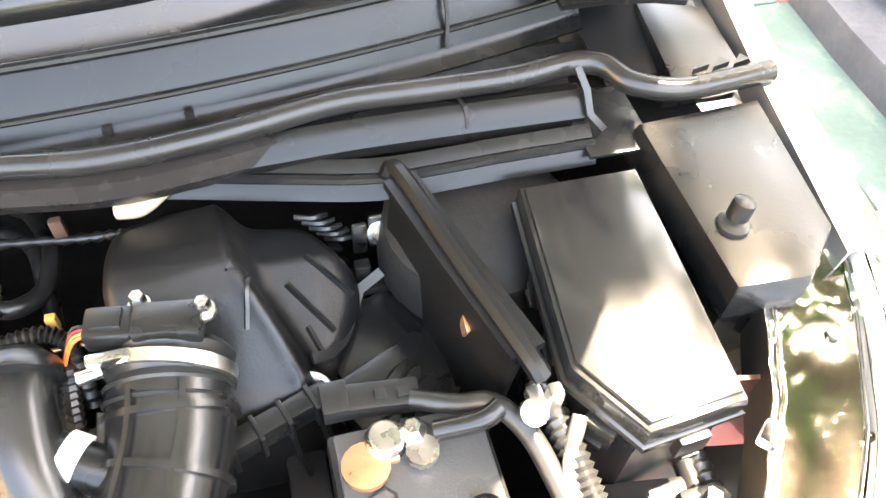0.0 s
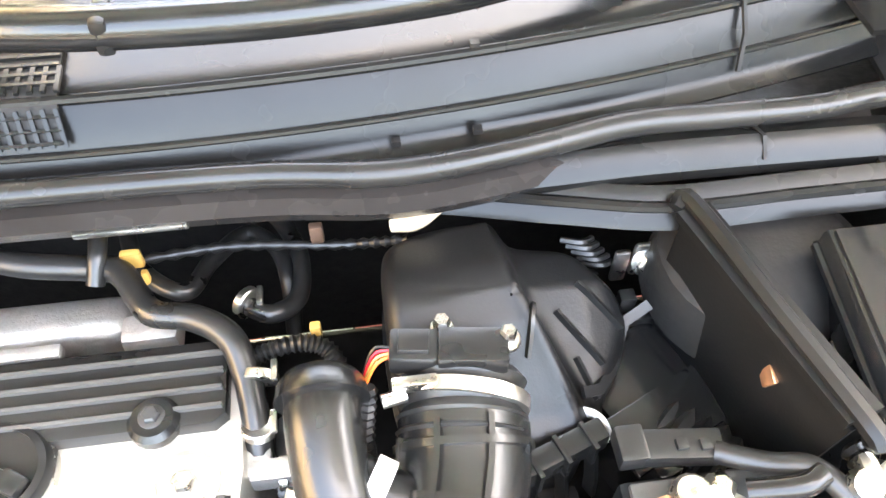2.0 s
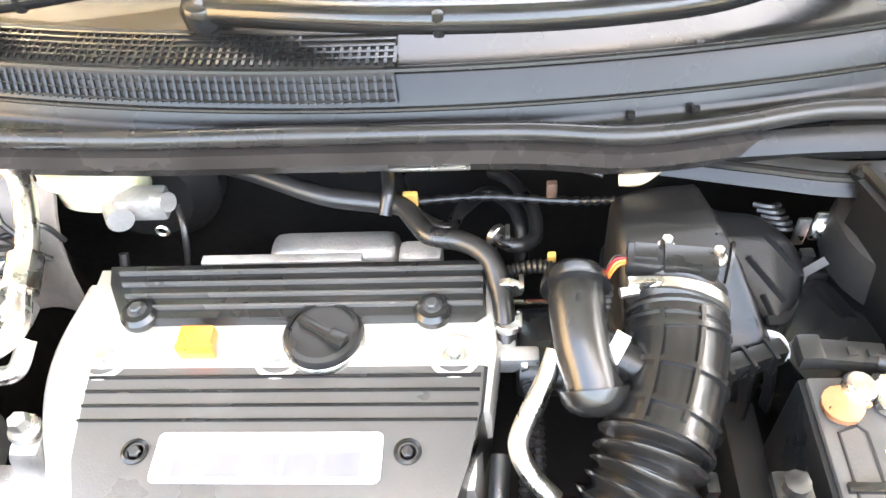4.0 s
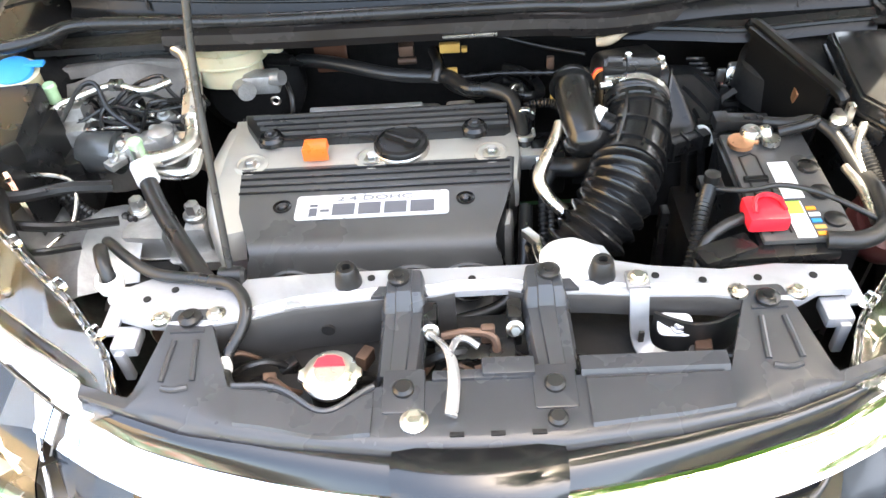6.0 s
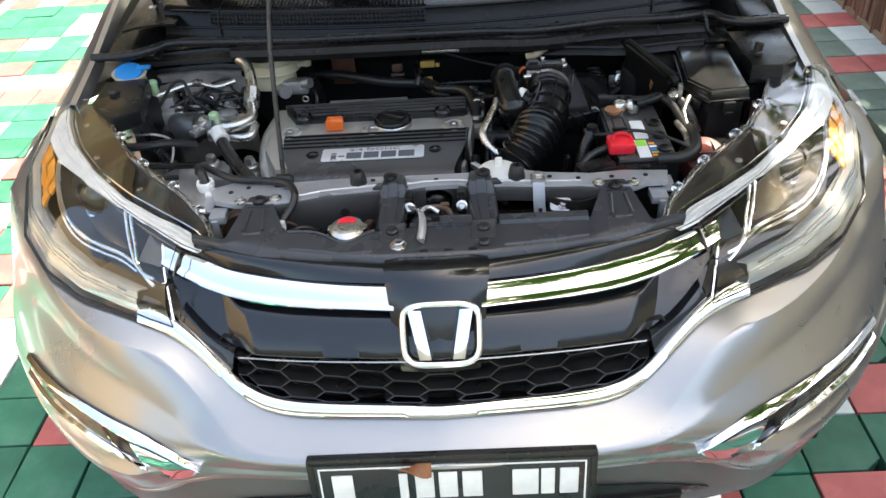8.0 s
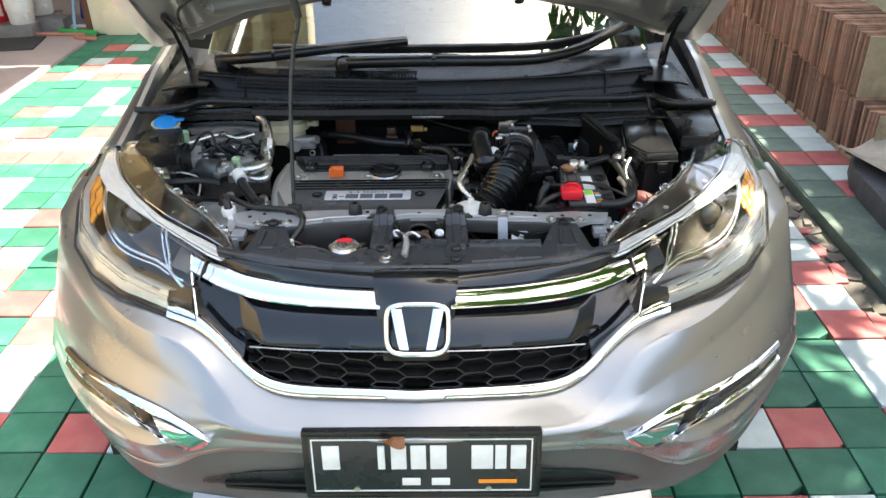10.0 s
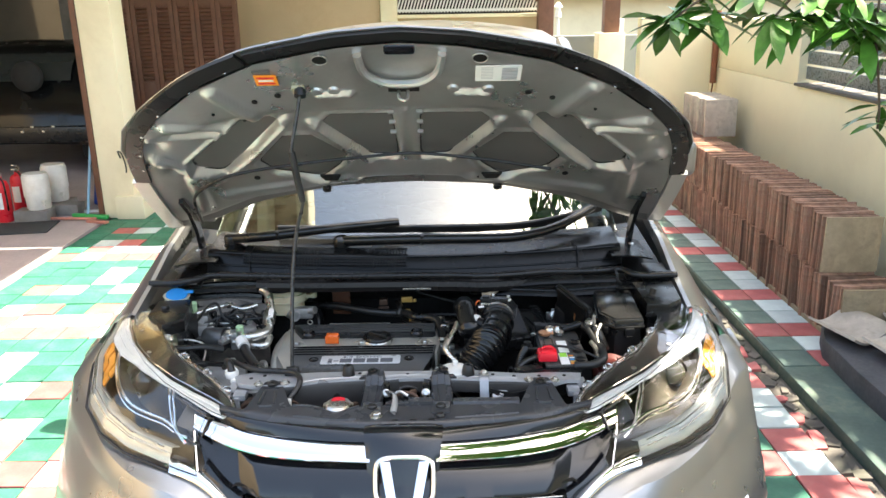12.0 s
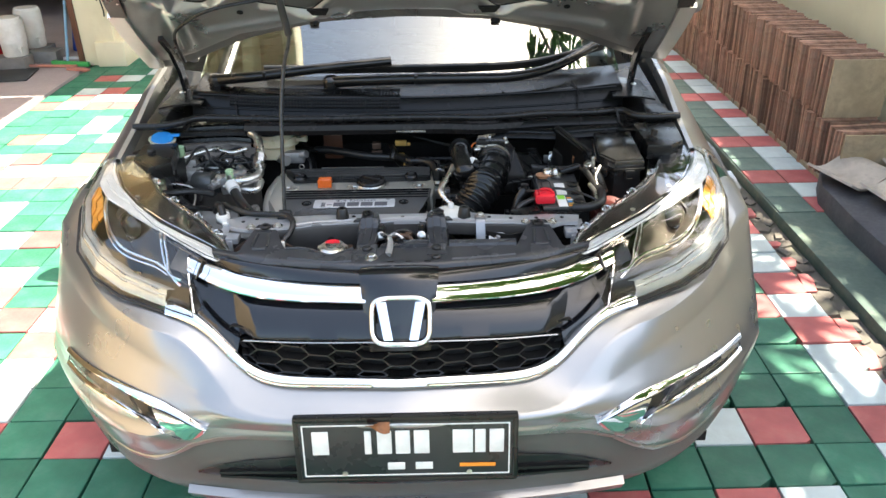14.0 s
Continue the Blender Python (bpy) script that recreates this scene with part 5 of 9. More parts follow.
rear_box = part("wing_cover", prism([(0.685, 0.752), (0.758, 0.752), (0.770, 0.87), (0.70, 0.87)], 0.035, pose(0, 0, 0.892), bevel=0.008), PLASTIC, car, "black plastic cover on the inner wing")
for k in range(3):
    part("tooth", prism([(0, 0), (0.018, 0.004), (0.012, 0.012)], 0.006, pose(0.70 + 0.02 * k, 0.748, 0.932)), RUBBER, rear_box)
part("loom", pipe([(0.492, 0.53, 0.86), (0.495, 0.48, 0.865), (0.50, 0.44, 0.855), (0.505, 0.42, 0.84)], 0.010, 44, 12, ribs=0.003), RUBBER, car, "corrugated black wiring loom")

batt = part("battery", span((0.335, 0.315, 0.66), (0.452, 0.535, 0.838), bevel=0.006), PLASTIC, car, "black battery with a red terminal cover")
# Top plate is greyer than the case in place of its reflection.
part("battery_top", span((0.34, 0.32, 0.838), (0.447, 0.53, 0.846), bevel=0.003), COVER_GREY, batt)
part("lid_seam", pipe([(0.352, 0.332, 0.8462), (0.352, 0.478, 0.8462), (0.368, 0.484, 0.8462), (0.374, 0.478, 0.8462), (0.374, 0.332, 0.8462)], 0.0014, smooth=False, segs=6), DARK_BAY, batt)
part("carry_lug", box(0.03, 0.008, 0.006, (0.36, 0.43, 0.848), 0.001), PLASTIC_SATIN, batt)
part("terminal_cover", join(box(0.048, 0.044, 0.022, (0.346, 0.352, 0.860), 0.006), pipe([(0.33, 0.34, 0.872), (0.335, 0.362, 0.874), (0.35, 0.370, 0.874), (0.362, 0.362, 0.874), (0.366, 0.345, 0.872)], 0.003, 16, 6)), RED, batt, "red plastic terminal cover")
part("label", span((0.383, 0.392, 0.8465), (0.408, 0.462, 0.848)), LABEL_WHITE, batt, "white paper label")
part("label", span((0.378, 0.322, 0.8465), (0.400, 0.385, 0.848)), LABEL_WHITE, batt)
part("label", span((0.380, 0.362, 0.8482), (0.398, 0.384, 0.849)), LABEL_GREEN, batt, "green label")
for k in range(5):
    part("mark", span((0.403, 0.325 + 0.011 * k, 0.8465), (0.414 + 0.002 * (k % 2), 0.331 + 0.011 * k, 0.8475)), (LABEL_ORANGE, YELLOW, BLUE, LABEL_WHITE, LABEL_ORANGE)[k], batt)
for y in (0.35, 0.40, 0.45):
    part("vent_cap", turned([(0.013, 0), (0.013, 0.004), (0.010, 0.006)], (0.43, y, 0.846), segs=18), PLASTIC, batt)
post = part("terminal", turned([(0.014, 0), (0.014, 0.016), (0.011, 0.02)], (0.374, 0.512, 0.846), segs=16), STEEL, batt, "battery terminal with copper lugs")
part("nut", join(turned([(0.011, 0), (0.011, 0.01), (0.006, 0.016)], (0.394, 0.515, 0.85), segs=6), turned([(0.012, 0), (0.012, 0.008)], (0.398, 0.50, 0.85), segs=10)), STEEL, post)
part("lug", join(turned([(0.017, 0), (0.017, 0.006), (0.004, 0.007)], (0.358, 0.498, 0.852), segs=16), box(0.02, 0.012, 0.006, (0.372, 0.503, 0.853), 0.002)), COPPER, post)
clip_body = part("sensor_clip", box(0.07, 0.022, 0.016, (0.372, 0.548, 0.852), 0.003, turn=(0, 0, -6)), PLASTIC, batt)
part("clip_head", box(0.02, 0.026, 0.018, (0.346, 0.552, 0.852), 0.003), PLASTIC, clip_body)
for k in range(2):
    part("clip_rib", box(0.008, 0.008, 0.02, (0.378 + 0.016 * k, 0.546 - 0.002 * k, 0.853), 0.001), PLASTIC, clip_body)
part("hold_down", join(box(0.16, 0.022, 0.012, (0.345, 0.312, 0.832), 0.004, turn=(0, 0, 2)), box(0.07, 0.03, 0.016, (0.295, 0.315, 0.836), 0.004, turn=(0, 0, 20))), PLASTIC, batt)
CABLES = [
    ([(0.40, 0.54, 0.855), (0.43, 0.525, 0.862), (0.452, 0.515, 0.872), (0.47, 0.49, 0.868), (0.48, 0.455, 0.858), (0.485, 0.42, 0.85)], 0.008, RUBBER),
    ([(0.41, 0.51, 0.86), (0.44, 0.505, 0.872), (0.455, 0.51, 0.876)], 0.008, SEAL),
    ([(0.30, 0.42, 0.845), (0.34, 0.40, 0.856), (0.38, 0.402, 0.860), (0.42, 0.385, 0.86), (0.45, 0.36, 0.858), (0.475, 0.345, 0.85)], 0.0035, RUBBER),
    ([(0.33, 0.355, 0.855), (0.30, 0.345, 0.85), (0.275, 0.33, 0.835), (0.262, 0.30, 0.80)], 0.007, RUBBER),
    ([(0.41, 0.318, 0.845), (0.45, 0.312, 0.85), (0.482, 0.335, 0.852), (0.492, 0.39, 0.852), (0.49, 0.42, 0.85)], 0.011, RUBBER),
    ([(0.488, 0.42, 0.85), (0.49, 0.46, 0.865), (0.505, 0.488, 0.882)], 0.0055, STEEL),
    ([(0.475, 0.345, 0.845), (0.478, 0.40, 0.85), (0.472, 0.44, 0.852)], 0.006, STEEL),
    ([(0.60, 0.50, 0.80), (0.595, 0.44, 0.80), (0.57, 0.38, 0.81), (0.545, 0.32, 0.81)], 0.009, RUBBER),
    ([(0.50, 0.38, 0.80), (0.54, 0.345, 0.81), (0.58, 0.36, 0.815)], 0.006, RUBBER),
]
for pts, r, m in CABLES:
    part("cable", pipe(pts, r), m, car)
part("loom", pipe([(0.30, 0.42, 0.845), (0.285, 0.385, 0.84), (0.272, 0.345, 0.82), (0.255, 0.315, 0.79), (0.24, 0.30, 0.76)], 0.009, 60, 10, ribs=0.003), RUBBER, car, "corrugated black wiring loom")
part("loom", pipe([(0.61, 0.47, 0.80), (0.60, 0.40, 0.815), (0.57, 0.35, 0.82), (0.53, 0.30, 0.82)], 0.008, 50, 10, ribs=0.003), RUBBER, car, "corrugated black wiring loom")
part("battery_clamp", join(box(0.03, 0.03, 0.012, (0.305, 0.43, 0.842), 0.004), turned([(0.010, 0), (0.010, 0.012), (0.004, 0.014)], (0.305, 0.43, 0.848), segs=12)), PLASTIC, batt)
part("relay_bracket", join(box(0.10, 0.05, 0.03, (0.56, 0.435, 0.79), 0.006, turn=(0, 0, -8)), box(0.035, 0.03, 0.03, (0.59, 0.425, 0.81), 0.006), turned([(0.009, 0), (0.009, 0.01)], (0.595, 0.425, 0.826), segs=6)), PLASTIC, car)
part("horn_shell", join(turned([(0.045, -0.02), (0.048, 0), (0.04, 0.016), (0.02, 0.02)], (0.515, 0.385, 0.80), (0, -0.5, 1), 24), box(0.05, 0.05, 0.01, (0.507, 0.383, 0.822), 0.012)), mat("dark_maroon_plastic", (0.12, 0.03, 0.025), 0.35), car, "maroon round cap with a smoked face")
part("brown_panel", sheet([[Vector((0.635, 0.50, z)), Vector((0.69, 0.49, z)), Vector((0.715, 0.43, z))] for z in (0.86, 0.80, 0.74)], 0.004), BROWN_REFLECT, car)
for x in (0.668, 0.682):
    part("tube", pipe([(x, 0.49, 0.86), (x + 0.006, 0.475, 0.83), (x + 0.004, 0.465, 0.79)], 0.004, 12, 8), COPPER, car)
part("lamp_connector", join(box(0.04, 0.04, 0.03, (0.60, 0.37, 0.815), 0.008, turn=(10, 20, 15)), box(0.03, 0.02, 0.04, (0.615, 0.35, 0.82), 0.005)), WHITE_PLASTIC, car)
part("strut_tower", turned([(0.09, 0), (0.085, 0.05), (0.06, 0.07), (0.02, 0.075)], (0.50, 0.70, 0.80), segs=28), DARK_BAY, car)
part("wing_flange", box(0.06, 0.08, 0.004, (0.62, 0.735, 0.905), 0.001), PLASTIC, car)


# ---- brake and cooling side of the bay ----
RES = [(-0.462, 0.828), (-0.450, 0.866), (-0.397, 0.880), (-0.350, 0.866), (-0.332, 0.838), (-0.345, 0.805), (-0.380, 0.786), (-0.430, 0.790), (-0.455, 0.805)]
reservoir = part("brake_reservoir", join(prism(RES, 0.024, pose(0, 0, 0.836), bevel=0.007, round_n=48), prism([(x + (-0.400 - x) * 0.16, y + (0.83 - y) * 0.16) for x, y in RES], 0.040, pose(0, 0, 0.798), bevel=0.010, round_n=48), prism([(x + (-0.395 - x) * 0.10, y + (0.83 - y) * 0.10) for x, y in RES], 0.016, pose(0, 0, 0.858), bevel=0.008, round_n=48), box(0.030, 0.020, 0.012, (-0.325, 0.834, 0.848), 0.004), turned([(0.010, -0.008), (0.010, 0.008)], (-0.312, 0.834, 0.850), segs=14)), CREAM_PLASTIC, car, "cream translucent brake fluid reservoir")
part("mould_seam", pipe([(x * 1.0, y, 0.838) for x, y in RES + RES[:1]], 0.0025, 60, 6), CREAM_PLASTIC, reservoir)
part("cap", turned([(0.050, 0), (0.050, 0.006), (0.044, 0.008), (0.044, 0.028), (0.036, 0.033)], (-0.408, 0.838, 0.872), segs=32), PLASTIC, reservoir, "black screw cap")
part("outlet", join(turned([(0.016, -0.03), (0.016, 0.02)], (-0.372, 0.792, 0.800), (0.6, -1, 0.1), 16), box(0.06, 0.03, 0.034, (-0.340, 0.800, 0.805), 0.006), turned([(0.012, -0.02), (0.012, 0.02)], (-0.320, 0.795, 0.812), (1, -0.4, 0.3), 14)), ALLOY, reservoir)
part("ring", pipe([(-0.318 + 0.007 * math.cos(a), 0.775, 0.782 + 0.007 * math.sin(a)) for a in np.linspace(0, math.tau, 14)], 0.002, smooth=False, segs=6), STEEL, reservoir)
part("brake_servo", turned([(0.10, 0), (0.10, 0.03), (0.07, 0.06), (0.02, 0.065)], (-0.40, 0.95, 0.72), (0, -1, 0.1), 32), DARK_BAY, car)
part("pipe_shield", box(0.06, 0.02, 0.08, (-0.235, 0.90, 0.80), 0.006), BROWN_REFLECT, car)
DUSTY = mat("dusty_brown_steel", (0.17, 0.15, 0.13), 0.5, 0.3, 0.3, 14, 0.3, 120, stain=(0.30, 0.27, 0.235), stain_scale=14, stain_amount=0.5)
for k in range(4):
    y, z = 0.800 + 0.024 * k, 0.846 + 0.010 * k
    part("plenum_step", sheet([[Vector((x, y + dy + 0.02 * math.sin((x + 0.68) * 9), z + dz - 0.10 * max(0, x + 0.53))) for x in np.linspace(-0.70, -0.47 - 0.004 * k, 16)] for dy, dz in ((-0.004, -0.016), (0.0, -0.002), (0.005, 0.001), (0.020, -0.001), (0.024, -0.006))], 0.003), PLASTIC_SATIN if k % 2 else DUSTY, car, "stepped plenum edge")
part("grey_inner_panel", sheet([[Vector((x, y + 0.02 * math.sin(x * 22), z + 0.01 * math.sin(x * 31 + y * 40))) for x in np.linspace(-0.66, -0.44, 16)] for y, z in ((0.80, 0.84), (0.775, 0.82), (0.755, 0.79), (0.74, 0.74), (0.73, 0.66))], 0.004), DUSTY, car, "dusty bare inner panel")
abs_unit = part("abs_unit", join(box(0.085, 0.075, 0.095, (-0.640, 0.690, 0.775), 0.004, turn=(0, 0, 8)), box(0.04, 0.04, 0.03, (-0.622, 0.705, 0.828), 0.004, turn=(0, 0, 8)), box(0.03, 0.03, 0.02, (-0.660, 0.66, 0.825), 0.003)), ALLOY, car, "cast brake control block with a motor")
part("motor", join(turned([(0.029, 0), (0.033, 0.006), (0.033, 0.052), (0.030, 0.060)], (-0.602, 0.652, 0.787), (1, -0.12, 0), 28), turned([(0.034, 0.060), (0.026, 0.062), (0.024, 0.078), (0.010, 0.082)], (-0.602, 0.652, 0.787), (1, -0.12, 0), 24)), mat("grey_motor_case", (0.10, 0.104, 0.102), 0.4, 0.5), abs_unit, "grey metal motor can")
part("control_case", box(0.10, 0.05, 0.10, (-0.645, 0.630, 0.745), 0.008, turn=(0, 0, 8)), PLASTIC, abs_unit)
for (x, y, z), n in (((-0.605, 0.705, 0.812), 0.075), ((-0.615, 0.690, 0.803), 0.08)):
    part("stud", join(pipe([(x, y, z), (x + n, y - 0.004, z + 0.001)], 0.0035, 3, 8, smooth=False), turned([(0.007, 0), (0.007, 0.010)], (x, y, z), (1, 0, 0), 8)), STEEL, abs_unit)
for k in range(5):
    part("wiring_loom", pipe([(-0.70 + 0.006 * k, 0.60, 0.80 - 0.006 * k), (-0.655 + 0.008 * k, 0.598 - 0.006 * k, 0.79 - 0.006 * k), (-0.612 + 0.006 * k, 0.575 - 0.008 * k, 0.765 - 0.010 * k), (-0.57, 0.548 - 0.006 * k, 0.745 - 0.008 * k), (-0.50, 0.54 - 0.004 * k, 0.74 - 0.008 * k)], 0.008, 60, 10, ribs=0.0024), RUBBER, abs_unit)
LINES = [
    ([(-0.665, 0.61, 0.75), (-0.66, 0.625, 0.80), (-0.655, 0.655, 0.835), (-0.63, 0.69, 0.85)], 0.006, STEEL),
    ([(-0.63, 0.69, 0.85), (-0.57, 0.715, 0.86), (-0.54, 0.72, 0.86), (-0.50, 0.71, 0.855), (-0.46, 0.725, 0.86)], 0.006, STEEL),
    ([(-0.455, 0.775, 0.89), (-0.435, 0.755, 0.885), (-0.420, 0.715, 0.868), (-0.413, 0.675, 0.85)], 0.0125, STEEL),
    ([(-0.412, 0.645, 0.843), (-0.405, 0.605, 0.832), (-0.425, 0.58, 0.826), (-0.455, 0.572, 0.824), (-0.475, 0.578, 0.822)], 0.0125, STEEL),
    ([(-0.50, 0.59, 0.80), (-0.45, 0.57, 0.80), (-0.41, 0.57, 0.80), (-0.40, 0.60, 0.815)], 0.010, STEEL),
]
for pts, r, m in LINES:
    part("metal_line", pipe(pts, r, 30, 10), m, car, "bare metal cooling line")
part("line_fitting", pipe([(-0.414, 0.68, 0.852), (-0.410, 0.64, 0.842)], 0.0185, 3, 8, smooth=False), STEEL, car)
part("line_fitting", box(0.022, 0.016, 0.014, (-0.545, 0.72, 0.862), 0.003), STEEL, car)
for pts, r in (([(-0.62, 0.66, 0.84), (-0.60, 0.71, 0.865), (-0.575, 0.715, 0.868), (-0.55, 0.68, 0.84), (-0.50, 0.65, 0.82)], 0.004), ([(-0.61, 0.68, 0.82), (-0.56, 0.70, 0.835), (-0.50, 0.69, 0.83), (-0.44, 0.70, 0.83)], 0.003), ([(-0.60, 0.70, 0.825), (-0.55, 0.69, 0.81), (-0.48, 0.70, 0.80), (-0.43, 0.69, 0.81)], 0.003), ([(-0.58, 0.72, 0.83), (-0.52, 0.70, 0.82), (-0.45, 0.68, 0.80)], 0.003), ([(-0.64, 0.62, 0.83), (-0.655, 0.655, 0.84), (-0.65, 0.69, 0.85)], 0.006), ([(-0.37, 0.76, 0.76), (-0.37, 0.72, 0.70), (-0.36, 0.70, 0.60)], 0.006), ([(-0.30, 0.80, 0.80), (-0.29, 0.77, 0.78), (-0.30, 0.74, 0.70)], 0.004)):
    part("thin_hose", pipe(pts, r, 26, 8), RUBBER, car)
for p, m in (((-0.642, 0.705, 0.862), GREEN_CAP), ((-0.477, 0.575, 0.84), GREEN_CAP)):
    part("service_cap", turned([(0.010, -0.014), (0.010, 0.008), (0.011, 0.009), (0.011, 0.015), (0.008, 0.018)], p, segs=16), m, car, "pale green service port cap")
part("clutter_bracket", join(box(0.05, 0.04, 0.05, (-0.50, 0.64, 0.79), 0.006, turn=(0, 0, 20)), box(0.04, 0.03, 0.03, (-0.45, 0.655, 0.79), 0.005), turned([(0.02, 0), (0.02, 0.02), (0.012, 0.024)], (-0.47, 0.65, 0.80), segs=10)), ALLOY, car)
part("wing_liner_panel", sheet([[Vector((-0.70 + 0.024 * i, y + 0.02 * math.sin(i * 0.9), z + 0.012 * math.sin(i * 1.3) - 0.025)) for i in range(10)] for y, z in ((0.575, 0.76), (0.54, 0.775), (0.49, 0.77), (0.45, 0.755), (0.42, 0.73))], 0.004), mat("pale_grey_liner_steel", (0.34, 0.34, 0.335), 0.36, 0.5, 0.3, 12, 0.15, 120, stain=(0.20, 0.19, 0.18), stain_scale=12, stain_amount=0.5), car, "pale grey pressed panel beside the lamp")
for pts, r, m in (([(-0.70, 0.50, 0.83), (-0.63, 0.50, 0.825), (-0.57, 0.52, 0.82), (-0.52, 0.545, 0.80)], 0.009, RUBBER), ([(-0.66, 0.53, 0.83), (-0.61, 0.535, 0.835), (-0.565, 0.53, 0.82), (-0.56, 0.48, 0.79), (-0.585, 0.44, 0.78)], 0.003, STEEL), ([(-0.68, 0.47, 0.81), (-0.62, 0.455, 0.81), (-0.56, 0.46, 0.80), (-0.50, 0.49, 0.78)], 0.007, SEAL), ([(-0.64, 0.43, 0.79), (-0.58, 0.41, 0.80), (-0.53, 0.43, 0.79)], 0.005, RUBBER)):
    part("wire", pipe(pts, r, 26, 8), m, car)
rc = random.Random(21)
for k in range(20):
    x, y, z = rc.uniform(-0.64, -0.44), rc.uniform(0.68, 0.76), rc.uniform(0.79, 0.835)
    a = rc.uniform(0, math.tau)
    d = Vector((math.cos(a), 0.5 * math.sin(a), 0)) * rc.uniform(0.025, 0.07)
    p = Vector((x, y, z))
    q = p + Vector((rc.uniform(-0.02, 0.02), rc.uniform(-0.02, 0.02), rc.uniform(0.004, 0.022)))
    part("wire", pipe([p - d - Vector((0, 0, 0.03)), p - d * 0.5, q, p + d * 0.6, p + d - Vector((0, 0, 0.035))], rc.choice((0.0025, 0.0035, 0.0045)), 22, 7), rc.choice((RUBBER, RUBBER, RUBBER, STEEL, SEAL)), car)
for k in range(12):
    x, y, z = rc.uniform(-0.54, -0.43), rc.uniform(0.60, 0.72), rc.uniform(0.79, 0.815)
    part("fastener", join(hexbolt((x, y, z), rc.uniform(0.005, 0.009), 0.008, (rc.uniform(-0.4, 0.4), -0.4, 1)), box(0.03, 0.022, 0.012, (x, y, z - 0.008), 0.003, turn=(0, 0, rc.uniform(0, 90)))), rc.choice((STEEL, ALLOY, STEEL)), car)
hose = part("cooling_hose", pipe([(-0.470, 0.555, 0.815), (-0.44, 0.50, 0.80), (-0.39, 0.425, 0.79), (-0.335, 0.345, 0.79), (-0.30, 0.31, 0.76)], 0.013, 40, 14), RUBBER, car, "thick black cooling hose")
part("hose_crimp", pipe([(-0.474, 0.562, 0.82), (-0.458, 0.535, 0.812)], 0.0165, 4, 16, smooth=False), WHITE_PLASTIC, hose)
part("hose_neck", join(turned([(0.008, -0.02), (0.008, 0.02)], (-0.477, 0.572, 0.825), segs=12), box(0.02, 0.02, 0.02, (-0.474, 0.567, 0.815), 0.004)), STEEL, hose)
mount = part("engine_mount", join(prism([(-0.545, 0.500), (-0.450, 0.492), (-0.462, 0.555), (-0.482, 0.580), (-0.520, 0.580), (-0.540, 0.545)], 0.05, pose(0, 0, 0.690), bevel=0.010), box(0.05, 0.04, 0.05, (-0.50, 0.56, 0.715), 0.010, taper=0.8), box(0.05, 0.06, 0.05, (-0.41, 0.53, 0.715), 0.012, taper=0.7), box(0.16, 0.04, 0.02, (-0.45, 0.50, 0.69), 0.006)), ALLOY, car, "cast aluminium engine mount")
for x, y in ((-0.500, 0.554), (-0.411, 0.536)):
    part("bolt", hexbolt((x, y, 0.742), 0.012, 0.02), STEEL, mount)
part("pulley_case", turned([(0.05, 0), (0.05, 0.04), (0.045, 0.045)], (-0.40, 0.40, 0.68), (0, -1, 0.2), 24), RUST, car)
part("left_case", join(box(0.10, 0.12, 0.16, (-0.48, 0.45, 0.62), 0.02), box(0.12, 0.08, 0.10, (-0.55, 0.50, 0.62), 0.02)), DARK_BAY, car)
left_cover = part("wing_cover", prism([(-0.637, 0.68), (-0.728, 0.67), (-0.722, 0.56), (-0.66, 0.49), (-0.612, 0.53)], 0.038, pose(0, 0, 0.862), bevel=0.008), PLASTIC, car, "black plastic cover on the inner wing")
part("clip_stud", turned([(0.012, 0), (0.012, 0.008), (0.008, 0.012)], (-0.685, 0.60, 0.899), segs=16), RUBBER, left_cover)
part("cover_skirt", prism([(-0.62, 0.66), (-0.69, 0.64), (-0.68, 0.56), (-0.625, 0.50)], 0.115, pose(0, 0, 0.748)), PLASTIC, left_cover)
neck = part("washer_filler", turned([(0.036, -0.06), (0.034, 0.0), (0.038, 0.004)], (-0.690, 0.712, 0.895), (0.1, -0.1, 1), 24), CREAM_PLASTIC, car, "washer filler neck with a blue cap")
part("cap", join(turned([(0.029, 0), (0.031, 0.003), (0.029, 0.007), (0.018, 0.009)], (-0.690, 0.712, 0.898), (0.1, -0.25, 1), 28), box(0.03, 0.014, 0.006, (-0.658, 0.722, 0.906), 0.002)), BLUE, neck, "blue flip cap")
part("pale_bracket", box(0.07, 0.05, 0.006, (-0.69, 0.80, 0.91), 0.002, turn=(0, 0, 10)), SILVER_RAW, car)
part("white_cable", pipe([(-0.655, 0.44, 0.80), (-0.62, 0.41, 0.815), (-0.59, 0.38, 0.81), (-0.58, 0.35, 0.79)], 0.006, 20, 8), WHITE_PLASTIC, car)
part("lamp_loom", pipe([(-0.66, 0.50, 0.83), (-0.60, 0.40, 0.835), (-0.54, 0.33, 0.83), (-0.47, 0.25, 0.82)], 0.014, 40, 10), RUBBER, car)
part("hose_grommet", join(turned([(0.015, 0), (0.017, 0.012), (0.015, 0.018), (0.011, 0.018), (0.010, 0.006)], (-0.430, 0.303, 0.836), segs=24), box(0.034, 0.022, 0.010, (-0.412, 0.290, 0.834), 0.003)), WHITE_PLASTIC, car, "white plastic grommet round a hose")
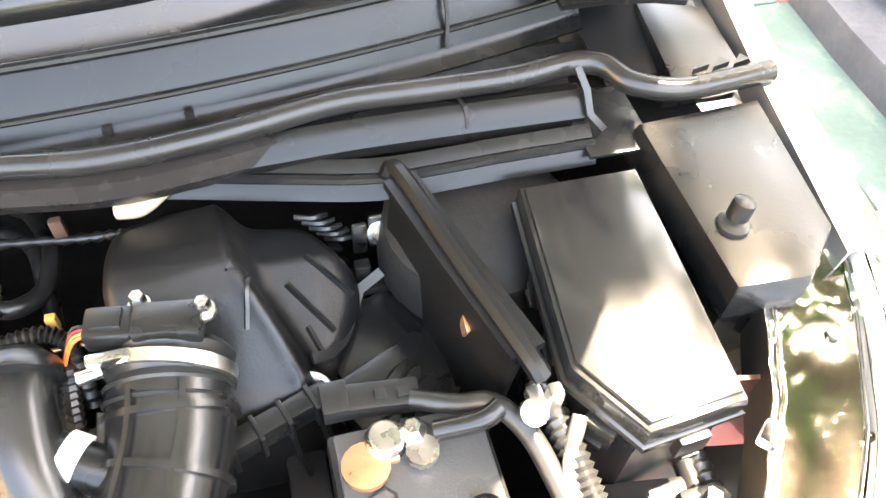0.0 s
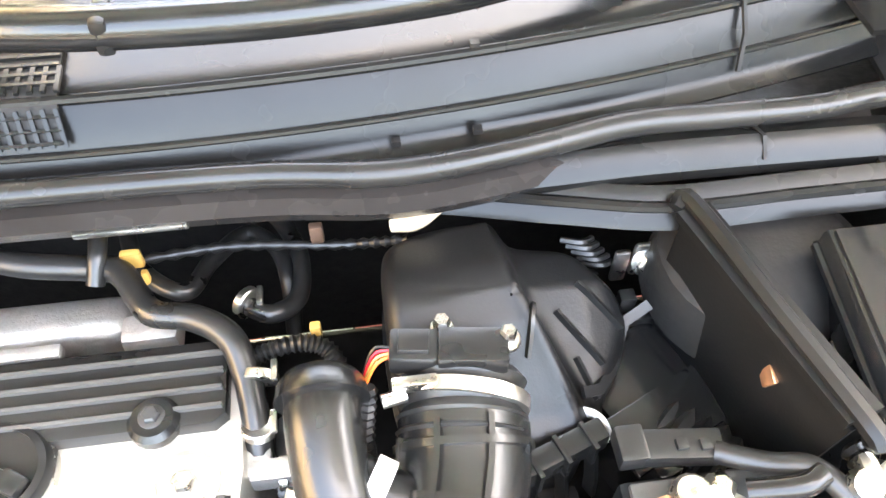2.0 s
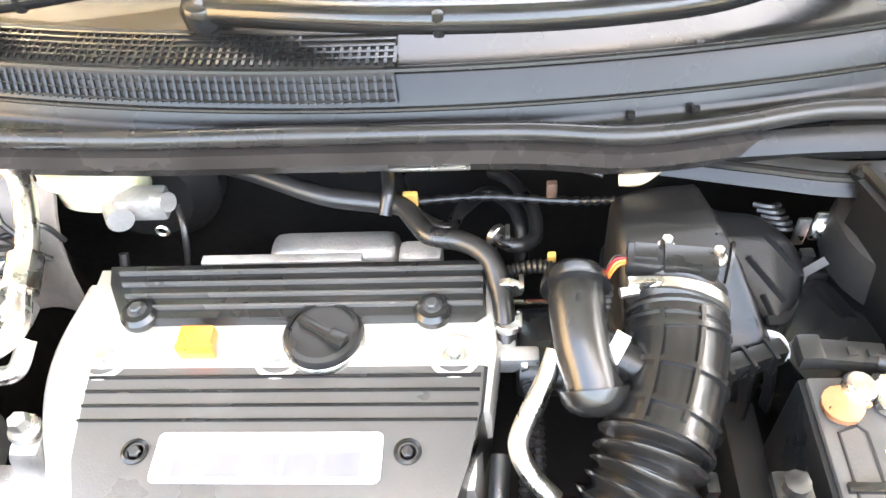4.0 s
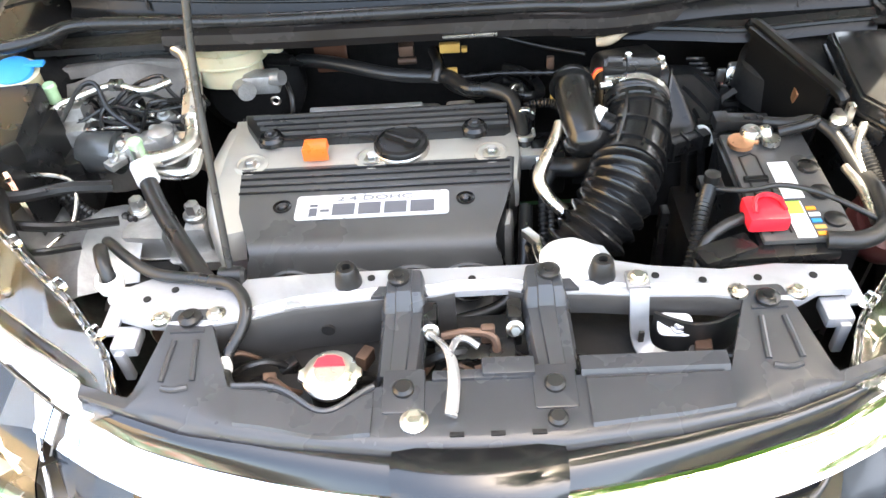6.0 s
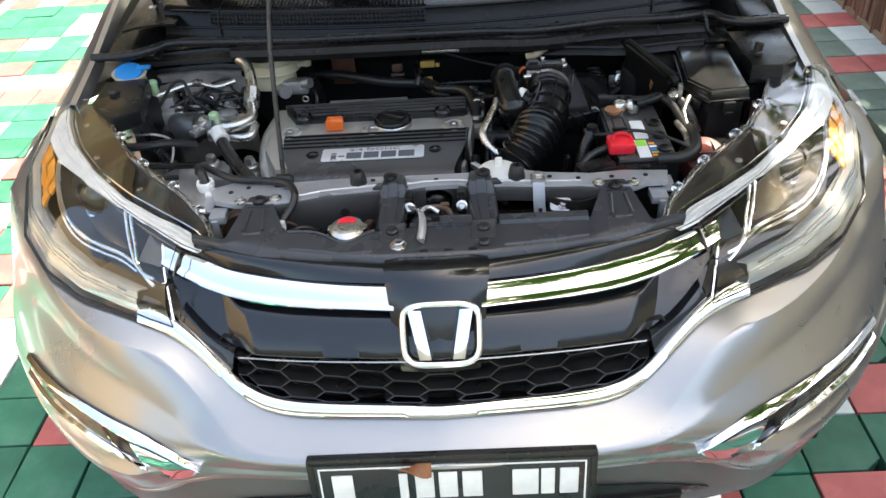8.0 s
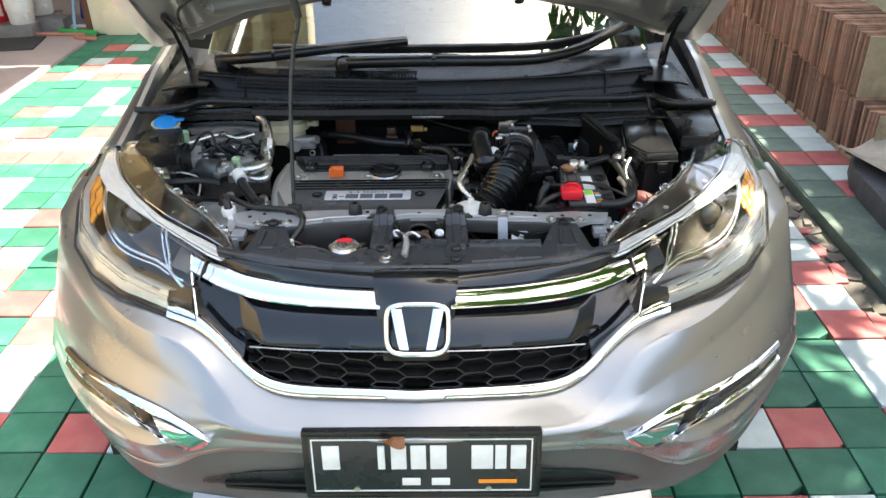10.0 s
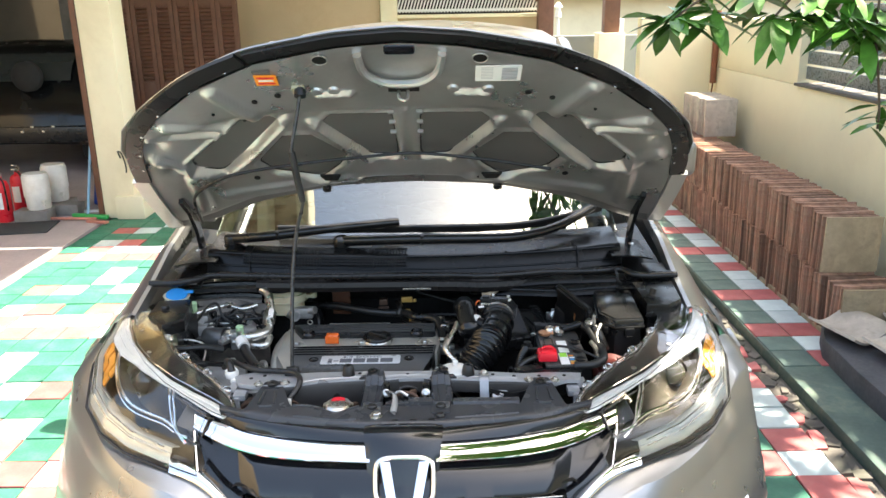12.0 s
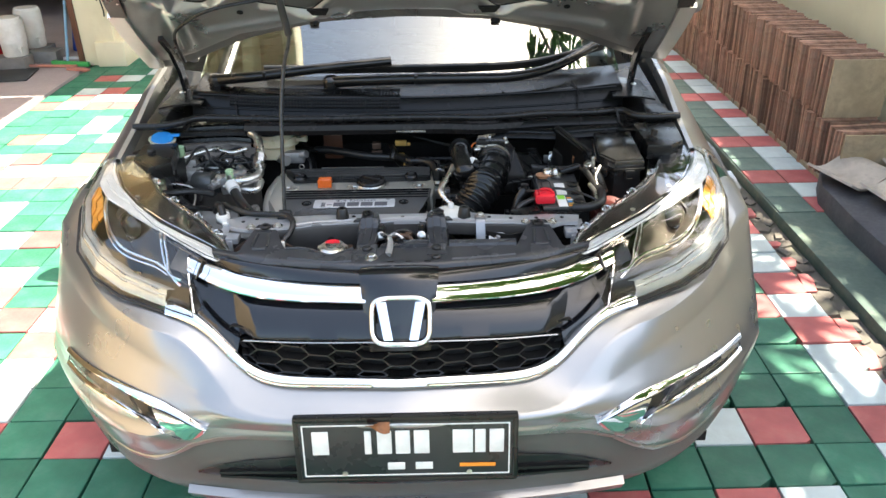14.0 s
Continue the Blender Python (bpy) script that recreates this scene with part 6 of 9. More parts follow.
part("drain_hose", pipe([(-0.48, 0.41, 0.81), (-0.452, 0.372, 0.846), (-0.412, 0.332, 0.853), (-0.370, 0.304, 0.854), (-0.313, 0.290, 0.856), (-0.272, 0.274, 0.859), (-0.253, 0.245, 0.856), (-0.257, 0.221, 0.842), (-0.272, 0.197, 0.827), (-0.268, 0.168, 0.817), (-0.240, 0.152, 0.812)], 0.007, 90, 12), RUBBER, car, "thin black overflow hose")
part("hose_clip", box(0.018, 0.012, 0.02, (-0.274, 0.186, 0.826), 0.004), WHITE_PLASTIC, car)
part("grommet_hose", pipe([(-0.430, 0.303, 0.842), (-0.437, 0.318, 0.862), (-0.452, 0.348, 0.857)], 0.009, 12, 10), RUBBER, car)
STAY = [(-0.282, 0.300, 0.85), (-0.279, 0.345, 1.00), (-0.276, 0.375, 1.09), (-0.264, 0.398, 1.18), (-0.246, 0.402, 1.25), (-0.256, 0.402, 1.31), (-0.265, 0.404, 1.37), (-0.252, 0.418, 1.44), (-0.240, 0.432, 1.505)]
stay = part("bonnet_stay", pipe(STAY, 0.0045, 60, 10), STEEL_DARK, car, "thin dark grey bonnet stay rod")
part("stay_sleeve", pipe([STAY[4], STAY[5], STAY[6]], 0.0085, 12, 12), RUBBER, stay, "black foam grip")
part("stay_socket", turned([(0.014, -0.01), (0.014, 0.006), (0.008, 0.012)], STAY[-1], (0, 0.5, 1), 16), PLASTIC, stay)
part("stay_pivot", join(turned([(0.011, -0.012), (0.011, 0.014), (0.007, 0.018)], (-0.282, 0.298, 0.852), (1, 0, 0), 14), box(0.03, 0.02, 0.012, (-0.282, 0.29, 0.848), 0.003)), RUBBER, stay)

# ---- front support, latch and radiator top ----
sup_front = [(-0.400, 0.245), (-0.365, 0.232), (-0.300, 0.226), (-0.254, 0.233), (-0.200, 0.248), (-0.100, 0.257), (-0.045, 0.257), (-0.020, 0.262), (0.040, 0.262), (0.065, 0.255), (0.130, 0.251), (0.190, 0.244), (0.260, 0.240), (0.300, 0.232), (0.350, 0.226), (0.375, 0.240), (0.410, 0.240)]
sup_outline = sup_front + [(0.418, 0.277), (0.34, 0.284), (0.28, 0.279), (0.20, 0.290), (0.165, 0.300), (0.155, 0.325), (0.125, 0.337), (0.09, 0.325), (0.08, 0.300), (-0.10, 0.300), (-0.20, 0.299), (-0.27, 0.296), (-0.33, 0.300), (-0.375, 0.306), (-0.418, 0.286)]
support = part("radiator_support", prism(sup_outline, 0.010, pose(0, 0, 0.837), bevel=0.003), SUPPORT, car, "pale grey painted radiator support beam")
# Beam's front face: the shade in the gap is put into a darker colour.
FLANGE = mat("shade_darkened_steel", (0.055, 0.052, 0.050), 0.38, 0.2, 0.2, 9, 0.1, 300)
part("front_flange", sheet([[Vector((x, y + dy, z)) for x, y in sup_front[2:8]] for dy, z in ((-0.001, 0.844), (-0.004, 0.838), (-0.003, 0.80), (0.004, 0.755))], 0.003), FLANGE, support, "support front face painted dark for its shade")
part("front_flange", sheet([[Vector((x, y + dy, z)) for x, y in sup_front[8:14]] for dy, z in ((-0.001, 0.844), (-0.004, 0.838), (-0.002, 0.815), (0.012, 0.805))], 0.003), FLANGE, support, "support front face painted dark for its shade")
part("beam_fold", sheet([[Vector((x, y + dy, 0.8475 + dz)) for x, y in sup_front[3:13]] for dy, dz in ((0.018, -0.0005), (0.015, 0.0012), (0.012, -0.0005))], 0.0015), SUPPORT, support)
# Flat black discs stand in for the shade inside the holes.
for x, y in ((-0.116, 0.288), (0.0, 0.280), (0.094, 0.283), (0.205, 0.272), (0.255, 0.262), (0.315, 0.262), (-0.345, 0.283), (-0.375, 0.270), (0.375, 0.262)):
    part("hole", turned([(0.0045, 0), (0.0045, 0.002)], (x, y, 0.8462), segs=12), DARK_BAY, support)
part("hole", turned([(0.008, -0.001), (0.008, 0.003)], (-0.168, 0.2475, 0.808), (0, -1, 0), 14), DARK_BAY, support)
for x, y in ((-0.142, 0.283), (0.146, 0.277)):
    part("bump_stop", turned([(0.016, 0), (0.0155, 0.006), (0.012, 0.024), (0.010, 0.026), (0.0055, 0.026), (0.005, 0.018)], (x, y, 0.846), segs=20), RUBBER, support, "black rubber bump stop")
part("tank_cap", join(turned([(0.034, 0), (0.036, 0.004), (0.031, 0.007)], (0.114, 0.303, 0.844), segs=28), box(0.014, 0.012, 0.016, (0.116, 0.318, 0.856), 0.004)), WHITE_PLASTIC, support, "white plastic cover with a cream tab")
for x in (-0.082, 0.086):
    rows = []
    for y, z, w in ((0.291, 0.850, 0.012), (0.288, 0.857, 0.017), (0.272, 0.859, 0.0205), (0.254, 0.857, 0.0215), (0.247, 0.850, 0.023), (0.240, 0.838, 0.0235), (0.200, 0.833, 0.0225), (0.168, 0.830, 0.0215), (0.160, 0.829, 0.021)):
        xc = x + 0.06 * (0.16 - y) * (1 if x < 0 else -1) * -1
        rows.append([Vector((xc + u * w, y, z + dz)) for u, dz in ((-1.15, -0.016), (-1, -0.003), (-0.88, 0), (-0.42, 0), (-0.36, 0.0025), (0.36, 0.0025), (0.42, 0), (0.88, 0), (1, -0.003), (1.15, -0.016))])
    br = part("support_bracket", sheet(rows, 0.003), COVER_GLOSS, car, "black plastic support bracket")
    xf = x + (0.008 if x < 0 else -0.006)
    part("foot", prism(rounded(xf - 0.022, xf + 0.022, 0.108, 0.162, 0.004), 0.005, pose(0, 0, 0.833), bevel=0.002), COVER_GLOSS, br)
    part("side_tab", prism([(-0.032, 0.0), (0.032, 0.0), (0.024, 0.016), (-0.024, 0.016)], 0.005, pose(x, 0.254, 0.8475), bevel=0.002), COVER_GLOSS, br)
    part("clip", join(turned([(0.0125, 0), (0.0125, 0.004), (0.009, 0.006)], (x, 0.272, 0.861), segs=18), turned([(0.006, 0.005), (0.006, 0.009)], (x, 0.272, 0.861), segs=10)), RUBBER, br)
    part("clip", turned([(0.011, 0), (0.011, 0.004), (0.008, 0.007)], (xf, 0.136, 0.838), segs=18), RUBBER, br)
part("clip", turned([(0.010, 0), (0.010, 0.004), (0.007, 0.007)], (0.079, 0.096, 0.836), segs=18), RUBBER, car)
part("latch_bolt", hexbolt((-0.062, 0.098, 0.836), 0.010, 0.008), STEEL, car)


def cover_edge(x):
    """The front edge of the radiator cover."""
    return lerp([(0, 0.064), (0.09, 0.066), (0.20, 0.080), (0.30, 0.100), (0.37, 0.126), (0.42, 0.145)], abs(x))


def cover_back(x):
    base = lerp([(0, 0.150), (0.250, 0.150), (0.260, 0.152), (0.296, 0.248), (0.300, 0.254), (0.334, 0.254), (0.338, 0.248), (0.362, 0.140), (0.42, 0.160)], abs(x))
    return base - (0.036 * math.exp(-((x + 0.153) / 0.038) ** 2))


def cover_z(x, y):
    return 0.836 + 0.13 * max(0, y - 0.150)


shroud_x = np.linspace(-0.42, 0.42, 211)
cover_rows2 = []
for f in (0, 0.05, 0.10, 0.2, 0.4, 0.6, 0.8, 0.97, 1.0):
    row = []
    for x in shroud_x:
        y = cover_edge(x) * (1 - f) + cover_back(x) * f
        row.append(Vector((x, y, cover_z(x, y) - lerp([(0, 0.020), (0.05, 0.006), (0.10, 0.002), (0.2, 0), (0.97, 0), (1, 0.005)], f))))
    cover_rows2.append(row)
rad_cover = part("radiator_cover", sheet(cover_rows2, 0.004), COVER_GLOSS, car, "black plastic radiator top cover")
part("cover_rim", pipe([(x, cover_back(x), 0.837) for x in np.linspace(-0.255, -0.105, 40)], 0.0035, smooth=False, segs=8), COVER_GLOSS, rad_cover)
for x0, x1 in ((-0.245, -0.105), (0.112, 0.252)):
    part("cover_pad", sheet([[Vector((x, cover_edge(x) * (1 - f) + cover_back(x) * f, 0.836 + h)) for x in np.linspace(x0, x1, 30)] for f, h in ((0.20, 0.0), (0.24, 0.0030), (0.5, 0.0034), (0.88, 0.0034), (0.93, 0.0))], 0.001), COVER_GLOSS, rad_cover)
part("cover_step", sheet([[Vector((x, y, z)) for x in np.linspace(0.108, 0.258, 12)] for y, z in ((0.146, 0.836), (0.150, 0.842), (0.168, 0.842), (0.172, 0.834))], 0.003), COVER_GLOSS, rad_cover)
for x, y in ((-0.316, 0.236), (0.316, 0.230)):
    part("clip", join(turned([(0.013, 0), (0.013, 0.004), (0.009, 0.007)], (x, y, 0.848), segs=18), turned([(0.006, 0.005), (0.006, 0.009)], (x, y, 0.848), segs=10)), RUBBER, rad_cover)
    k = 1 if x > 0 else -1
    part("groove_wall", pipe([(x - 0.012, 0.208, 0.8445), (x - 0.015, 0.180, 0.8405), (x - 0.017, 0.158, 0.8375)], 0.0035, 14, 8), COVER_GLOSS, rad_cover)
    part("groove_wall", pipe([(x + 0.012, 0.208, 0.8445), (x + 0.015, 0.180, 0.8405), (x + 0.017, 0.158, 0.8375)], 0.0035, 14, 8), COVER_GLOSS, rad_cover)
    part("groove_lip", pipe([(x - 0.014, 0.150, 0.8375), (x, 0.147, 0.838), (x + 0.014, 0.150, 0.8375)], 0.0035, 12, 8), COVER_GLOSS, rad_cover)
    part("arm_crease", strip([(x - 0.019, 0.220, 0.8462), (x + 0.019, 0.220, 0.8462)], (0, 0, 1), 0.004, 0.003), COVER_GLOSS, rad_cover)
for x in (-0.02, 0.02, 0.06):
    part("slot", box(0.014, 0.005, 0.002, (x, 0.082, 0.8365), 0.0005), DARK_BAY, rad_cover)
part("radiator", span((-0.34, 0.155, 0.40), (0.34, 0.205, 0.785), bevel=0.006), DARK_BAY, car, "dark radiator tank")
part("condenser", span((-0.34, 0.115, 0.42), (0.34, 0.135, 0.79)), GREY_PLASTIC, car)
CAPXY = (-0.154, 0.166)
rcap = part("radiator_cap", join(turned([(0.027, 0), (0.030, 0.003), (0.030, 0.008), (0.025, 0.012), (0.021, 0.0135)], (*CAPXY, 0.822), (0, -0.12, 1), 28), prism([(-0.034, -0.005), (-0.022, -0.014), (0.022, -0.014), (0.034, -0.005), (0.034, 0.005), (0.022, 0.014), (-0.022, 0.014), (-0.034, 0.005)], 0.006, pose(*CAPXY, 0.826, 5, 0, 0), bevel=0.002)), STEEL, car, "bare metal radiator cap with a red mark")
part("warning_mark", turned([(0.016, 0), (0.016, 0.0010)], (CAPXY[0], CAPXY[1], 0.8358), (0, -0.12, 1), 28), LAMP_CHROME, rcap)
part("warning_mark", prism([(-0.017, 0.004), (0.017, 0.004), (0.013, 0.014), (0.005, 0.0175), (-0.005, 0.0175), (-0.013, 0.014)], 0.001, pose(*CAPXY, 0.8372, 7, 0, 0)), RED, rcap)
part("filler_neck", turned([(0.026, -0.05), (0.026, 0.0)], (*CAPXY, 0.822), segs=20), PLASTIC, car)
latch = part("bonnet_latch", join(box(0.09, 0.03, 0.06, (0.0, 0.205, 0.785), 0.004), box(0.016, 0.028, 0.05, (-0.048, 0.236, 0.820), 0.003), box(0.016, 0.028, 0.05, (0.045, 0.236, 0.820), 0.003)), PLASTIC, car, "dark bonnet latch with a copper-brown hook")
part("hook", join(pipe([(-0.035, 0.218, 0.822), (-0.005, 0.214, 0.832), (0.02, 0.210, 0.827), (0.022, 0.198, 0.808), (0.0, 0.19, 0.798)], 0.005, 24, 8), box(0.016, 0.010, 0.032, (0.015, 0.216, 0.822), 0.003)), RUST, latch)
for x in (-0.048, 0.045):
    part("bolt", hexbolt((x, 0.220, 0.828), 0.007, 0.008, (0, -1, 0.5)), STEEL, latch)
ZINC = mat("white_zinc_lever", (0.58, 0.57, 0.56), 0.28, 0.7)
part("latch_lever", join(pipe([(-0.044, 0.204, 0.838), (-0.034, 0.188, 0.846), (-0.026, 0.170, 0.851), (-0.022, 0.148, 0.852), (-0.022, 0.125, 0.850), (-0.025, 0.098, 0.845)], 0.0085, 30, 10, flat=0.4), pipe([(-0.026, 0.172, 0.850), (-0.018, 0.192, 0.846), (-0.008, 0.196, 0.842), (0.004, 0.190, 0.836)], 0.004, 16, 8)), ZINC, latch, "bright white-grey release lever")
part("cover_box", join(box(0.055, 0.022, 0.014, (0.034, 0.158, 0.838), 0.003), box(0.10, 0.012, 0.008, (0.005, 0.152, 0.836), 0.002)), COVER_GLOSS, car)
horn_br = part("horn_bracket", join(strip(spline([(0.183, 0.270, 0.850), (0.183, 0.250, 0.850), (0.183, 0.240, 0.836), (0.184, 0.226, 0.805), (0.190, 0.214, 0.788), (0.208, 0.206, 0.780), (0.224, 0.204, 0.778)], 24), (0, -0.3, 1), 0.021, 0.004), box(0.026, 0.026, 0.008, (0.183, 0.262, 0.851), 0.003)), HORN_GREY, car, "pale metal horn bracket")
part("bolt", hexbolt((0.183, 0.262, 0.855), 0.008, 0.006), STEEL, horn_br)
part("slot", box(0.006, 0.004, 0.016, (0.1845, 0.219, 0.806), 0.001), DARK_BAY, horn_br)
part("tab", join(prism(rounded(-0.019, 0.019, -0.013, 0.013, 0.008), 0.004, pose(0.221, 0.226, 0.815, 30, 0, -6), bevel=0.001), hexbolt((0.224, 0.222, 0.817), 0.006, 0.008, (0, -0.5, 1))), SUPPORT, horn_br)
part("duct", sheet([[Vector((0.20 + 0.09 * u, 0.235 - 0.02 * math.sin(3 * u), 0.80 - 0.03 * (v - 0.5) * 2)) for u in np.linspace(0, 1, 8)] for v in (0, 0.3, 0.7, 1)], 0.004), PLASTIC, car)
for k in range(5):
    part("wire", pipe([(0.11 + 0.006 * k, 0.20 - 0.004 * k, 0.80), (0.125 + 0.005 * k, 0.18, 0.815 - 0.003 * k), (0.135 - 0.004 * k, 0.155, 0.80)], 0.0035, 14, 6), STEEL if k % 2 else PLASTIC, car)
rg = random.Random(5)
for k in range(16):
    x = rg.choice((rg.uniform(-0.30, -0.12), rg.uniform(0.10, 0.30), rg.uniform(-0.05, 0.06)))
    y, z = rg.uniform(0.165, 0.225), rg.uniform(0.785, 0.812)
    part("wire", pipe([(x - 0.03, y, z - 0.015), (x - 0.01, y + rg.uniform(-0.02, 0.02), z + 0.006), (x + 0.012, y, z + 0.004), (x + 0.03, y + 0.01, z - 0.02)], rg.choice((0.003, 0.004, 0.006)), 16, 7), rg.choice((RUBBER, RUBBER, RUST, STEEL)), car)
for k in range(9):
    x = rg.choice((rg.uniform(-0.28, -0.12), rg.uniform(0.12, 0.28)))
    part("plug", box(rg.uniform(0.014, 0.03), rg.uniform(0.012, 0.022), 0.02, (x, rg.uniform(0.16, 0.22), rg.uniform(0.78, 0.80)), 0.003, turn=(rg.uniform(-20, 20), rg.uniform(-20, 20), rg.uniform(0, 90))), rg.choice((PLASTIC, PLASTIC, HORN_GREY, RUST)), car)
part("fan_shroud", sheet([[Vector((x, y, z)) for x in np.linspace(-0.30, 0.30, 8)] for y, z in ((0.20, 0.77), (0.24, 0.775), (0.30, 0.76), (0.34, 0.70))], 0.004), DARK_BAY, car)
for s in (-1, 1):
    end = part("lamp_bracket", join(box(0.030, 0.034, 0.016, (s * 0.392, 0.226, 0.826), 0.004), box(0.012, 0.010, 0.045, (s * 0.396, 0.208, 0.806), 0.003), box(0.02, 0.05, 0.004, (s * 0.415, 0.255, 0.832), 0.001)), SUPPORT, car)
    for x, y in ((0.350, 0.238), (0.288, 0.242)):
        part("bolt", join(turned([(0.011, 0), (0.011, 0.003)], (s * x, y, 0.8465), segs=18), hexbolt((s * x, y, 0.848), 0.0065, 0.006)), STEEL, support)

# ---- grille, badge and number plate ----
def front_sheet(rows, n=61, thick=0.004):
    """rows: (half width, z at the middle, z at the ends, how far proud)."""
    out = []
    for half, z0, z1, o in rows:
        out.append([face(x, z0 + (z1 - z0) * (abs(x) / half) ** 2.2, o) for x in np.linspace(-half, half, n)])
    return sheet(out, thick)


def bar_top(x):
    return lerp([(0, 0.809), (0.075, 0.807), (0.15, 0.803), (0.21, 0.801), (0.27, 0.800), (0.33, 0.800), (0.36, 0.801), (0.40, 0.806), (0.48, 0.813)], abs(x))


def bar_low(x):
    return lerp([(0, 0.787), (0.075, 0.7845), (0.15, 0.780), (0.21, 0.776), (0.27, 0.7735), (0.305, 0.773), (0.345, 0.775), (0.395, 0.780), (0.478, 0.795)], abs(x))


def panel_foot(x):
    return lerp([(0, 0.722), (0.06, 0.721), (0.15, 0.714), (0.23, 0.708), (0.31, 0.7035), (0.343, 0.701), (0.365, 0.691), (0.40, 0.706), (0.44, 0.733), (0.478, 0.785)], abs(x))


def panel_head(x):
    return lerp([(0, 0.772), (0.08, 0.769), (0.15, 0.764), (0.20, 0.761), (0.245, 0.758), (0.30, 0.757), (0.335, 0.7565), (0.372, 0.770)], abs(x))


grille = part("grille", sheet([[Vector((x, cover_edge(x) * (1 - f) + (nose(x, bar_top(x)) - 0.004) * f, 0.822 * (1 - f) + (bar_top(x) + 0.002) * f + 0.006 * math.sin(math.pi * f))) for x in np.linspace(-0.44, 0.44, 61)] for f in (0, 0.2, 0.4, 0.6, 0.8, 1.0)], 0.004), GLOSS_BLACK, car, "gloss black grille with chrome bars")
part("back_panel", sheet([[face(x, (bar_low(x) - 0.002) * (1 - f) + panel_foot(x) * f, o) for x in np.linspace(-0.478, 0.478, 121)] for f, o in ((0, -0.020), (0.15, -0.022), (0.5, -0.014), (0.9, -0.012), (1.0, -0.012), (1.01, -0.035))], 0.003), GLOSS_BLACK, grille)
part("centre_panel", sheet([[face(x * (1 - 0.06 * f), panel_head(x) * (1 - f) + panel_foot(x * (1 - 0.06 * f)) * f, o - 0.024 * max(0, (abs(x) - 0.325) / 0.047)) for x in np.linspace(-0.372, 0.372, 101)] for f, o in ((-0.06, -0.014), (-0.03, 0.0), (0.0, 0.005), (0.08, 0.008), (0.5, 0.010), (0.9, 0.011), (0.97, 0.009), (1.0, 0.004), (1.02, -0.012))], 0.003), GLOSS_BLACK, grille)
part("panel_edge_line", pipe([face(x, panel_foot(x) - 0.001, 0.012) for x in np.linspace(-0.335, 0.335, 60)], 0.0016, smooth=False, segs=6), LAMP_CHROME, grille)
for s in (-1, 1):
    inner = spline([(0.345, 0, 0.700), (0.362, 0, 0.706), (0.39, 0, 0.718), (0.437, 0, 0.745)], 16)
    outer = spline([(0.352, 0, 0.668), (0.376, 0, 0.690), (0.405, 0, 0.703), (0.447, 0, 0.728)], 16)
    part("lower_corner", sheet([[face(s * p.lerp(q, f).x, p.lerp(q, f).z, o) for p, q in zip(inner, outer)] for f, o in ((-0.1, -0.016), (0, 0.004), (0.3, 0.004), (0.7, 0.002), (1, 0.0), (1.05, -0.02))], 0.003), GLOSS_BLACK, grille)
    run = np.linspace(0.070, 0.478, 44)
    part("chrome_bar", sheet([[face(s * x, bar_top(x) * (1 - f) + bar_low(x) * f, o) for x in run] for f, o in ((-0.10, -0.014), (0.0, 0.006), (0.08, 0.011), (0.35, 0.013), (0.60, 0.012), (0.70, 0.0125), (0.74, 0.0165), (0.90, 0.0185), (1.0, 0.016), (1.04, 0.008), (1.06, -0.016))], 0.003), CHROME, grille, "polished chrome grille wing")
    part("chrome_line", pipe([face(s * x, z, 0.006) for x, z in ((0.482, 0.812), (0.474, 0.786), (0.464, 0.758), (0.452, 0.726))], 0.0028, 16, 6), CHROME, grille)
U = [(x, soft(BUMPER_TOP, x)) for x in np.linspace(-0.52, 0.52, 101)]
part("chrome_surround", sheet([[face(x, z + dz, o) for x, z in U] for dz, o in ((0.012, -0.045), (0.017, -0.022), (0.021, 0.004), (0.021, 0.012), (0.018, 0.016), (0.008, 0.017), (0.003, 0.014), (0.002, 0.0))], 0.003), CHROME, grille, "chrome lower grille surround")
# Dark sheet painted in as the shadow under the chrome surround.
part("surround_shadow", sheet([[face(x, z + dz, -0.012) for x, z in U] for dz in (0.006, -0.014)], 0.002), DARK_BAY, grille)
part("mesh_backing", front_sheet(((0.42, 0.74, 0.74, -0.045), (0.36, 0.62, 0.62, -0.045))), DARK_BAY, grille)
cells = []
for c in range(-7, 8):
    for r in range(4):
        x, z = c * 0.0575, 0.704 - 0.0236 * r - (0.0118 if c % 2 else 0)
        if abs(x) > lerp([(0.64, 0.30), (0.66, 0.345), (0.72, 0.365)], z) or z < 0.640 or z > panel_foot(x) + 0.004:
            continue
        ring = [(x + 0.0375, z), (x + 0.0200, z + 0.0118), (x - 0.0200, z + 0.0118), (x - 0.0375, z), (x - 0.0200, z - 0.0118), (x + 0.0200, z - 0.0118), (x + 0.0375, z)]
        cells.append(sheet([[face(px, pz, o) for px, pz in ring] for o in (-0.004, -0.030)], 0.0016))
part("honeycomb", join(*cells), PLASTIC, grille, "black honeycomb grille mesh")
part("emblem_housing", sheet([[Vector((x * w, y + 0.014 * x * x * k, z - 0.010 * x * x * k)) for x in np.linspace(-1, 1, 25)] for y, z, w, k in ((0.072, 0.826, 0.080, 0.6), (0.066, 0.836, 0.083, 0.8), (0.040, 0.842, 0.085, 1), (0.020, 0.838, 0.084, 1), (0.008, 0.829, 0.082, 1), (-0.010, 0.803, 0.078, 1), (-0.030, 0.765, 0.074, 1), (-0.050, 0.725, 0.069, 1), (-0.060, 0.702, 0.063, 1), (-0.056, 0.696, 0.058, 1), (-0.04, 0.690, 0.055, 1))], 0.004), GLOSS_BLACK, grille, "gloss black emblem housing")
tilt = math.degrees(math.atan2(0.055, 0.085))
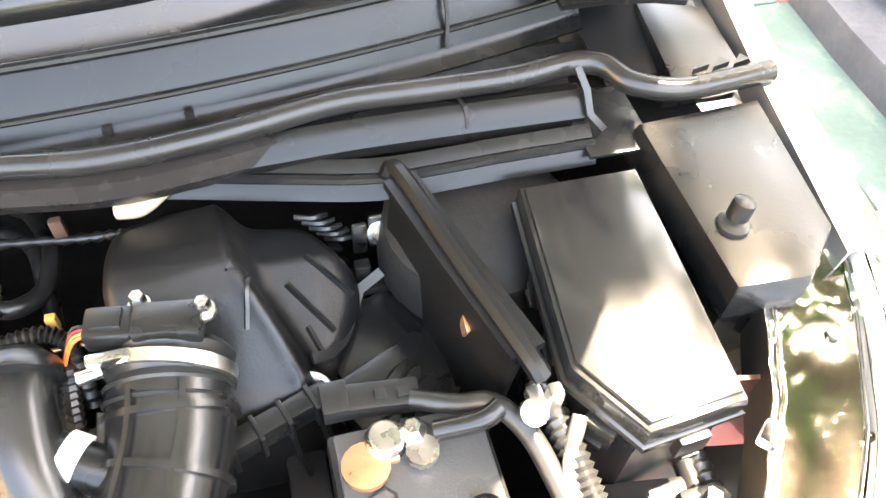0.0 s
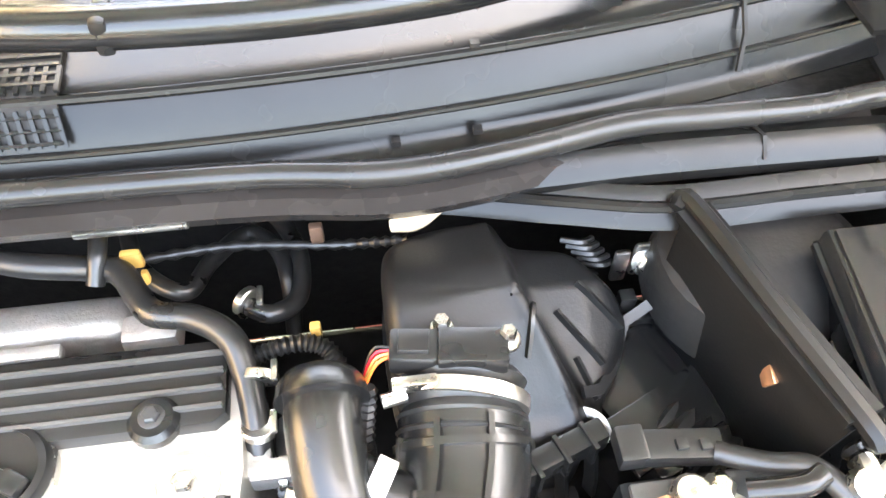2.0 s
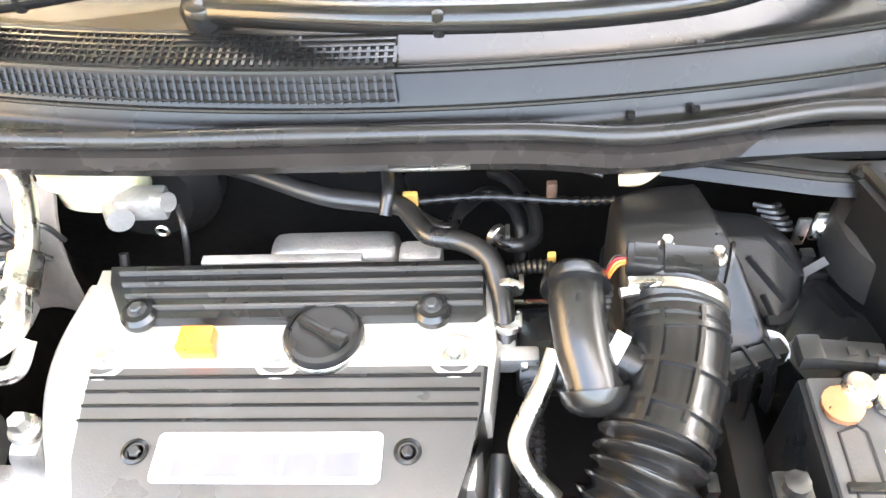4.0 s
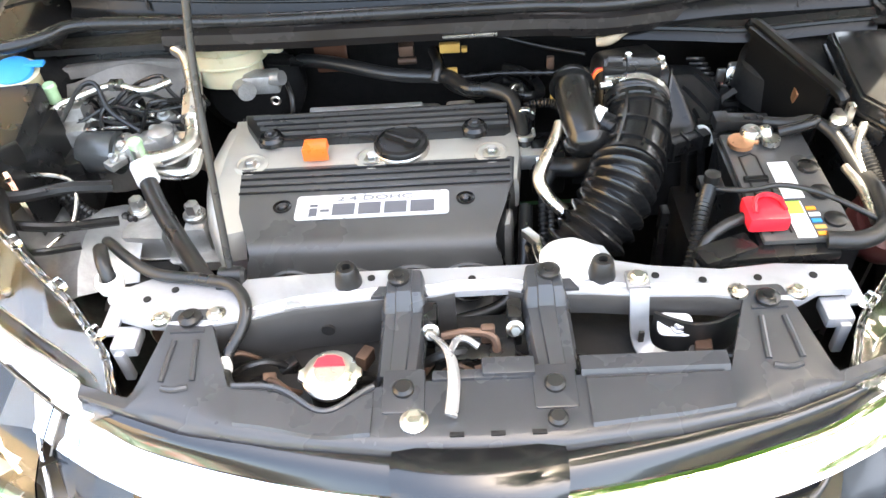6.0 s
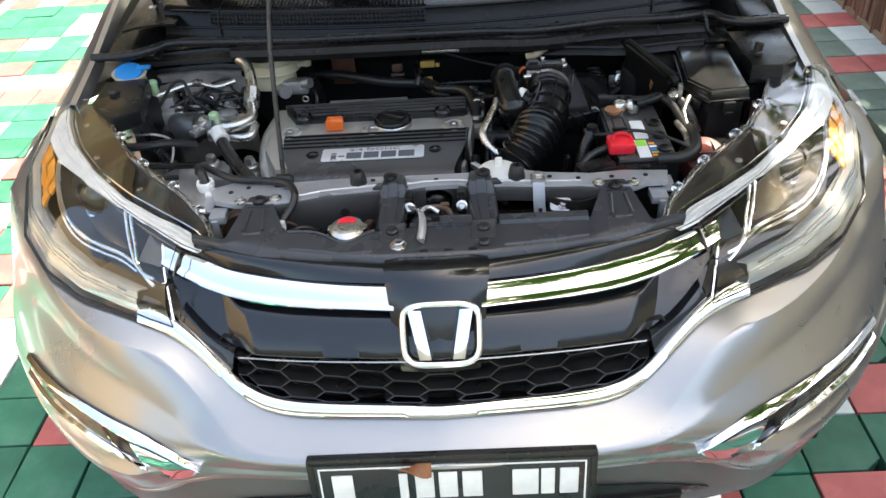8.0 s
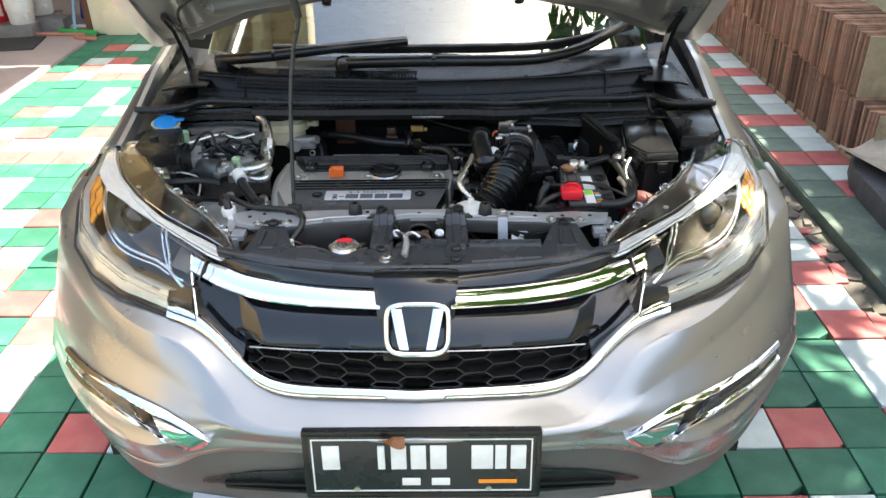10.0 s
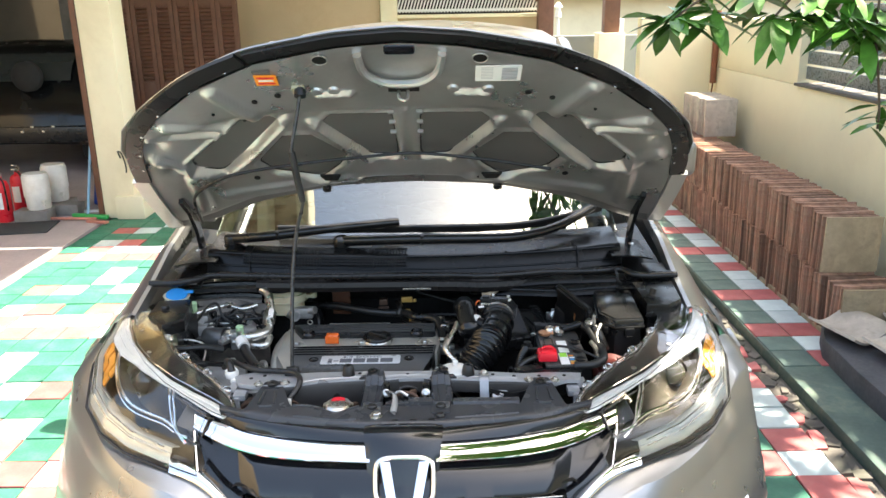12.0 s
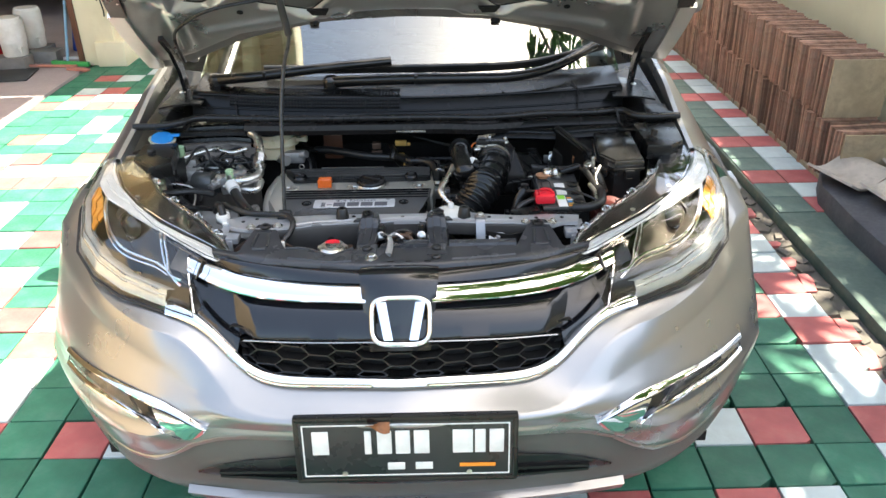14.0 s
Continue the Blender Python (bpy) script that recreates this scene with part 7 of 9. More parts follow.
EMB = pose(0.004, -0.032, 0.757, 90 - tilt, 0, 0)
def on_emblem(bm):
    return moved(bm, EMB)
rim = [(0.060 * math.copysign(abs(math.cos(a)) ** 0.45, math.cos(a)) * (1 + 0.04 * math.sin(a)), 0.048 * math.copysign(abs(math.sin(a)) ** 0.45, math.sin(a))) for a in np.linspace(0, math.tau, 48, endpoint=False)]
part("emblem_ring", on_emblem(pipe([(x, y, 0.006) for x, y in rim + rim[:1]], 0.0055, smooth=False, segs=10)), CHROME, grille, "chrome rounded square emblem ring")
for s in (-1, 1):
    part("emblem_bar", on_emblem(prism([(s * 0.052, 0.040), (s * 0.030, 0.040), (s * 0.016, -0.040), (s * 0.036, -0.040)], 0.009, pose(0, 0, 0.002), bevel=0.003)), CHROME, grille, "plain chrome bar of the emblem")

PL = pose(0.010, -0.148, 0.521, 90 - 6, 0, 0) @ Matrix.Diagonal((1, 0.87, 1, 1))
plate = part("number_plate", moved(prism([(-0.222, -0.082), (0.222, -0.082), (0.222, 0.082), (-0.222, 0.082)], 0.008, bevel=0.003), PL), PLATE_BLACK, car, "black number plate with pale plain bars in a black holder")
part("plate_holder", moved(join(*[box(w, h, 0.016, (x, y, 0.002), 0.004) for x, y, w, h in ((0, 0.086, 0.462, 0.016), (0, -0.086, 0.462, 0.014), (-0.226, 0, 0.012, 0.18), (0.226, 0, 0.012, 0.18))]), PL), PLASTIC, plate)
part("plate_border", moved(join(*[box(w, h, 0.002, (x, y, 0.0088), 0.0005) for x, y, w, h in ((0, 0.070, 0.428, 0.003), (0, -0.072, 0.428, 0.003), (-0.213, 0, 0.003, 0.142), (0.213, 0, 0.003, 0.142))]), PL), PLATE_WHITE, plate)
for x, w in ((-0.190, 0.034), (-0.082, 0.014), (-0.056, 0.030), (-0.018, 0.030), (0.020, 0.032), (0.100, 0.042), (0.146, 0.022), (0.176, 0.030)):
    part("bar", moved(box(w, 0.064, 0.002, (x + w / 2 - 0.004, 0.022, 0.0095), 0.002), PL), PLATE_WHITE, plate)
for x, w in ((-0.040, 0.036), (0.018, 0.036), (0.110, 0.075)):
    part("bar", moved(box(w, 0.020 if w < 0.05 else 0.010, 0.002, (x + w / 2, -0.046, 0.0095), 0.001), PL), PLATE_WHITE if w < 0.05 else LABEL_ORANGE, plate)
for x in (-0.13, 0.13):
    part("screw", moved(turned([(0.006, 0), (0.006, 0.003)], (x, -0.066, 0.008), segs=12), PL), STEEL, plate)
leaf_bm = sheet([[Vector((-0.05 + 0.02 * u, -0.155 + 0.012 * v, 0.585 + 0.012 * math.sin(u * 1.7) * v)) for u in np.linspace(-1, 1.4, 8)] for v in (-1, 0, 1)], 0.0015)
single("dry_leaf", leaf_bm, DEAD_LEAF, "curled dry brown leaf lying on the number plate holder", "leaf")

# ---- headlamps and fog lamps ----
LAMP_F = (0, 0.12, 0.16, 0.35, 0.5, 0.65, 0.8, 0.9, 1.0)
LAMP_BACK = ((0.378, 0.128, 0.826), (0.402, 0.185, 0.831), (0.410, 0.200, 0.833), (0.470, 0.270, 0.847), (0.530, 0.320, 0.860), (0.590, 0.375, 0.873), (0.645, 0.460, 0.882), (0.680, 0.540, 0.888), (0.715, 0.600, 0.893))
LAMP_GUIDE = ((0.398, 0.118, 0.826), (0.430, 0.132, 0.832), (0.440, 0.138, 0.834), (0.505, 0.182, 0.847), (0.575, 0.238, 0.858), (0.650, 0.325, 0.869), (0.720, 0.430, 0.880), (0.757, 0.510, 0.888), (0.780, 0.585, 0.893))
LAMP_LOW = ((0.392, 0.100, 0.800), (0.462, 0.113, 0.803), (0.450, 0.044, 0.716), (0.543, 0.082, 0.722), (0.636, 0.122, 0.736), (0.710, 0.176, 0.752), (0.770, 0.250, 0.782), (0.802, 0.375, 0.828), (0.803, 0.560, 0.885))


LAMP_SHELF_EDGE = ((0.0, -0.80), (0.17, -0.72), (0.35, -0.52), (0.48, -0.44), (0.62, -0.32), (0.77, -0.20), (0.88, -0.16), (1.0, -0.14))
GUIDE_TOP = ((0.0, -0.60), (0.17, -0.50), (0.35, -0.30), (0.48, -0.23), (0.62, -0.17), (0.77, -0.07), (0.88, -0.06), (1.0, -0.05))
GUIDE_LOW = ((0.0, 0.03), (0.25, 0.03), (0.45, 0.01), (0.55, 0.05), (0.68, 0.10), (0.79, 0.18), (0.88, 0.28), (1.0, 0.42))


def along(table, f):
    return Vector([float(np.interp(f, LAMP_F, [p[k] for p in table])) for k in range(3)])


def headlamp(s):
    def at(f, g, out=0.0):
        """f along the lamp; g: -1 its back edge, 0 the light guide's top, 1 the lower edge; out: in front of the skin."""
        a, b, c = along(LAMP_BACK, f), along(LAMP_GUIDE, f), along(LAMP_LOW, f)
        t = (along(LAMP_GUIDE, min(1, f + 0.02)) - along(LAMP_GUIDE, max(0, f - 0.02))).normalized()
        if g <= 0:
            p, n = b.lerp(a, -g), (a - b).cross(t)
        else:
            p, n = b.lerp(c, g), (b - c).cross(t)
            p = p + Vector((0.4, -1, 0.35)).normalized() * (0.028 * math.sin(math.pi * min(1, g)) * min(1, (c - b).length / 0.14))
        n.normalize()
        if n.z - n.y < 0:
            n = -n
        p = p + n * out
        return Vector((s * p.x, p.y, p.z))
    def patch(f0, f1, g0, g1, out, nf=34, ng=7, thick=0.003):
        run = STEPS if f0 == 0 else np.linspace(f0, f1, nf)
        return sheet([[at(f, g, out) for f in run] for g in np.linspace(g0, g1, ng)], thick)
    STEPS = list(np.linspace(0, 0.12, 6)) + list(np.linspace(0.16, 1, 44))
    lamp = part("headlamp", sheet([[at(f, g, -0.020 - 0.065 * math.sin(math.pi * min(1, max(0, g / 0.8))) * min(1, f / 0.25)) for f in STEPS[6:]] for g in np.linspace(0, 1, 13)], 0.003), LAMP_INNER, car, "clear headlamp with a bright light guide")
    shelf_rows = [[at(f, -1 + (lerp(LAMP_SHELF_EDGE, f) + 1) * k, -0.010 - 0.003 * k) for f in STEPS] for k in (0, 0.25, 0.5, 0.75, 0.97)]
    shelf_rows += [[at(f, lerp(LAMP_SHELF_EDGE, f) + dg, o) for f in STEPS] for dg, o in ((0.0, -0.015), (0.02, -0.026))]
    shelf_rows += [[at(f, 0.04, -0.030) for f in STEPS]]
    part("housing_top", sheet(shelf_rows, 0.003), LAMP_SHELF, lamp, "dark glossy inner bezel")
    part("shelf_line", pipe([at(f, lerp(LAMP_SHELF_EDGE, f), -0.012) for f in np.linspace(0.13, 0.97, 50)], 0.0013, smooth=False, segs=6), CHROME, lamp)
    part("housing_wall", sheet([[at(f, -1, o) for f in np.linspace(0, 1, 40)] for o in (-0.006, -0.06)], 0.003), LAMP_INNER, lamp)
    lens = part("lens", join(sheet([[at(f, g, 0.003) for f in STEPS] for g in (-1.0, -0.7, -0.35, -0.08, 0.0)], 0.0025), sheet([[at(f, g, 0.003) for f in STEPS[6:]] for g in (0.004, 0.05, 0.15, 0.3, 0.45, 0.6, 0.75, 0.9, 1.0)], 0.0025)), LENS, lamp, "clear plastic lens")
    lens.visible_shadow = False
    def guide(u, v, out):
        """u along the light guide, v across it from its top edge; its inner end is cut aslant."""
        f0 = 0.17 - 0.145 * v
        f = f0 + (0.985 - f0) * u
        return at(f, lerp(GUIDE_TOP, f) * (1 - v) + lerp(GUIDE_LOW, f) * v, out)
    part("light_guide", sheet([[guide(u, v, o) for u in np.linspace(0.0, 1, 70)] for v, o in ((-0.02, -0.026), (0.0, -0.006), (0.06, -0.003), (0.30, -0.002), (0.34, -0.005), (0.60, -0.004), (0.64, -0.007), (0.94, -0.006), (1.0, -0.010), (1.02, -0.028))], 0.003), DRL, lamp, "frosted light guide strip")
    part("guide_line", pipe([guide(u, -0.10, -0.010) for u in np.linspace(0.0, 0.98, 50)], 0.0016, smooth=False, segs=6), CHROME, lamp)
    for k, (g0, o) in enumerate(((0.0, -0.012), (0.055, -0.016))):
        c_pts = [at(f, g + g0, o) for f, g in ((0.86, 0.16), (0.80, 0.24), (0.76, 0.30), (0.70, 0.37), (0.63, 0.40), (0.56, 0.41), (0.48, 0.37), (0.40, 0.35), (0.33, 0.38))]
        part("bezel_line", pipe(c_pts, 0.0036 - 0.0008 * k, 60, 8), CHROME, lamp)
    bowl = [[at(f + df, g + dg, o) for f, g in ((0.80, 0.24), (0.76, 0.30), (0.70, 0.37), (0.63, 0.40), (0.56, 0.41), (0.48, 0.37), (0.40, 0.35))] for df, dg, o in ((0.0, 0.0, -0.016), (-0.006, -0.02, -0.034), (-0.012, -0.04, -0.055))]
    part("projector_bowl", sheet(bowl, 0.002), LAMP_INNER, lamp)
    for off, o in ((0.0, -0.012), (0.020, -0.014)):
        part("divider_bezel", pipe([at(0.465 - off, 0.03, o), at(0.435 - off, 0.11, o), at(0.395 - off, 0.22, o), at(0.35 - off, 0.35 + off, o), at(0.30 - off, 0.42 + off * 2, o), at(0.24, 0.43 + off * 4, o)], 0.0032, 40, 8), CHROME, lamp)
    part("divider_wall", sheet([[at(f, g, o) for f, g in ((0.455, 0.04), (0.425, 0.11), (0.385, 0.22), (0.34, 0.35), (0.29, 0.42), (0.21, 0.45))] for o in (-0.014, -0.035, -0.055)], 0.002), LAMP_INNER, lamp)
    part("inner_cup", sheet([[at(f, g, -0.020 - 0.026 * math.sin(math.pi * (f - 0.18) / 0.17)) for f in np.linspace(0.18, 0.35, 10)] for g in (0.08, 0.16, 0.24, 0.34)], 0.002), LAMP_INNER, lamp)
    # Lower lens edge, its sky reflection painted as a pale band.
    part("lower_trim", sheet([[at(f, g + 0.05 * max(0, f - 0.6), o) for f in np.linspace(0.30, 0.99, 44)] for g, o in ((0.575, -0.030), (0.60, -0.010), (0.63, -0.004), (0.70, -0.005), (0.715, -0.002), (0.80, 0.0), (0.88, -0.003))], 0.003), LOWER_TRIM, lamp, "lower lens edge with its pale sky reflection painted in")
    for g in (0.655, 0.74):
        part("trim_line", pipe([at(f, g + 0.05 * max(0, f - 0.6), -0.001) for f in np.linspace(0.34, 0.97, 44)], 0.0014, smooth=False, segs=6), LAMP_CHROME, lamp)
    part("lower_line", pipe([at(f, 0.985, 0.004) for f in np.linspace(0.24, 0.99, 44)], 0.0035, smooth=False, segs=8), SEAL, lamp)
    c = Vector((s * 0.660, 0.326, 0.812))
    turn = (s * 0.30, -1, 0.22)
    part("projector", turned([(0.034, -0.03), (0.033, -0.004), (0.030, 0.002), (0.024, 0.010), (0.014, 0.015), (0.004, 0.017)], c, turn, 32), PROJECTOR, lamp, "dark projector lens")
    part("projector_ring", turned([(0.043, -0.030), (0.043, -0.002), (0.040, 0.003), (0.036, 0.0), (0.035, -0.01)], c, turn, 32), CHROME, lamp)
    part("projector_shroud", turned([(0.060, -0.012), (0.056, -0.018), (0.048, -0.026), (0.043, -0.030)], c, turn, 32), LAMP_INNER, lamp)
    for k in range(5):
        for i, (g0, g1) in enumerate(((0.31, 0.44), (0.45, 0.57))):
            f0 = 0.785 + 0.028 * k
            part("amber_segment", patch(f0, f0 + 0.026, g0, g1, -0.018 + 0.003 * ((k + i) % 2), 4, 3, 0.005), AMBER, lamp, "amber side reflector")
    # Added satin patch imitates the pale look of clear lens edges here.
    part("outer_reflector", patch(0.70, 0.985, 0.585, 0.66, -0.016, 16, 4, 0.003), LAMP_CHROME, lamp)
    for f, g in ((0.72, -0.35), (0.50, -0.62), (0.88, -0.4)):
        p = at(f, g, -0.011)
        part("shelf_screw", turned([(0.006, 0), (0.006, 0.003), (0.003, 0.0035)], p, segs=14), STEEL, lamp)
    back = [at(f, -1, 0.002) for f in np.linspace(0.02, 0.98, 60)]
    part("lens_flange", pipe([p + Vector((0, 0.004, 0.002 * math.sin(i * 2.1))) for i, p in enumerate(back)], 0.0045, smooth=False, segs=8), LENS, lamp, "ragged clear lens flange")
    for f in (0.22, 0.40, 0.58, 0.76):
        p = at(f, -1.0, 0.003)
        part("lens_clip", box(0.020, 0.014, 0.012, tuple(p + Vector((-s * 0.004, 0.006, 0))), 0.003, turn=(0, 0, s * 40)), LENS, lamp)


for s in (-1, 1):
    headlamp(s)
    fo = spline([(0.411, 0, 0.548), (0.44, 0, 0.561), (0.50, 0, 0.583), (0.566, 0, 0.593), (0.642, 0, 0.597), (0.729, 0, 0.593), (0.795, 0, 0.588)], 40)
    fl = spline([(0.412, 0, 0.542), (0.441, 0, 0.516), (0.474, 0, 0.508), (0.510, 0, 0.530), (0.545, 0, 0.552), (0.637, 0, 0.567), (0.729, 0, 0.563), (0.795, 0, 0.560)], 40)
    def fog_at(f, g, o):
        i = f * 39
        k = min(int(i), 38)
        p = fo[k].lerp(fo[k + 1], i - k).lerp(fl[k].lerp(fl[k + 1], i - k), g)
        return face(s * p.x, p.z, o)
    def fog_sheet(f0, f1, table, n=26, thick=0.002):
        return sheet([[fog_at(f, g, o) for f in np.linspace(f0, f1, n)] for g, o in table], thick)
    fog = part("fog_recess", fog_sheet(0.30, 1.0, ((0, 0.024), (0.08, 0.012), (0.5, 0.010), (0.92, 0.016), (1, 0.026))), FOG_DARK, bumper, "black fog lamp recess with chrome trim")
    part("chrome_trim", fog_sheet(0, 1, ((-0.09, 0.022), (-0.05, 0.030), (0.02, 0.0315), (0.07, 0.029), (0.09, 0.014)), 44), CHROME, fog)
    part("chrome_wedge", fog_sheet(0.01, 0.42, ((0.10, 0.030), (0.20, 0.0295), (0.6, 0.0265), (0.96, 0.0235), (1.0, 0.016)), 24), CHROME, fog)
    part("chrome_blade", fog_sheet(0.42, 1.0, ((0.86, 0.018), (0.90, 0.030), (1.0, 0.031), (1.06, 0.026), (1.08, 0.016)), 26), CHROME, fog)
    part("fog_shade", fog_sheet(0.40, 0.56, ((0.12, 0.020), (0.5, 0.022), (0.88, 0.022)), 10), GLOSS_BLACK, fog)
    part("fog_lamp", fog_sheet(0.58, 0.98, ((0.14, 0.018), (0.3, 0.022), (0.6, 0.024), (0.82, 0.022)), 20), LENS, fog)
    part("fog_reflector", fog_sheet(0.60, 0.96, ((0.16, 0.013), (0.5, 0.011), (0.80, 0.016)), 20), LAMP_CHROME, fog)


# ---- underside of the bonnet ----
POCKETS = [[(0.602, 0.385), (0.605, 0.337), (0.535, 0.308), (0.42, 0.418), (0.325, 0.552), (0.350, 0.588), (0.417, 0.576)], [(0.428, 0.340), (0.395, 0.275), (0.262, 0.212), (0.205, 0.278), (0.175, 0.345), (0.262, 0.472), (0.330, 0.476)], [(0.232, 0.515), (0.190, 0.572), (0.036, 0.566), (0.030, 0.328), (0.112, 0.338)]]


def inside(p, poly):
    """Signed distance to a convex outline, positive inside."""
    best = 1e9
    area = sum(a[0] * b[1] - b[0] * a[1] for a, b in zip(poly, poly[1:] + poly[:1]))
    for a, b in zip(poly, poly[1:] + poly[:1]):
        dx, dy = b[0] - a[0], b[1] - a[1]
        d = (dx * (p[1] - a[1]) - dy * (p[0] - a[0])) / math.hypot(dx, dy)
        best = min(best, d if area > 0 else -d)
    return best


def near(p, a, b):
    ax, ay = b[0] - a[0], b[1] - a[1]
    t = max(0, min(1, ((p[0] - a[0]) * ax + (p[1] - a[1]) * ay) / (ax * ax + ay * ay)))
    return math.hypot(p[0] - a[0] - ax * t, p[1] - a[1] - ay * t)


RIBS = [((0.300, 0.575), (0.500, 0.318), 0.016), ((0.245, 0.545), (0.115, 0.322), 0.014), ((0.0, 0.33), (0.0, 0.60), 0.016), ((0.56, 0.27), (0.68, 0.42), 0.022), ((0.38, 0.60), (0.45, 0.73), 0.018), ((0.47, 0.55), (0.60, 0.60), 0.015), ((0.50, 0.52), (0.66, 0.54), 0.012), ((0.18, 0.20), (0.55, 0.16), 0.03), ((0.62, 0.30), (0.64, 0.10), 0.02), ((0.13, 0.69), (0.20, 0.69), 0.012)]


def relief(x, s):
    """How deep the inner panel lies at that place (metres above the bonnet's lower plane)."""
    a = abs(x)
    n = -0.004 + 0.014 / (1 + math.exp((s - 0.605 + 0.25 * max(0, a - 0.42)) / 0.006))
    for poly in POCKETS:
        d = inside((a, s), poly)
        n += 0.020 * min(1, max(0, (d + 0.006) / 0.011)) ** 1.3
        n -= 0.006 * math.exp(-((d + 0.014) / 0.006) ** 2)
    for p, q, w in RIBS:
        n -= 0.013 * math.exp(-(near((a, s), p, q) / w) ** 4)
    n += 0.012 * math.exp(-((a / 0.085) ** 4)) * math.exp(-(((s - 0.80) / 0.055) ** 4))
    n += 0.010 * math.exp(-(((a - 0.66) / 0.022) ** 2 + ((s - 0.50) / 0.03) ** 2)) + 0.010 * math.exp(-(((a - 0.66) / 0.018) ** 2 + ((s - 0.36) / 0.025) ** 2))
    n += 0.018 * max(0, 1 - (s - lerp(REAR, a)) / 0.05)
    return n


liner_bm = bmesh.new()
NU, NV = 220, 110
grid = []
for j in range(NV):
    f = j / (NV - 1)
    row = []
    for i in range(NU):
        x = (-1 + 2 * i / (NU - 1)) * 0.750
        a, b = lerp(REAR, abs(x)) + 0.012, outline_front(x / 0.750 * 0.770) - 0.040
        s = a + (b - a) * f
        row.append(liner_bm.verts.new(bonnet(x, s, relief(x, s))))
    grid.append(row)
for r0, r1 in zip(grid, grid[1:]):
    for i in range(NU - 1):
        liner_bm.faces.new((r0[i], r0[i + 1], r1[i + 1], r1[i]))
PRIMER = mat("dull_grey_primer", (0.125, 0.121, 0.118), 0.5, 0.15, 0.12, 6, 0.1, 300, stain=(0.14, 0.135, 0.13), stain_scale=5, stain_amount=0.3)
part("inner_panel", liner_bm, SILVER_RAW, bonnet_part, "pressed grey-silver inner panel with deep pockets")
def on_bonnet(bm, x, s, n=-0.007):
    m = Matrix(((1, 0, 0), (0, H_S.y, -H_N.y), (0, H_S.z, -H_N.z))).to_4x4()
    return moved(bm, Matrix.Translation(bonnet(x, s, n)) @ m)


def pocket_ring(poly, side, k, n):
    """The rounded outline of a pocket, shrunk to the share k."""
    cx, cs = [sum(v) / len(poly) for v in zip(*poly)]
    pts = []
    for a, b in zip(poly, poly[1:] + poly[:1]):
        for f in (0.12, 0.5, 0.88):
            pts.append(Vector((a[0] + (b[0] - a[0]) * f, a[1] + (b[1] - a[1]) * f, 0)))
    ring = spline(pts + pts[:1], 60)
    return [bonnet(side * (cx + (p.x - cx) * k), cs + (p.y - cs) * k, n) for p in ring]


def pocket_plate(poly, side):
    """The dull recessed floor of a pocket, with rounded corners."""
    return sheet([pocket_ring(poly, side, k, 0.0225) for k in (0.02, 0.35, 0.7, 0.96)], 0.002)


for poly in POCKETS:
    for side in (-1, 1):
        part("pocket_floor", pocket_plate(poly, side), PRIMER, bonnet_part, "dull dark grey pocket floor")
        # Thin dark bead drawn along each pocket's edge.
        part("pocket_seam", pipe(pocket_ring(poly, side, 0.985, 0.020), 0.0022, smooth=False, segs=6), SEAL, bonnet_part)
part("front_weatherstrip", strip([bonnet(x, outline_front(x) - 0.024, 0.006) for x in np.linspace(-0.345, 0.345, 40)], H_N, 0.034, 0.010), PLASTIC, bonnet_part, "black weatherstrip along the lip")
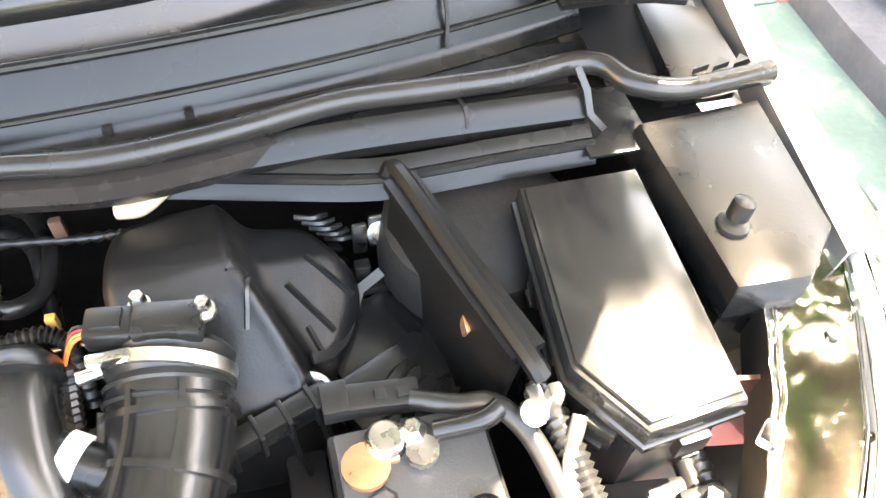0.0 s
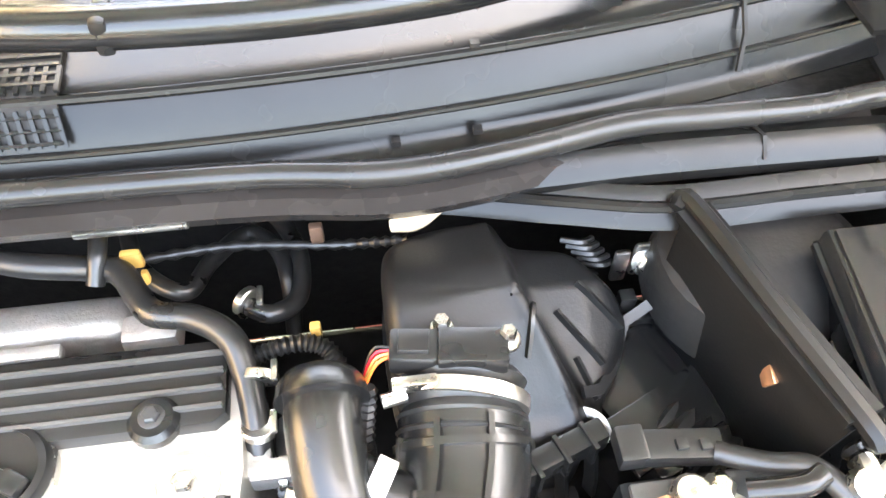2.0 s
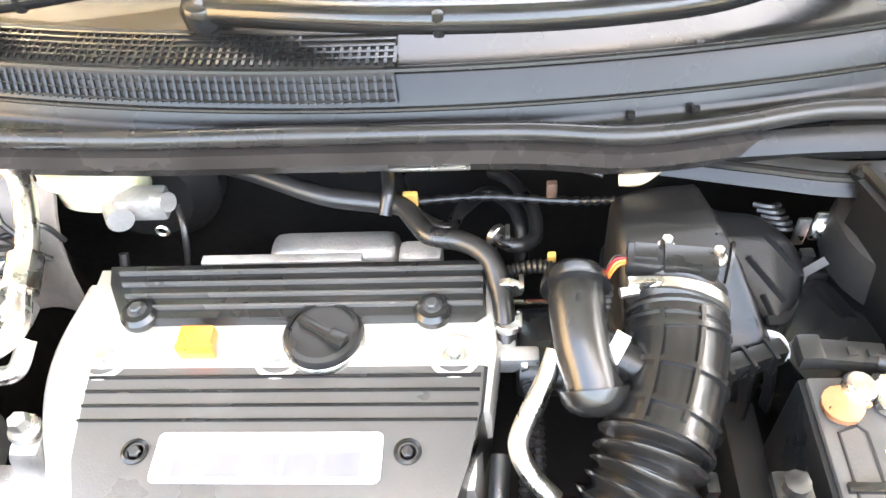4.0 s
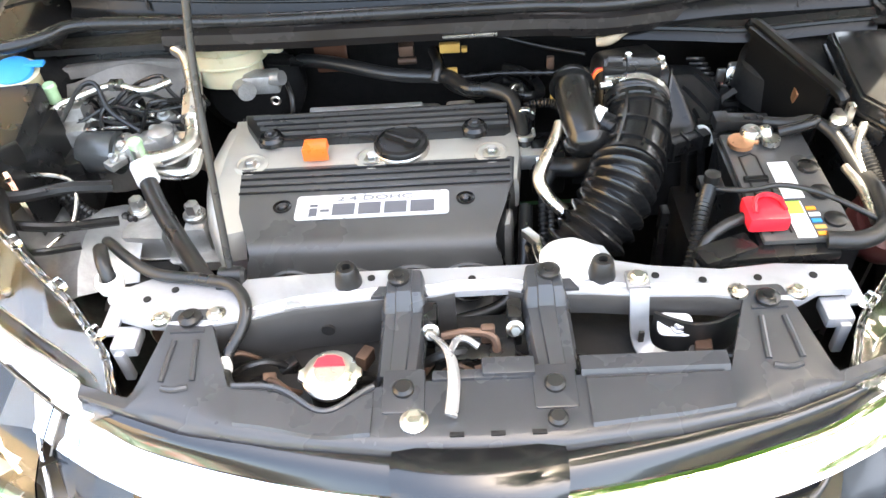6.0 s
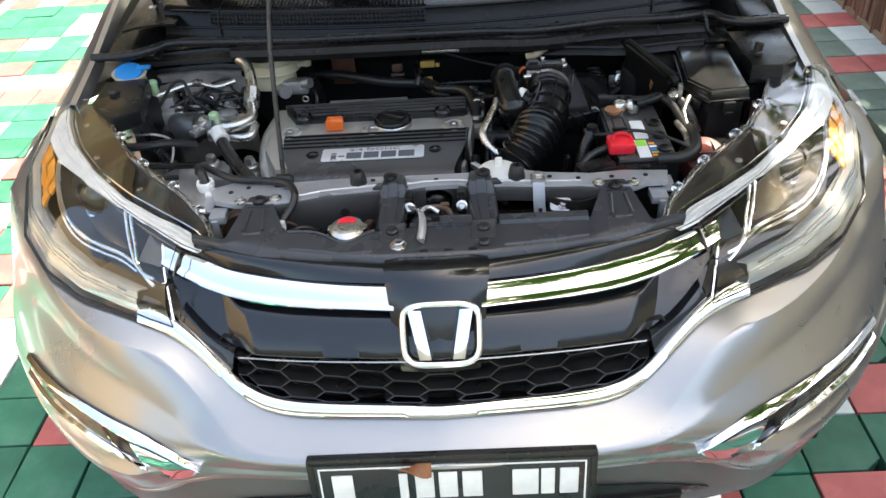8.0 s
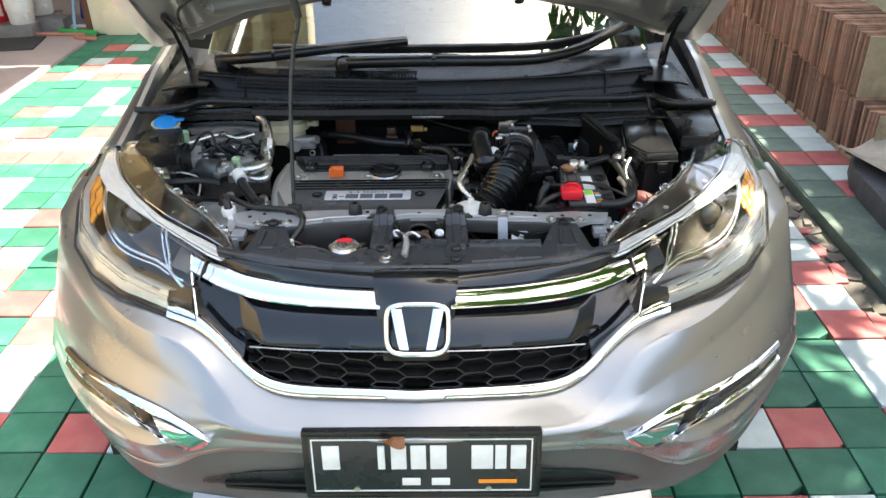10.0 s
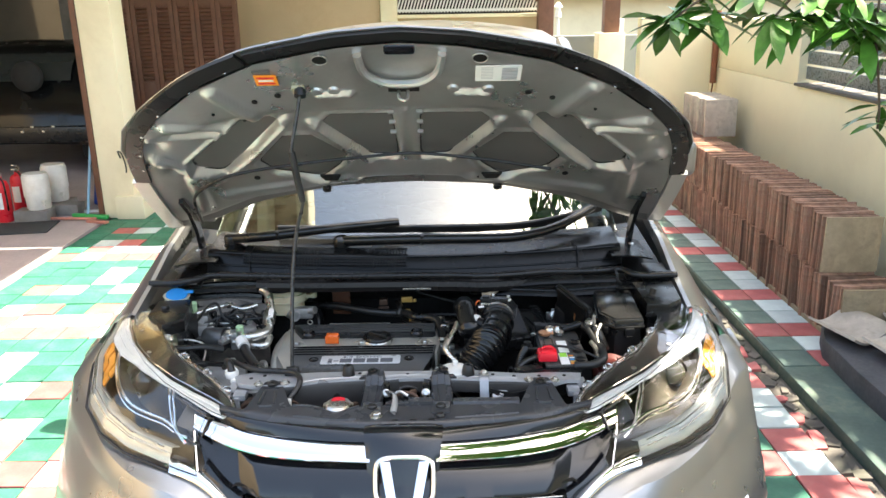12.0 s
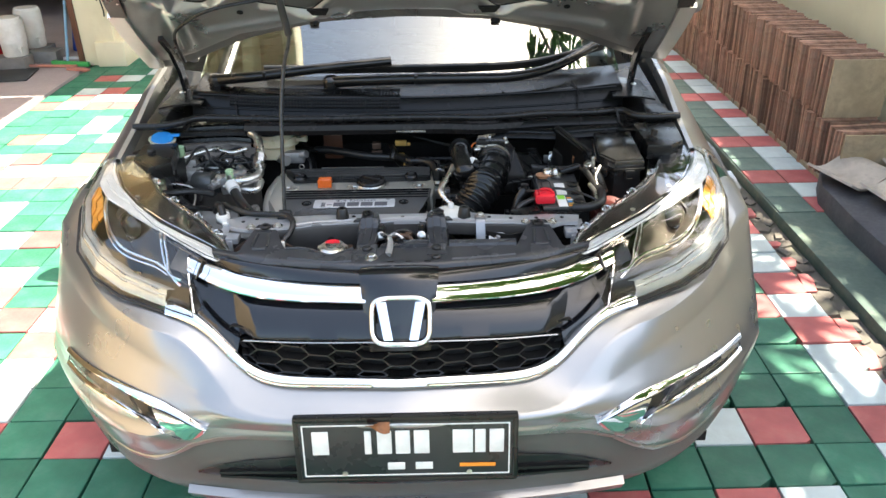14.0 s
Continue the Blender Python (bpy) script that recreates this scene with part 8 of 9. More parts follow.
for s in (-1, 1):
    part("side_weatherstrip", strip([bonnet(s * p.x, p.y, 0.004) for p in spline([(0.358, 0.840, 0), (0.47, 0.785, 0), (0.58, 0.700, 0), (0.665, 0.605, 0), (0.710, 0.51, 0), (0.735, 0.42, 0), (0.750, 0.33, 0)], 40)], H_N, 0.042, 0.010), PLASTIC, bonnet_part)
    part("edge_fold", strip([bonnet(s * x, t, 0.010) for x, t in ((0.760, 0.325), (0.766, 0.22), (0.768, 0.10), (0.766, 0.0))], H_N, 0.045, 0.014), SILVER_RAW, bonnet_part)
    for x, t in ((0.40, 0.80), (0.50, 0.735), (0.60, 0.655), (0.67, 0.57), (0.705, 0.48), (0.725, 0.40)):
        part("stud", turned([(0.004, 0), (0.003, 0.003)], bonnet(s * x, t, -0.001), -H_N, 8), STEEL, bonnet_part)
    part("hole", turned([(0.017, -0.001), (0.017, 0.002)], bonnet(s * 0.18, 0.835, -0.006), -H_N, 20), DARK_BAY, bonnet_part)
    part("hole_rim", pipe([bonnet(s * 0.18 + 0.0175 * math.cos(a), 0.835 + 0.0175 * math.sin(a), -0.008) for a in np.linspace(0, math.tau, 20)], 0.0018, smooth=False, segs=6), SILVER_RAW, bonnet_part)
    part("bump_rubber", turned([(0.014, 0), (0.013, 0.012), (0.009, 0.014)], bonnet(s * 0.257, 0.178, -0.004), -H_N, 14), RUBBER, bonnet_part, "black bump rubber")
    for x, t, r in ((0.45, 0.255, 0.009), (0.36, 0.68, 0.007), (0.40, 0.61, 0.004), (0.47, 0.64, 0.004), (0.30, 0.70, 0.008), (0.60, 0.36, 0.005)):
        part("hole", turned([(r, -0.001), (r, 0.0025)], bonnet(s * x, t, relief(x, t) - 0.002), -H_N, 12), DARK_BAY, bonnet_part)
    part("tail_tongue", prism([(-0.03, 0), (0.03, 0), (0.018, 0.03), (-0.018, 0.03)], 0.006, Matrix.Translation(bonnet(s * 0.235, 0.265, -0.006)) @ Matrix(((1, 0, 0), (0, -H_S.y, -H_N.y), (0, -H_S.z, -H_N.z))).to_4x4()), DARK_BAY, bonnet_part)
    for t in (0.55, 0.60, 0.50):
        part("clip_slot", box(0.016, 0.008, 0.010, bonnet(s * 0.036, t, -0.006), 0.002, turn=(-38, 0, 0)), SILVER_RAW, bonnet_part)
striker = part("striker", pipe([bonnet(-0.010, 0.70, -0.002), bonnet(-0.008, 0.70, -0.030), bonnet(0.010, 0.70, -0.032), bonnet(0.012, 0.70, -0.002)], 0.004, 14, 8), STEEL, bonnet_part, "steel latch striker")
part("striker_plate", box(0.075, 0.016, 0.004, bonnet(0.002, 0.703, -0.006), 0.002, turn=(-38, 0, 0)), DARK_BAY, bonnet_part)
part("lip_pad", box(0.07, 0.034, 0.014, bonnet(0.0, 0.862, -0.002), 0.008, turn=(-38, 0, 0)), GLOSS_BLACK, bonnet_part)
part("cup", pipe([bonnet(-0.095, 0.85, -0.008), bonnet(-0.085, 0.79, -0.014), bonnet(-0.05, 0.752, -0.016), bonnet(0.0, 0.742, -0.016), bonnet(0.05, 0.752, -0.016), bonnet(0.085, 0.79, -0.014), bonnet(0.095, 0.85, -0.008)], 0.010, 40, 8), SILVER_RAW, bonnet_part)
lab1 = part("warning_label", on_bonnet(box(0.052, 0.042, 0.0015), -0.313, 0.768), LABEL_ORANGE, bonnet_part, "orange warning label with plain bars")
for k in range(3):
    part("bar", on_bonnet(box(0.04 - 0.006 * (k % 2), 0.005, 0.001), -0.313, 0.779 - 0.011 * k, -0.0085), LABEL_WHITE if k == 1 else RED, lab1)
part("small_label", on_bonnet(box(0.042, 0.012, 0.0015), -0.318, 0.800), PRIMER, bonnet_part)
lab2 = part("white_label", on_bonnet(box(0.106, 0.062, 0.0015), 0.224, 0.775), LABEL_WHITE, bonnet_part, "white printed label with grey plain bars")
for c in (-1, 1):
    for k in range(8):
        part("bar", on_bonnet(box(0.044 - 0.008 * ((k * 3 + c) % 3), 0.0025, 0.001), 0.224 + c * 0.026, 0.798 - 0.0062 * k, -0.0085), INK_PALE, lab2)
part("stay_socket", on_bonnet(box(0.03, 0.026, 0.014, bevel=0.004), -0.247, 0.722), CREAM_PLASTIC, bonnet_part, "yellowed stay rod socket")
for x in (-0.205, -0.165, 0.12, 0.205):
    part("dimple", turned([(0.016, 0), (0.013, 0.006), (0.006, 0.008)], bonnet(x, 0.705, -0.004), -H_N, 14), SILVER_RAW, bonnet_part)
part("washer_hose", pipe([Vector((-0.66, 0.93, 1.06)), bonnet(-0.64, 0.22, -0.02), bonnet(-0.585, 0.28, -0.014), bonnet(-0.50, 0.325, -0.012), bonnet(-0.33, 0.352, -0.012), bonnet(-0.12, 0.378, -0.014), bonnet(0.02, 0.392, -0.014), bonnet(0.20, 0.36, -0.014), bonnet(0.40, 0.31, -0.010)], 0.0045, 70, 8), RUBBER, bonnet_part, "thin black washer hose")

# ---- things by the garage ----
def extinguisher(x, y):
    e = thing("fire_extinguisher", "red fire extinguisher standing on the porch", "extinguisher", (x, y, 0.004), "fire extinguishers")
    part("cylinder", turned([(0.062, 0.004), (0.066, 0.016), (0.066, 0.31), (0.052, 0.345), (0.022, 0.362), (0.022, 0.385)], (x, y, 0), segs=24), RED, e)
    part("valve", join(box(0.034, 0.085, 0.016, (x, y - 0.016, 0.405), 0.004), box(0.026, 0.07, 0.010, (x + 0.004, y - 0.02, 0.436), 0.003, turn=(-14, 0, 0)), turned([(0.018, 0.375), (0.018, 0.402)], (x, y, 0), segs=12)), STEEL, e)
    part("hose", pipe([(x, y - 0.04, 0.40), (x + 0.065, y - 0.07, 0.36), (x + 0.072, y - 0.065, 0.22), (x + 0.066, y - 0.055, 0.11)], 0.008), RUBBER, e)
    part("label_panel", sheet([[Vector((x + 0.0665 * math.sin(a), y - 0.0665 * math.cos(a), z)) for a in np.linspace(-0.5, 0.5, 8)] for z in (0.12, 0.26)], 0.001), LABEL_WHITE, e)
extinguisher(-3.62, 5.01)
extinguisher(-3.60, 5.26)


def canister(x, y, h, r):
    c = thing("white_canister", "white plastic water filter canister on grey blocks", "canister", (x, y, 0.1), "white canisters")
    part("base", turned([(r * 0.84, 0.1), (r * 0.90, 0.11), (r * 0.94, 0.1 + h * 0.33), (r * 0.97, 0.1 + h * 0.36)], (x, y, 0), segs=28), WHITE_PLASTIC, c)
    part("body", turned([(r, 0.1 + h * 0.355), (r, 0.1 + h * 0.90), (r * 0.97, 0.1 + h * 0.93), (r * 0.92, 0.1 + h * 0.935), (r * 0.90, 0.1 + h * 0.98), (r * 0.5, 0.1 + h)], (x, y, 0), segs=28), WHITE_PLASTIC, c)
    part("tap", join(box(0.03, 0.05, 0.03, (x + r * 0.75, y - r * 0.6, 0.17), 0.005), box(0.014, 0.02, 0.05, (x + r * 0.85, y - r * 0.8, 0.155), 0.004)), WHITE_PLASTIC, c)
canister(-3.345, 5.06, 0.31, 0.105)
canister(-3.33, 5.36, 0.33, 0.105)
for x, y, w in ((-3.38, 5.03, 0.28), (-3.20, 5.23, 0.26), (-3.36, 5.40, 0.30)):
    single("cement_block", box(w, 0.16, 0.095, (x, y, 0.052), 0.006), BRICK_GREY, "grey cement block on the porch", "block", "cement blocks")
single("door_mat", box(0.62, 0.36, 0.012, (-3.42, 4.74, 0.011), 0.005, turn=(0, 0, 9)), MAT_GREY, "dark grey rubber mat on the porch", "mat")
mop = thing("floor_squeegee", "green floor squeegee with a pale blue pole", "squeegee", (-2.98, 5.15, 0))
part("head", box(0.34, 0.04, 0.035, (-2.92, 5.05, 0.025), 0.006, turn=(0, 0, -14)), mat("bright_green_plastic", (0.05, 0.45, 0.12), 0.4), mop)
POLE_BLUE = mat("pale_blue_pole", (0.25, 0.45, 0.62), 0.35)
part("pole", pipe([(-2.95, 5.07, 0.03), (-2.86, 5.42, 1.35)], 0.012, 2, 8, smooth=False), POLE_BLUE, mop)
single("broom_pole", pipe([(-2.98, 5.4, 0.004), (-2.90, 5.45, 1.2)], 0.012, 2, 8, smooth=False), POLE_BLUE, "pale blue broom pole leaning on the pillar", "pole")
single("folded_tarpaulin", join(box(0.16, 0.12, 0.62, (-2.93, 5.62, 0.31), 0.03, 3, taper=0.7), box(0.10, 0.14, 0.5, (-3.03, 5.60, 0.25), 0.03, 3, turn=(0, 6, 0), taper=0.6)), mat("blue_tarpaulin", (0.015, 0.06, 0.30), 0.35, 0, 0.3, 12, 0.6, 20), "bundled blue tarpaulin behind the pillar", "tarpaulin")
single("floor_stick", join(pipe([(-3.3, 5.02, 0.02), (-2.84, 4.98, 0.02)], 0.012, 2, 8, smooth=False), box(0.2, 0.05, 0.02, (-2.80, 4.90, 0.015), 0.004, turn=(0, 0, -20))), mat("dull_pink_plastic", (0.5, 0.2, 0.15), 0.5), "pinkish stick lying on the porch", "stick")
single("pale_strip", box(0.42, 0.03, 0.02, (-2.99, 5.28, 0.014), 0.004, turn=(0, 0, 3)), LABEL_WHITE, "pale plastic strip lying behind the squeegee", "strip")
other = thing("parked_car", "black car with a spare wheel parked deep in the garage", "car", (-4.6, 7.4, 0))
part("body", sheet([[Vector((-4.45 + u * w, y + 0.10 * u * u, z - 0.05 * u * u)) for u in np.linspace(-1, 1, 15)] for y, z, w in ((6.92, 0.35, 0.92), (6.80, 0.45, 0.95), (6.80, 0.62, 0.95), (6.90, 0.80, 0.95), (6.96, 0.95, 0.94), (7.10, 1.15, 0.88), (7.30, 1.33, 0.80), (7.8, 1.40, 0.76), (9.1, 1.35, 0.76), (9.2, 0.9, 0.9), (9.2, 0.35, 0.9))], 0.02), CAR_BLACK, other)
part("rear_window", sheet([[Vector((-4.45 + u, y + 0.1 * u * u, z)) for u in np.linspace(-0.62, 0.62, 9)] for y, z in ((6.985, 1.00), (7.08, 1.15), (7.22, 1.27))], 0.004), SMOKED, other)
part("spare_wheel", turned([(0.13, 0), (0.155, 0.03), (0.155, 0.09), (0.13, 0.11), (0.05, 0.12)], (-4.20, 6.93, 1.06), (0, -1, 0), 32), TYRE, other)
part("tail_lamp", span((-3.62, 6.88, 0.72), (-3.50, 6.91, 0.92), bevel=0.01), RED, other)
part("bumper", span((-5.5, 6.78, 0.38), (-3.45, 6.92, 0.55), bevel=0.03), PLASTIC, other)
for x in (-5.2, -3.75):
    part("wheel", turned([(0.30, -0.1), (0.32, 0), (0.30, 0.1)], (x, 7.4, 0.32), (1, 0, 0), 28), TYRE, other)
for k in range(4):
    part("reflector", box(0.03, 0.01, 0.02, (-4.3 + 0.11 * k, 6.775, 0.50 + 0.05 * (k % 2)), 0.003), STEEL, other)

# ---- stacked clay roof tiles along the wall ----
def clay_tile_mesh():
    bm = sheet([[Vector((x, 0.006 * math.sin(x * 18), z)) for x in np.linspace(-0.145, 0.145, 5)] for z in (0.0, 0.295)], 0.0085)
    me = bpy.data.meshes.new("clay_tile")
    bmesh.ops.recalc_face_normals(bm, faces=bm.faces)
    bm.to_mesh(me)
    bm.free()
    me.materials.append(TERRACOTTA)
    return me
CLAY = clay_tile_mesh()
CLAY_OBJ = mat("clay_tile_edge", (0.34, 0.19, 0.13), 0.85, 0, 0.4, 14, 0.7, 60, rnd=0.55, stain=(0.40, 0.30, 0.22), stain_scale=11, stain_amount=0.45)
CLAY.materials[0] = CLAY_OBJ
stack = thing("roof_tile_stack", "long two-high stack of weathered clay roof tiles on edge", "roof tiles", (2.3, 4.2, 0.035))
far_tiles = bmesh.new()
for layer, y0, y1, z0 in ((0, 2.20, 6.05, 0.035), (1, 2.46, 6.05, 0.335)):
    y = y0
    while y < y1:
        x = 2.20
        m = pose(x + 0.012 * math.sin(y * 41 + layer * 3) + 0.008 * math.sin(y * 97), y, z0 + 0.004 * math.sin(y * 63), -2.5 + 3 * math.sin(y * 23), 1.2 * math.sin(y * 51), 1.5 * math.sin(y * 37 + layer))
        if y < 3.9:
            ob = new("roof_tile", CLAY)
            ob.parent, ob.matrix_basis = stack, Matrix.Translation((-2.3, -4.2, -0.035)) @ m
        else:
            old = len(far_tiles.verts)
            far_tiles.from_mesh(CLAY)
            far_tiles.verts.ensure_lookup_table()
            bmesh.ops.transform(far_tiles, matrix=m, verts=far_tiles.verts[old:])
        y += 0.0128 + 0.002 * math.sin(y * 71)
ob = part("far_roof_tiles", far_tiles, TERRACOTTA, stack)
ob["kind"] = "stuff"
def end_tile(y, z):
    """The outermost tile of a row: a flat moulded face with a raised rim and a nib."""
    rows = [[Vector((2.20 + x, y - 0.006 * math.cos(x * 14) - (0.006 if 0.02 < h < 0.27 and abs(x) < 0.125 else 0.0), z + h)) for x in np.linspace(-0.145, 0.145, 21)] for h in (0, 0.012, 0.03, 0.10, 0.17, 0.24, 0.27, 0.285, 0.296)]
    part("end_tile", sheet(rows, 0.012), CLAY_FACE, stack, "pale weathered end tile")


for y, z in ((2.182, 0.036), (2.440, 0.336)):
    end_tile(y, z)
upper = thing("roof_tile_stack", "short stack of pale clay roof tiles on the long stack", "roof tiles", (2.36, 5.2, 0.632))
for k in range(26):
    part("roof_tile", box(0.26, 0.014, 0.30, (2.37 + 0.008 * math.sin(k * 7), 5.0 + 0.0225 * k, 0.783 + 0.003 * math.sin(k * 5)), 0.004, turn=(-2 + 1.5 * math.sin(k * 3), 1.0 * math.sin(k * 9), 1.2 * math.sin(k * 4))), CLAY_GREY, upper)
planter = single("planter_rim", prism([(1.86, -3), (1.845, 1.6), (1.865, 1.95), (1.93, 2.12), (2.06, 2.2), (2.5, 2.22), (2.5, -3)], 0.105, pose(0.05, 0.08, 0.033), bevel=0.012), PLANTER, "dark grey rounded cement planter rim", "planter")


def wave_tile(x, y, z, rz, rx=0, ry=0):
    bm = sheet([[Vector((u, v, 0.028 * math.sin(u * 19) + 0.004 * v)) for u in np.linspace(-0.17, 0.17, 15)] for v in (-0.14, -0.05, 0.05, 0.14)], 0.012)
    single("loose_roof_tile", moved(bm, pose(x, y, z, rx, ry, rz)), CLAY_GREY, "wavy pale clay roof tile lying on the planter rim", "roof tile", "loose roof tiles")
wave_tile(2.08, 2.06, 0.188, 20, 2, 3)
wave_tile(2.20, 1.78, 0.205, 14, 4, -3)
wave_tile(2.40, 2.00, 0.195, -8, 3, 2)
wave_tile(2.40, 1.55, 0.185, 24, -2, 4)
wave_tile(2.16, 1.40, 0.175, 8, 2, 4)

# ---- mango tree: trunk, limbs, hanging sprays ----
tree = thing("mango_tree", "mango tree with long drooping leaves over the wall", "tree", (3.5, -0.6, 0))
part("trunk", pipe([(3.5, -0.6, -0.05), (3.42, -0.55, 1.2), (3.2, -0.5, 2.3), (2.9, -0.5, 3.2)], (0.16, 0.09), 24, 14), BARK, tree)
BRANCHES = [[(2.9, -0.5, 3.2), (2.3, 0.2, 3.8), (1.6, 0.9, 4.2)], [(2.9, -0.5, 3.2), (2.0, -1.2, 3.9), (0.9, -2.0, 4.3)], [(3.0, -0.5, 3.0), (2.9, 0.6, 3.3), (2.5, 1.4, 3.0), (1.9, 1.75, 2.3), (1.55, 1.75, 1.85)], [(2.3, 0.2, 3.8), (1.0, -0.4, 4.3), (-0.2, -1.0, 4.5)], [(2.9, -0.5, 3.2), (3.3, -1.6, 4.0), (2.6, -3.0, 4.4)], [(2.9, 0.6, 3.3), (2.3, 1.5, 2.7), (1.6, 1.6, 2.2), (1.15, 1.65, 1.75)], [(2.9, -0.5, 3.2), (3.3, 0.9, 4.0), (3.5, 2.6, 4.5)], [(3.3, 0.9, 4.0), (2.6, 1.9, 4.3), (1.7, 2.6, 4.6)], [(3.3, 0.9, 4.0), (4.2, 2.0, 4.4), (4.8, 3.2, 4.7)]]
for pts in BRANCHES:
    part("limb", pipe(pts, (0.06, 0.012), 30, 8), BARK, tree)


def leaf_into(verts, faces, at, way, length, width, roll):
    """One long folded leaf."""
    w = Vector(way).normalized()
    side = w.cross(Vector((0, 0, 1)))
    if side.length < 0.1:
        side = Vector((1, 0, 0))
    side = (Matrix.Rotation(roll, 3, w) @ side.normalized())
    up = side.cross(w)
    o = len(verts)
    at = Vector(at)
    prof = ((0.0, 0.06), (0.25, 0.75), (0.55, 1.0), (0.82, 0.6), (1.0, 0.04))
    for f, g in prof:
        c = at + w * length * f - Vector((0, 0, 1)) * length * 0.16 * f * f
        verts.extend([c - side * width * g / 2 + up * width * 0.12 * g, c, c + side * width * g / 2 + up * width * 0.12 * g])
    for k in range(4):
        b = o + 3 * k
        faces.extend([(b, b + 1, b + 4, b + 3), (b + 1, b + 2, b + 5, b + 4)])


def crown(name, centres, per, size, parent, label, seed, broad=0.235):
    r = random.Random(seed)
    verts, faces = [], []
    for c in centres:
        for k in range(per):
            a = math.tau * k / per + r.uniform(-0.4, 0.4)
            drop = r.uniform(-0.9, 0.25)
            leaf_into(verts, faces, Vector(c) + Vector((r.gauss(0, 0.015), r.gauss(0, 0.015), r.gauss(0, 0.015))), (math.cos(a), math.sin(a), drop), size * r.uniform(0.7, 1.15), size * broad * r.uniform(0.85, 1.15), r.uniform(-0.5, 0.5))
    me = bpy.data.meshes.new(name)
    me.from_pydata([tuple(v) for v in verts], [], faces)
    me.materials.append(LEAF)
    for p in me.polygons:
        p.use_smooth = True
    ob = new(name, me)
    ob.parent = parent
    ob.matrix_parent_inverse = parent.matrix_basis.inverted()
    ob["label"] = label
    return ob


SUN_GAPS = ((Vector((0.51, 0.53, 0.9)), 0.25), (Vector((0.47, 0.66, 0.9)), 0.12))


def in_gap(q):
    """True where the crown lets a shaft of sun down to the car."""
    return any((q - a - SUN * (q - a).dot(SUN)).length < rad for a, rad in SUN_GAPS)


r = random.Random(11)
tips = []
while len(tips) < 290:
    p = Vector((r.uniform(-1, 1), r.uniform(-1, 1), r.uniform(-1, 1)))
    if p.length > 1:
        continue
    q = Vector((2.15 + p.x * 1.95, 0.15 + p.y * 1.2, 4.35 + p.z * 0.7))
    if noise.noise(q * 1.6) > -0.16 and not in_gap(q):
        tips.append(q)
while len(tips) < 545:
    p = Vector((r.uniform(-1, 1), r.uniform(-1, 1), r.uniform(-1, 1)))
    if p.length > 1:
        continue
    q = Vector((3.35 + p.x * 2.3, 2.0 + p.y * 2.9, 4.5 + p.z * 0.7))
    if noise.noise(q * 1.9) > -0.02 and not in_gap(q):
        tips.append(q)
# Six unseen leaf tips added on the sun's ray to shade the right hinge.
tips += [Vector((2.26 + 0.06 * k, 0.92 + 0.11 * (k % 3), 4.25 + 0.12 * (k % 2))) for k in range(6)]
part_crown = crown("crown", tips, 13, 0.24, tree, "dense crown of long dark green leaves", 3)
part_crown["kind"] = "stuff"
sprays = [(0.97, 1.70, 1.62), (1.00, 1.72, 1.64), (1.14, 1.72, 1.66), (1.32, 1.74, 1.72), (1.38, 1.70, 1.64), (1.46, 1.70, 1.62), (1.52, 1.72, 1.68), (1.58, 1.72, 1.64), (1.66, 1.68, 1.62), (1.73, 1.70, 1.58), (1.79, 1.70, 1.58), (1.79, 1.74, 1.66), (1.68, 1.76, 1.72), (1.86, 1.72, 1.62), (1.10, 1.76, 1.74), (1.60, 1.80, 1.80), (1.44, 1.80, 1.82), (1.90, 1.74, 1.52)]
crown("hanging_spray", sprays, 10, 0.19, tree, "hanging spray of long green leaves", 5, 0.30)
crown("hanging_spray", [(1.80, 1.69, 1.46), (1.825, 1.69, 1.28), (1.83, 1.69, 1.22)], 5, 0.15, tree, "hanging spray of long green leaves", 9, 0.24)
for pts in ([(1.78, 1.72, 1.75), (1.775, 1.70, 1.57), (1.80, 1.69, 1.42), (1.825, 1.69, 1.28), (1.83, 1.69, 1.20)], [(1.15, 1.65, 1.75), (1.06, 1.68, 1.69), (0.97, 1.70, 1.62)], [(1.55, 1.75, 1.85), (1.46, 1.72, 1.73), (1.38, 1.70, 1.64)], [(1.55, 1.75, 1.85), (1.66, 1.72, 1.72), (1.73, 1.70, 1.58)]):
    part("twig", pipe(pts, 0.005, 20, 6), BARK, tree)


# ---- paving, tile by tile ----
PITCH_X, PITCH_Y, X0, Y0 = 0.18, 0.174, 0.85, 0.412
PATTERN = ["WGGGRWRG", "RGGGWRWG", "GGGGRGGG", "RWWRWRWW", "GGGGRGGG", "RGGGWRWG", "WGGGRWRG", "GWWGRWGG"]
TILE_MATS = {"G": TILE_GREEN, "R": TILE_RED, "W": TILE_WHITE}
rng = random.Random(7)


def tile_mesh(name, material, chip):
    """A cement tile with a worn rim; chip: how far one corner is broken off."""
    a, b, h = PITCH_X / 2 - 0.003, PITCH_Y / 2 - 0.003, 0.04
    o = [(-a, -b), (a - chip, -b), (a, -b + chip * 0.7), (a, b), (-a, b)] if chip else [(-a, -b), (a, -b), (a, b), (-a, b)]
    bm = prism(o, h, pose(0, 0, -h), bevel=0.004)
    me = bpy.data.meshes.new(name)
    bmesh.ops.recalc_face_normals(bm, faces=bm.faces)
    bm.to_mesh(me)
    bm.free()
    me.materials.append(material)
    return me


TILES = {(k, c): tile_mesh("tile", m, c) for k, m in TILE_MATS.items() for c in (0.0, 0.02, 0.045)}


WORN = tile_mesh("tile", TILE_GREEN_WORN, 0.0)


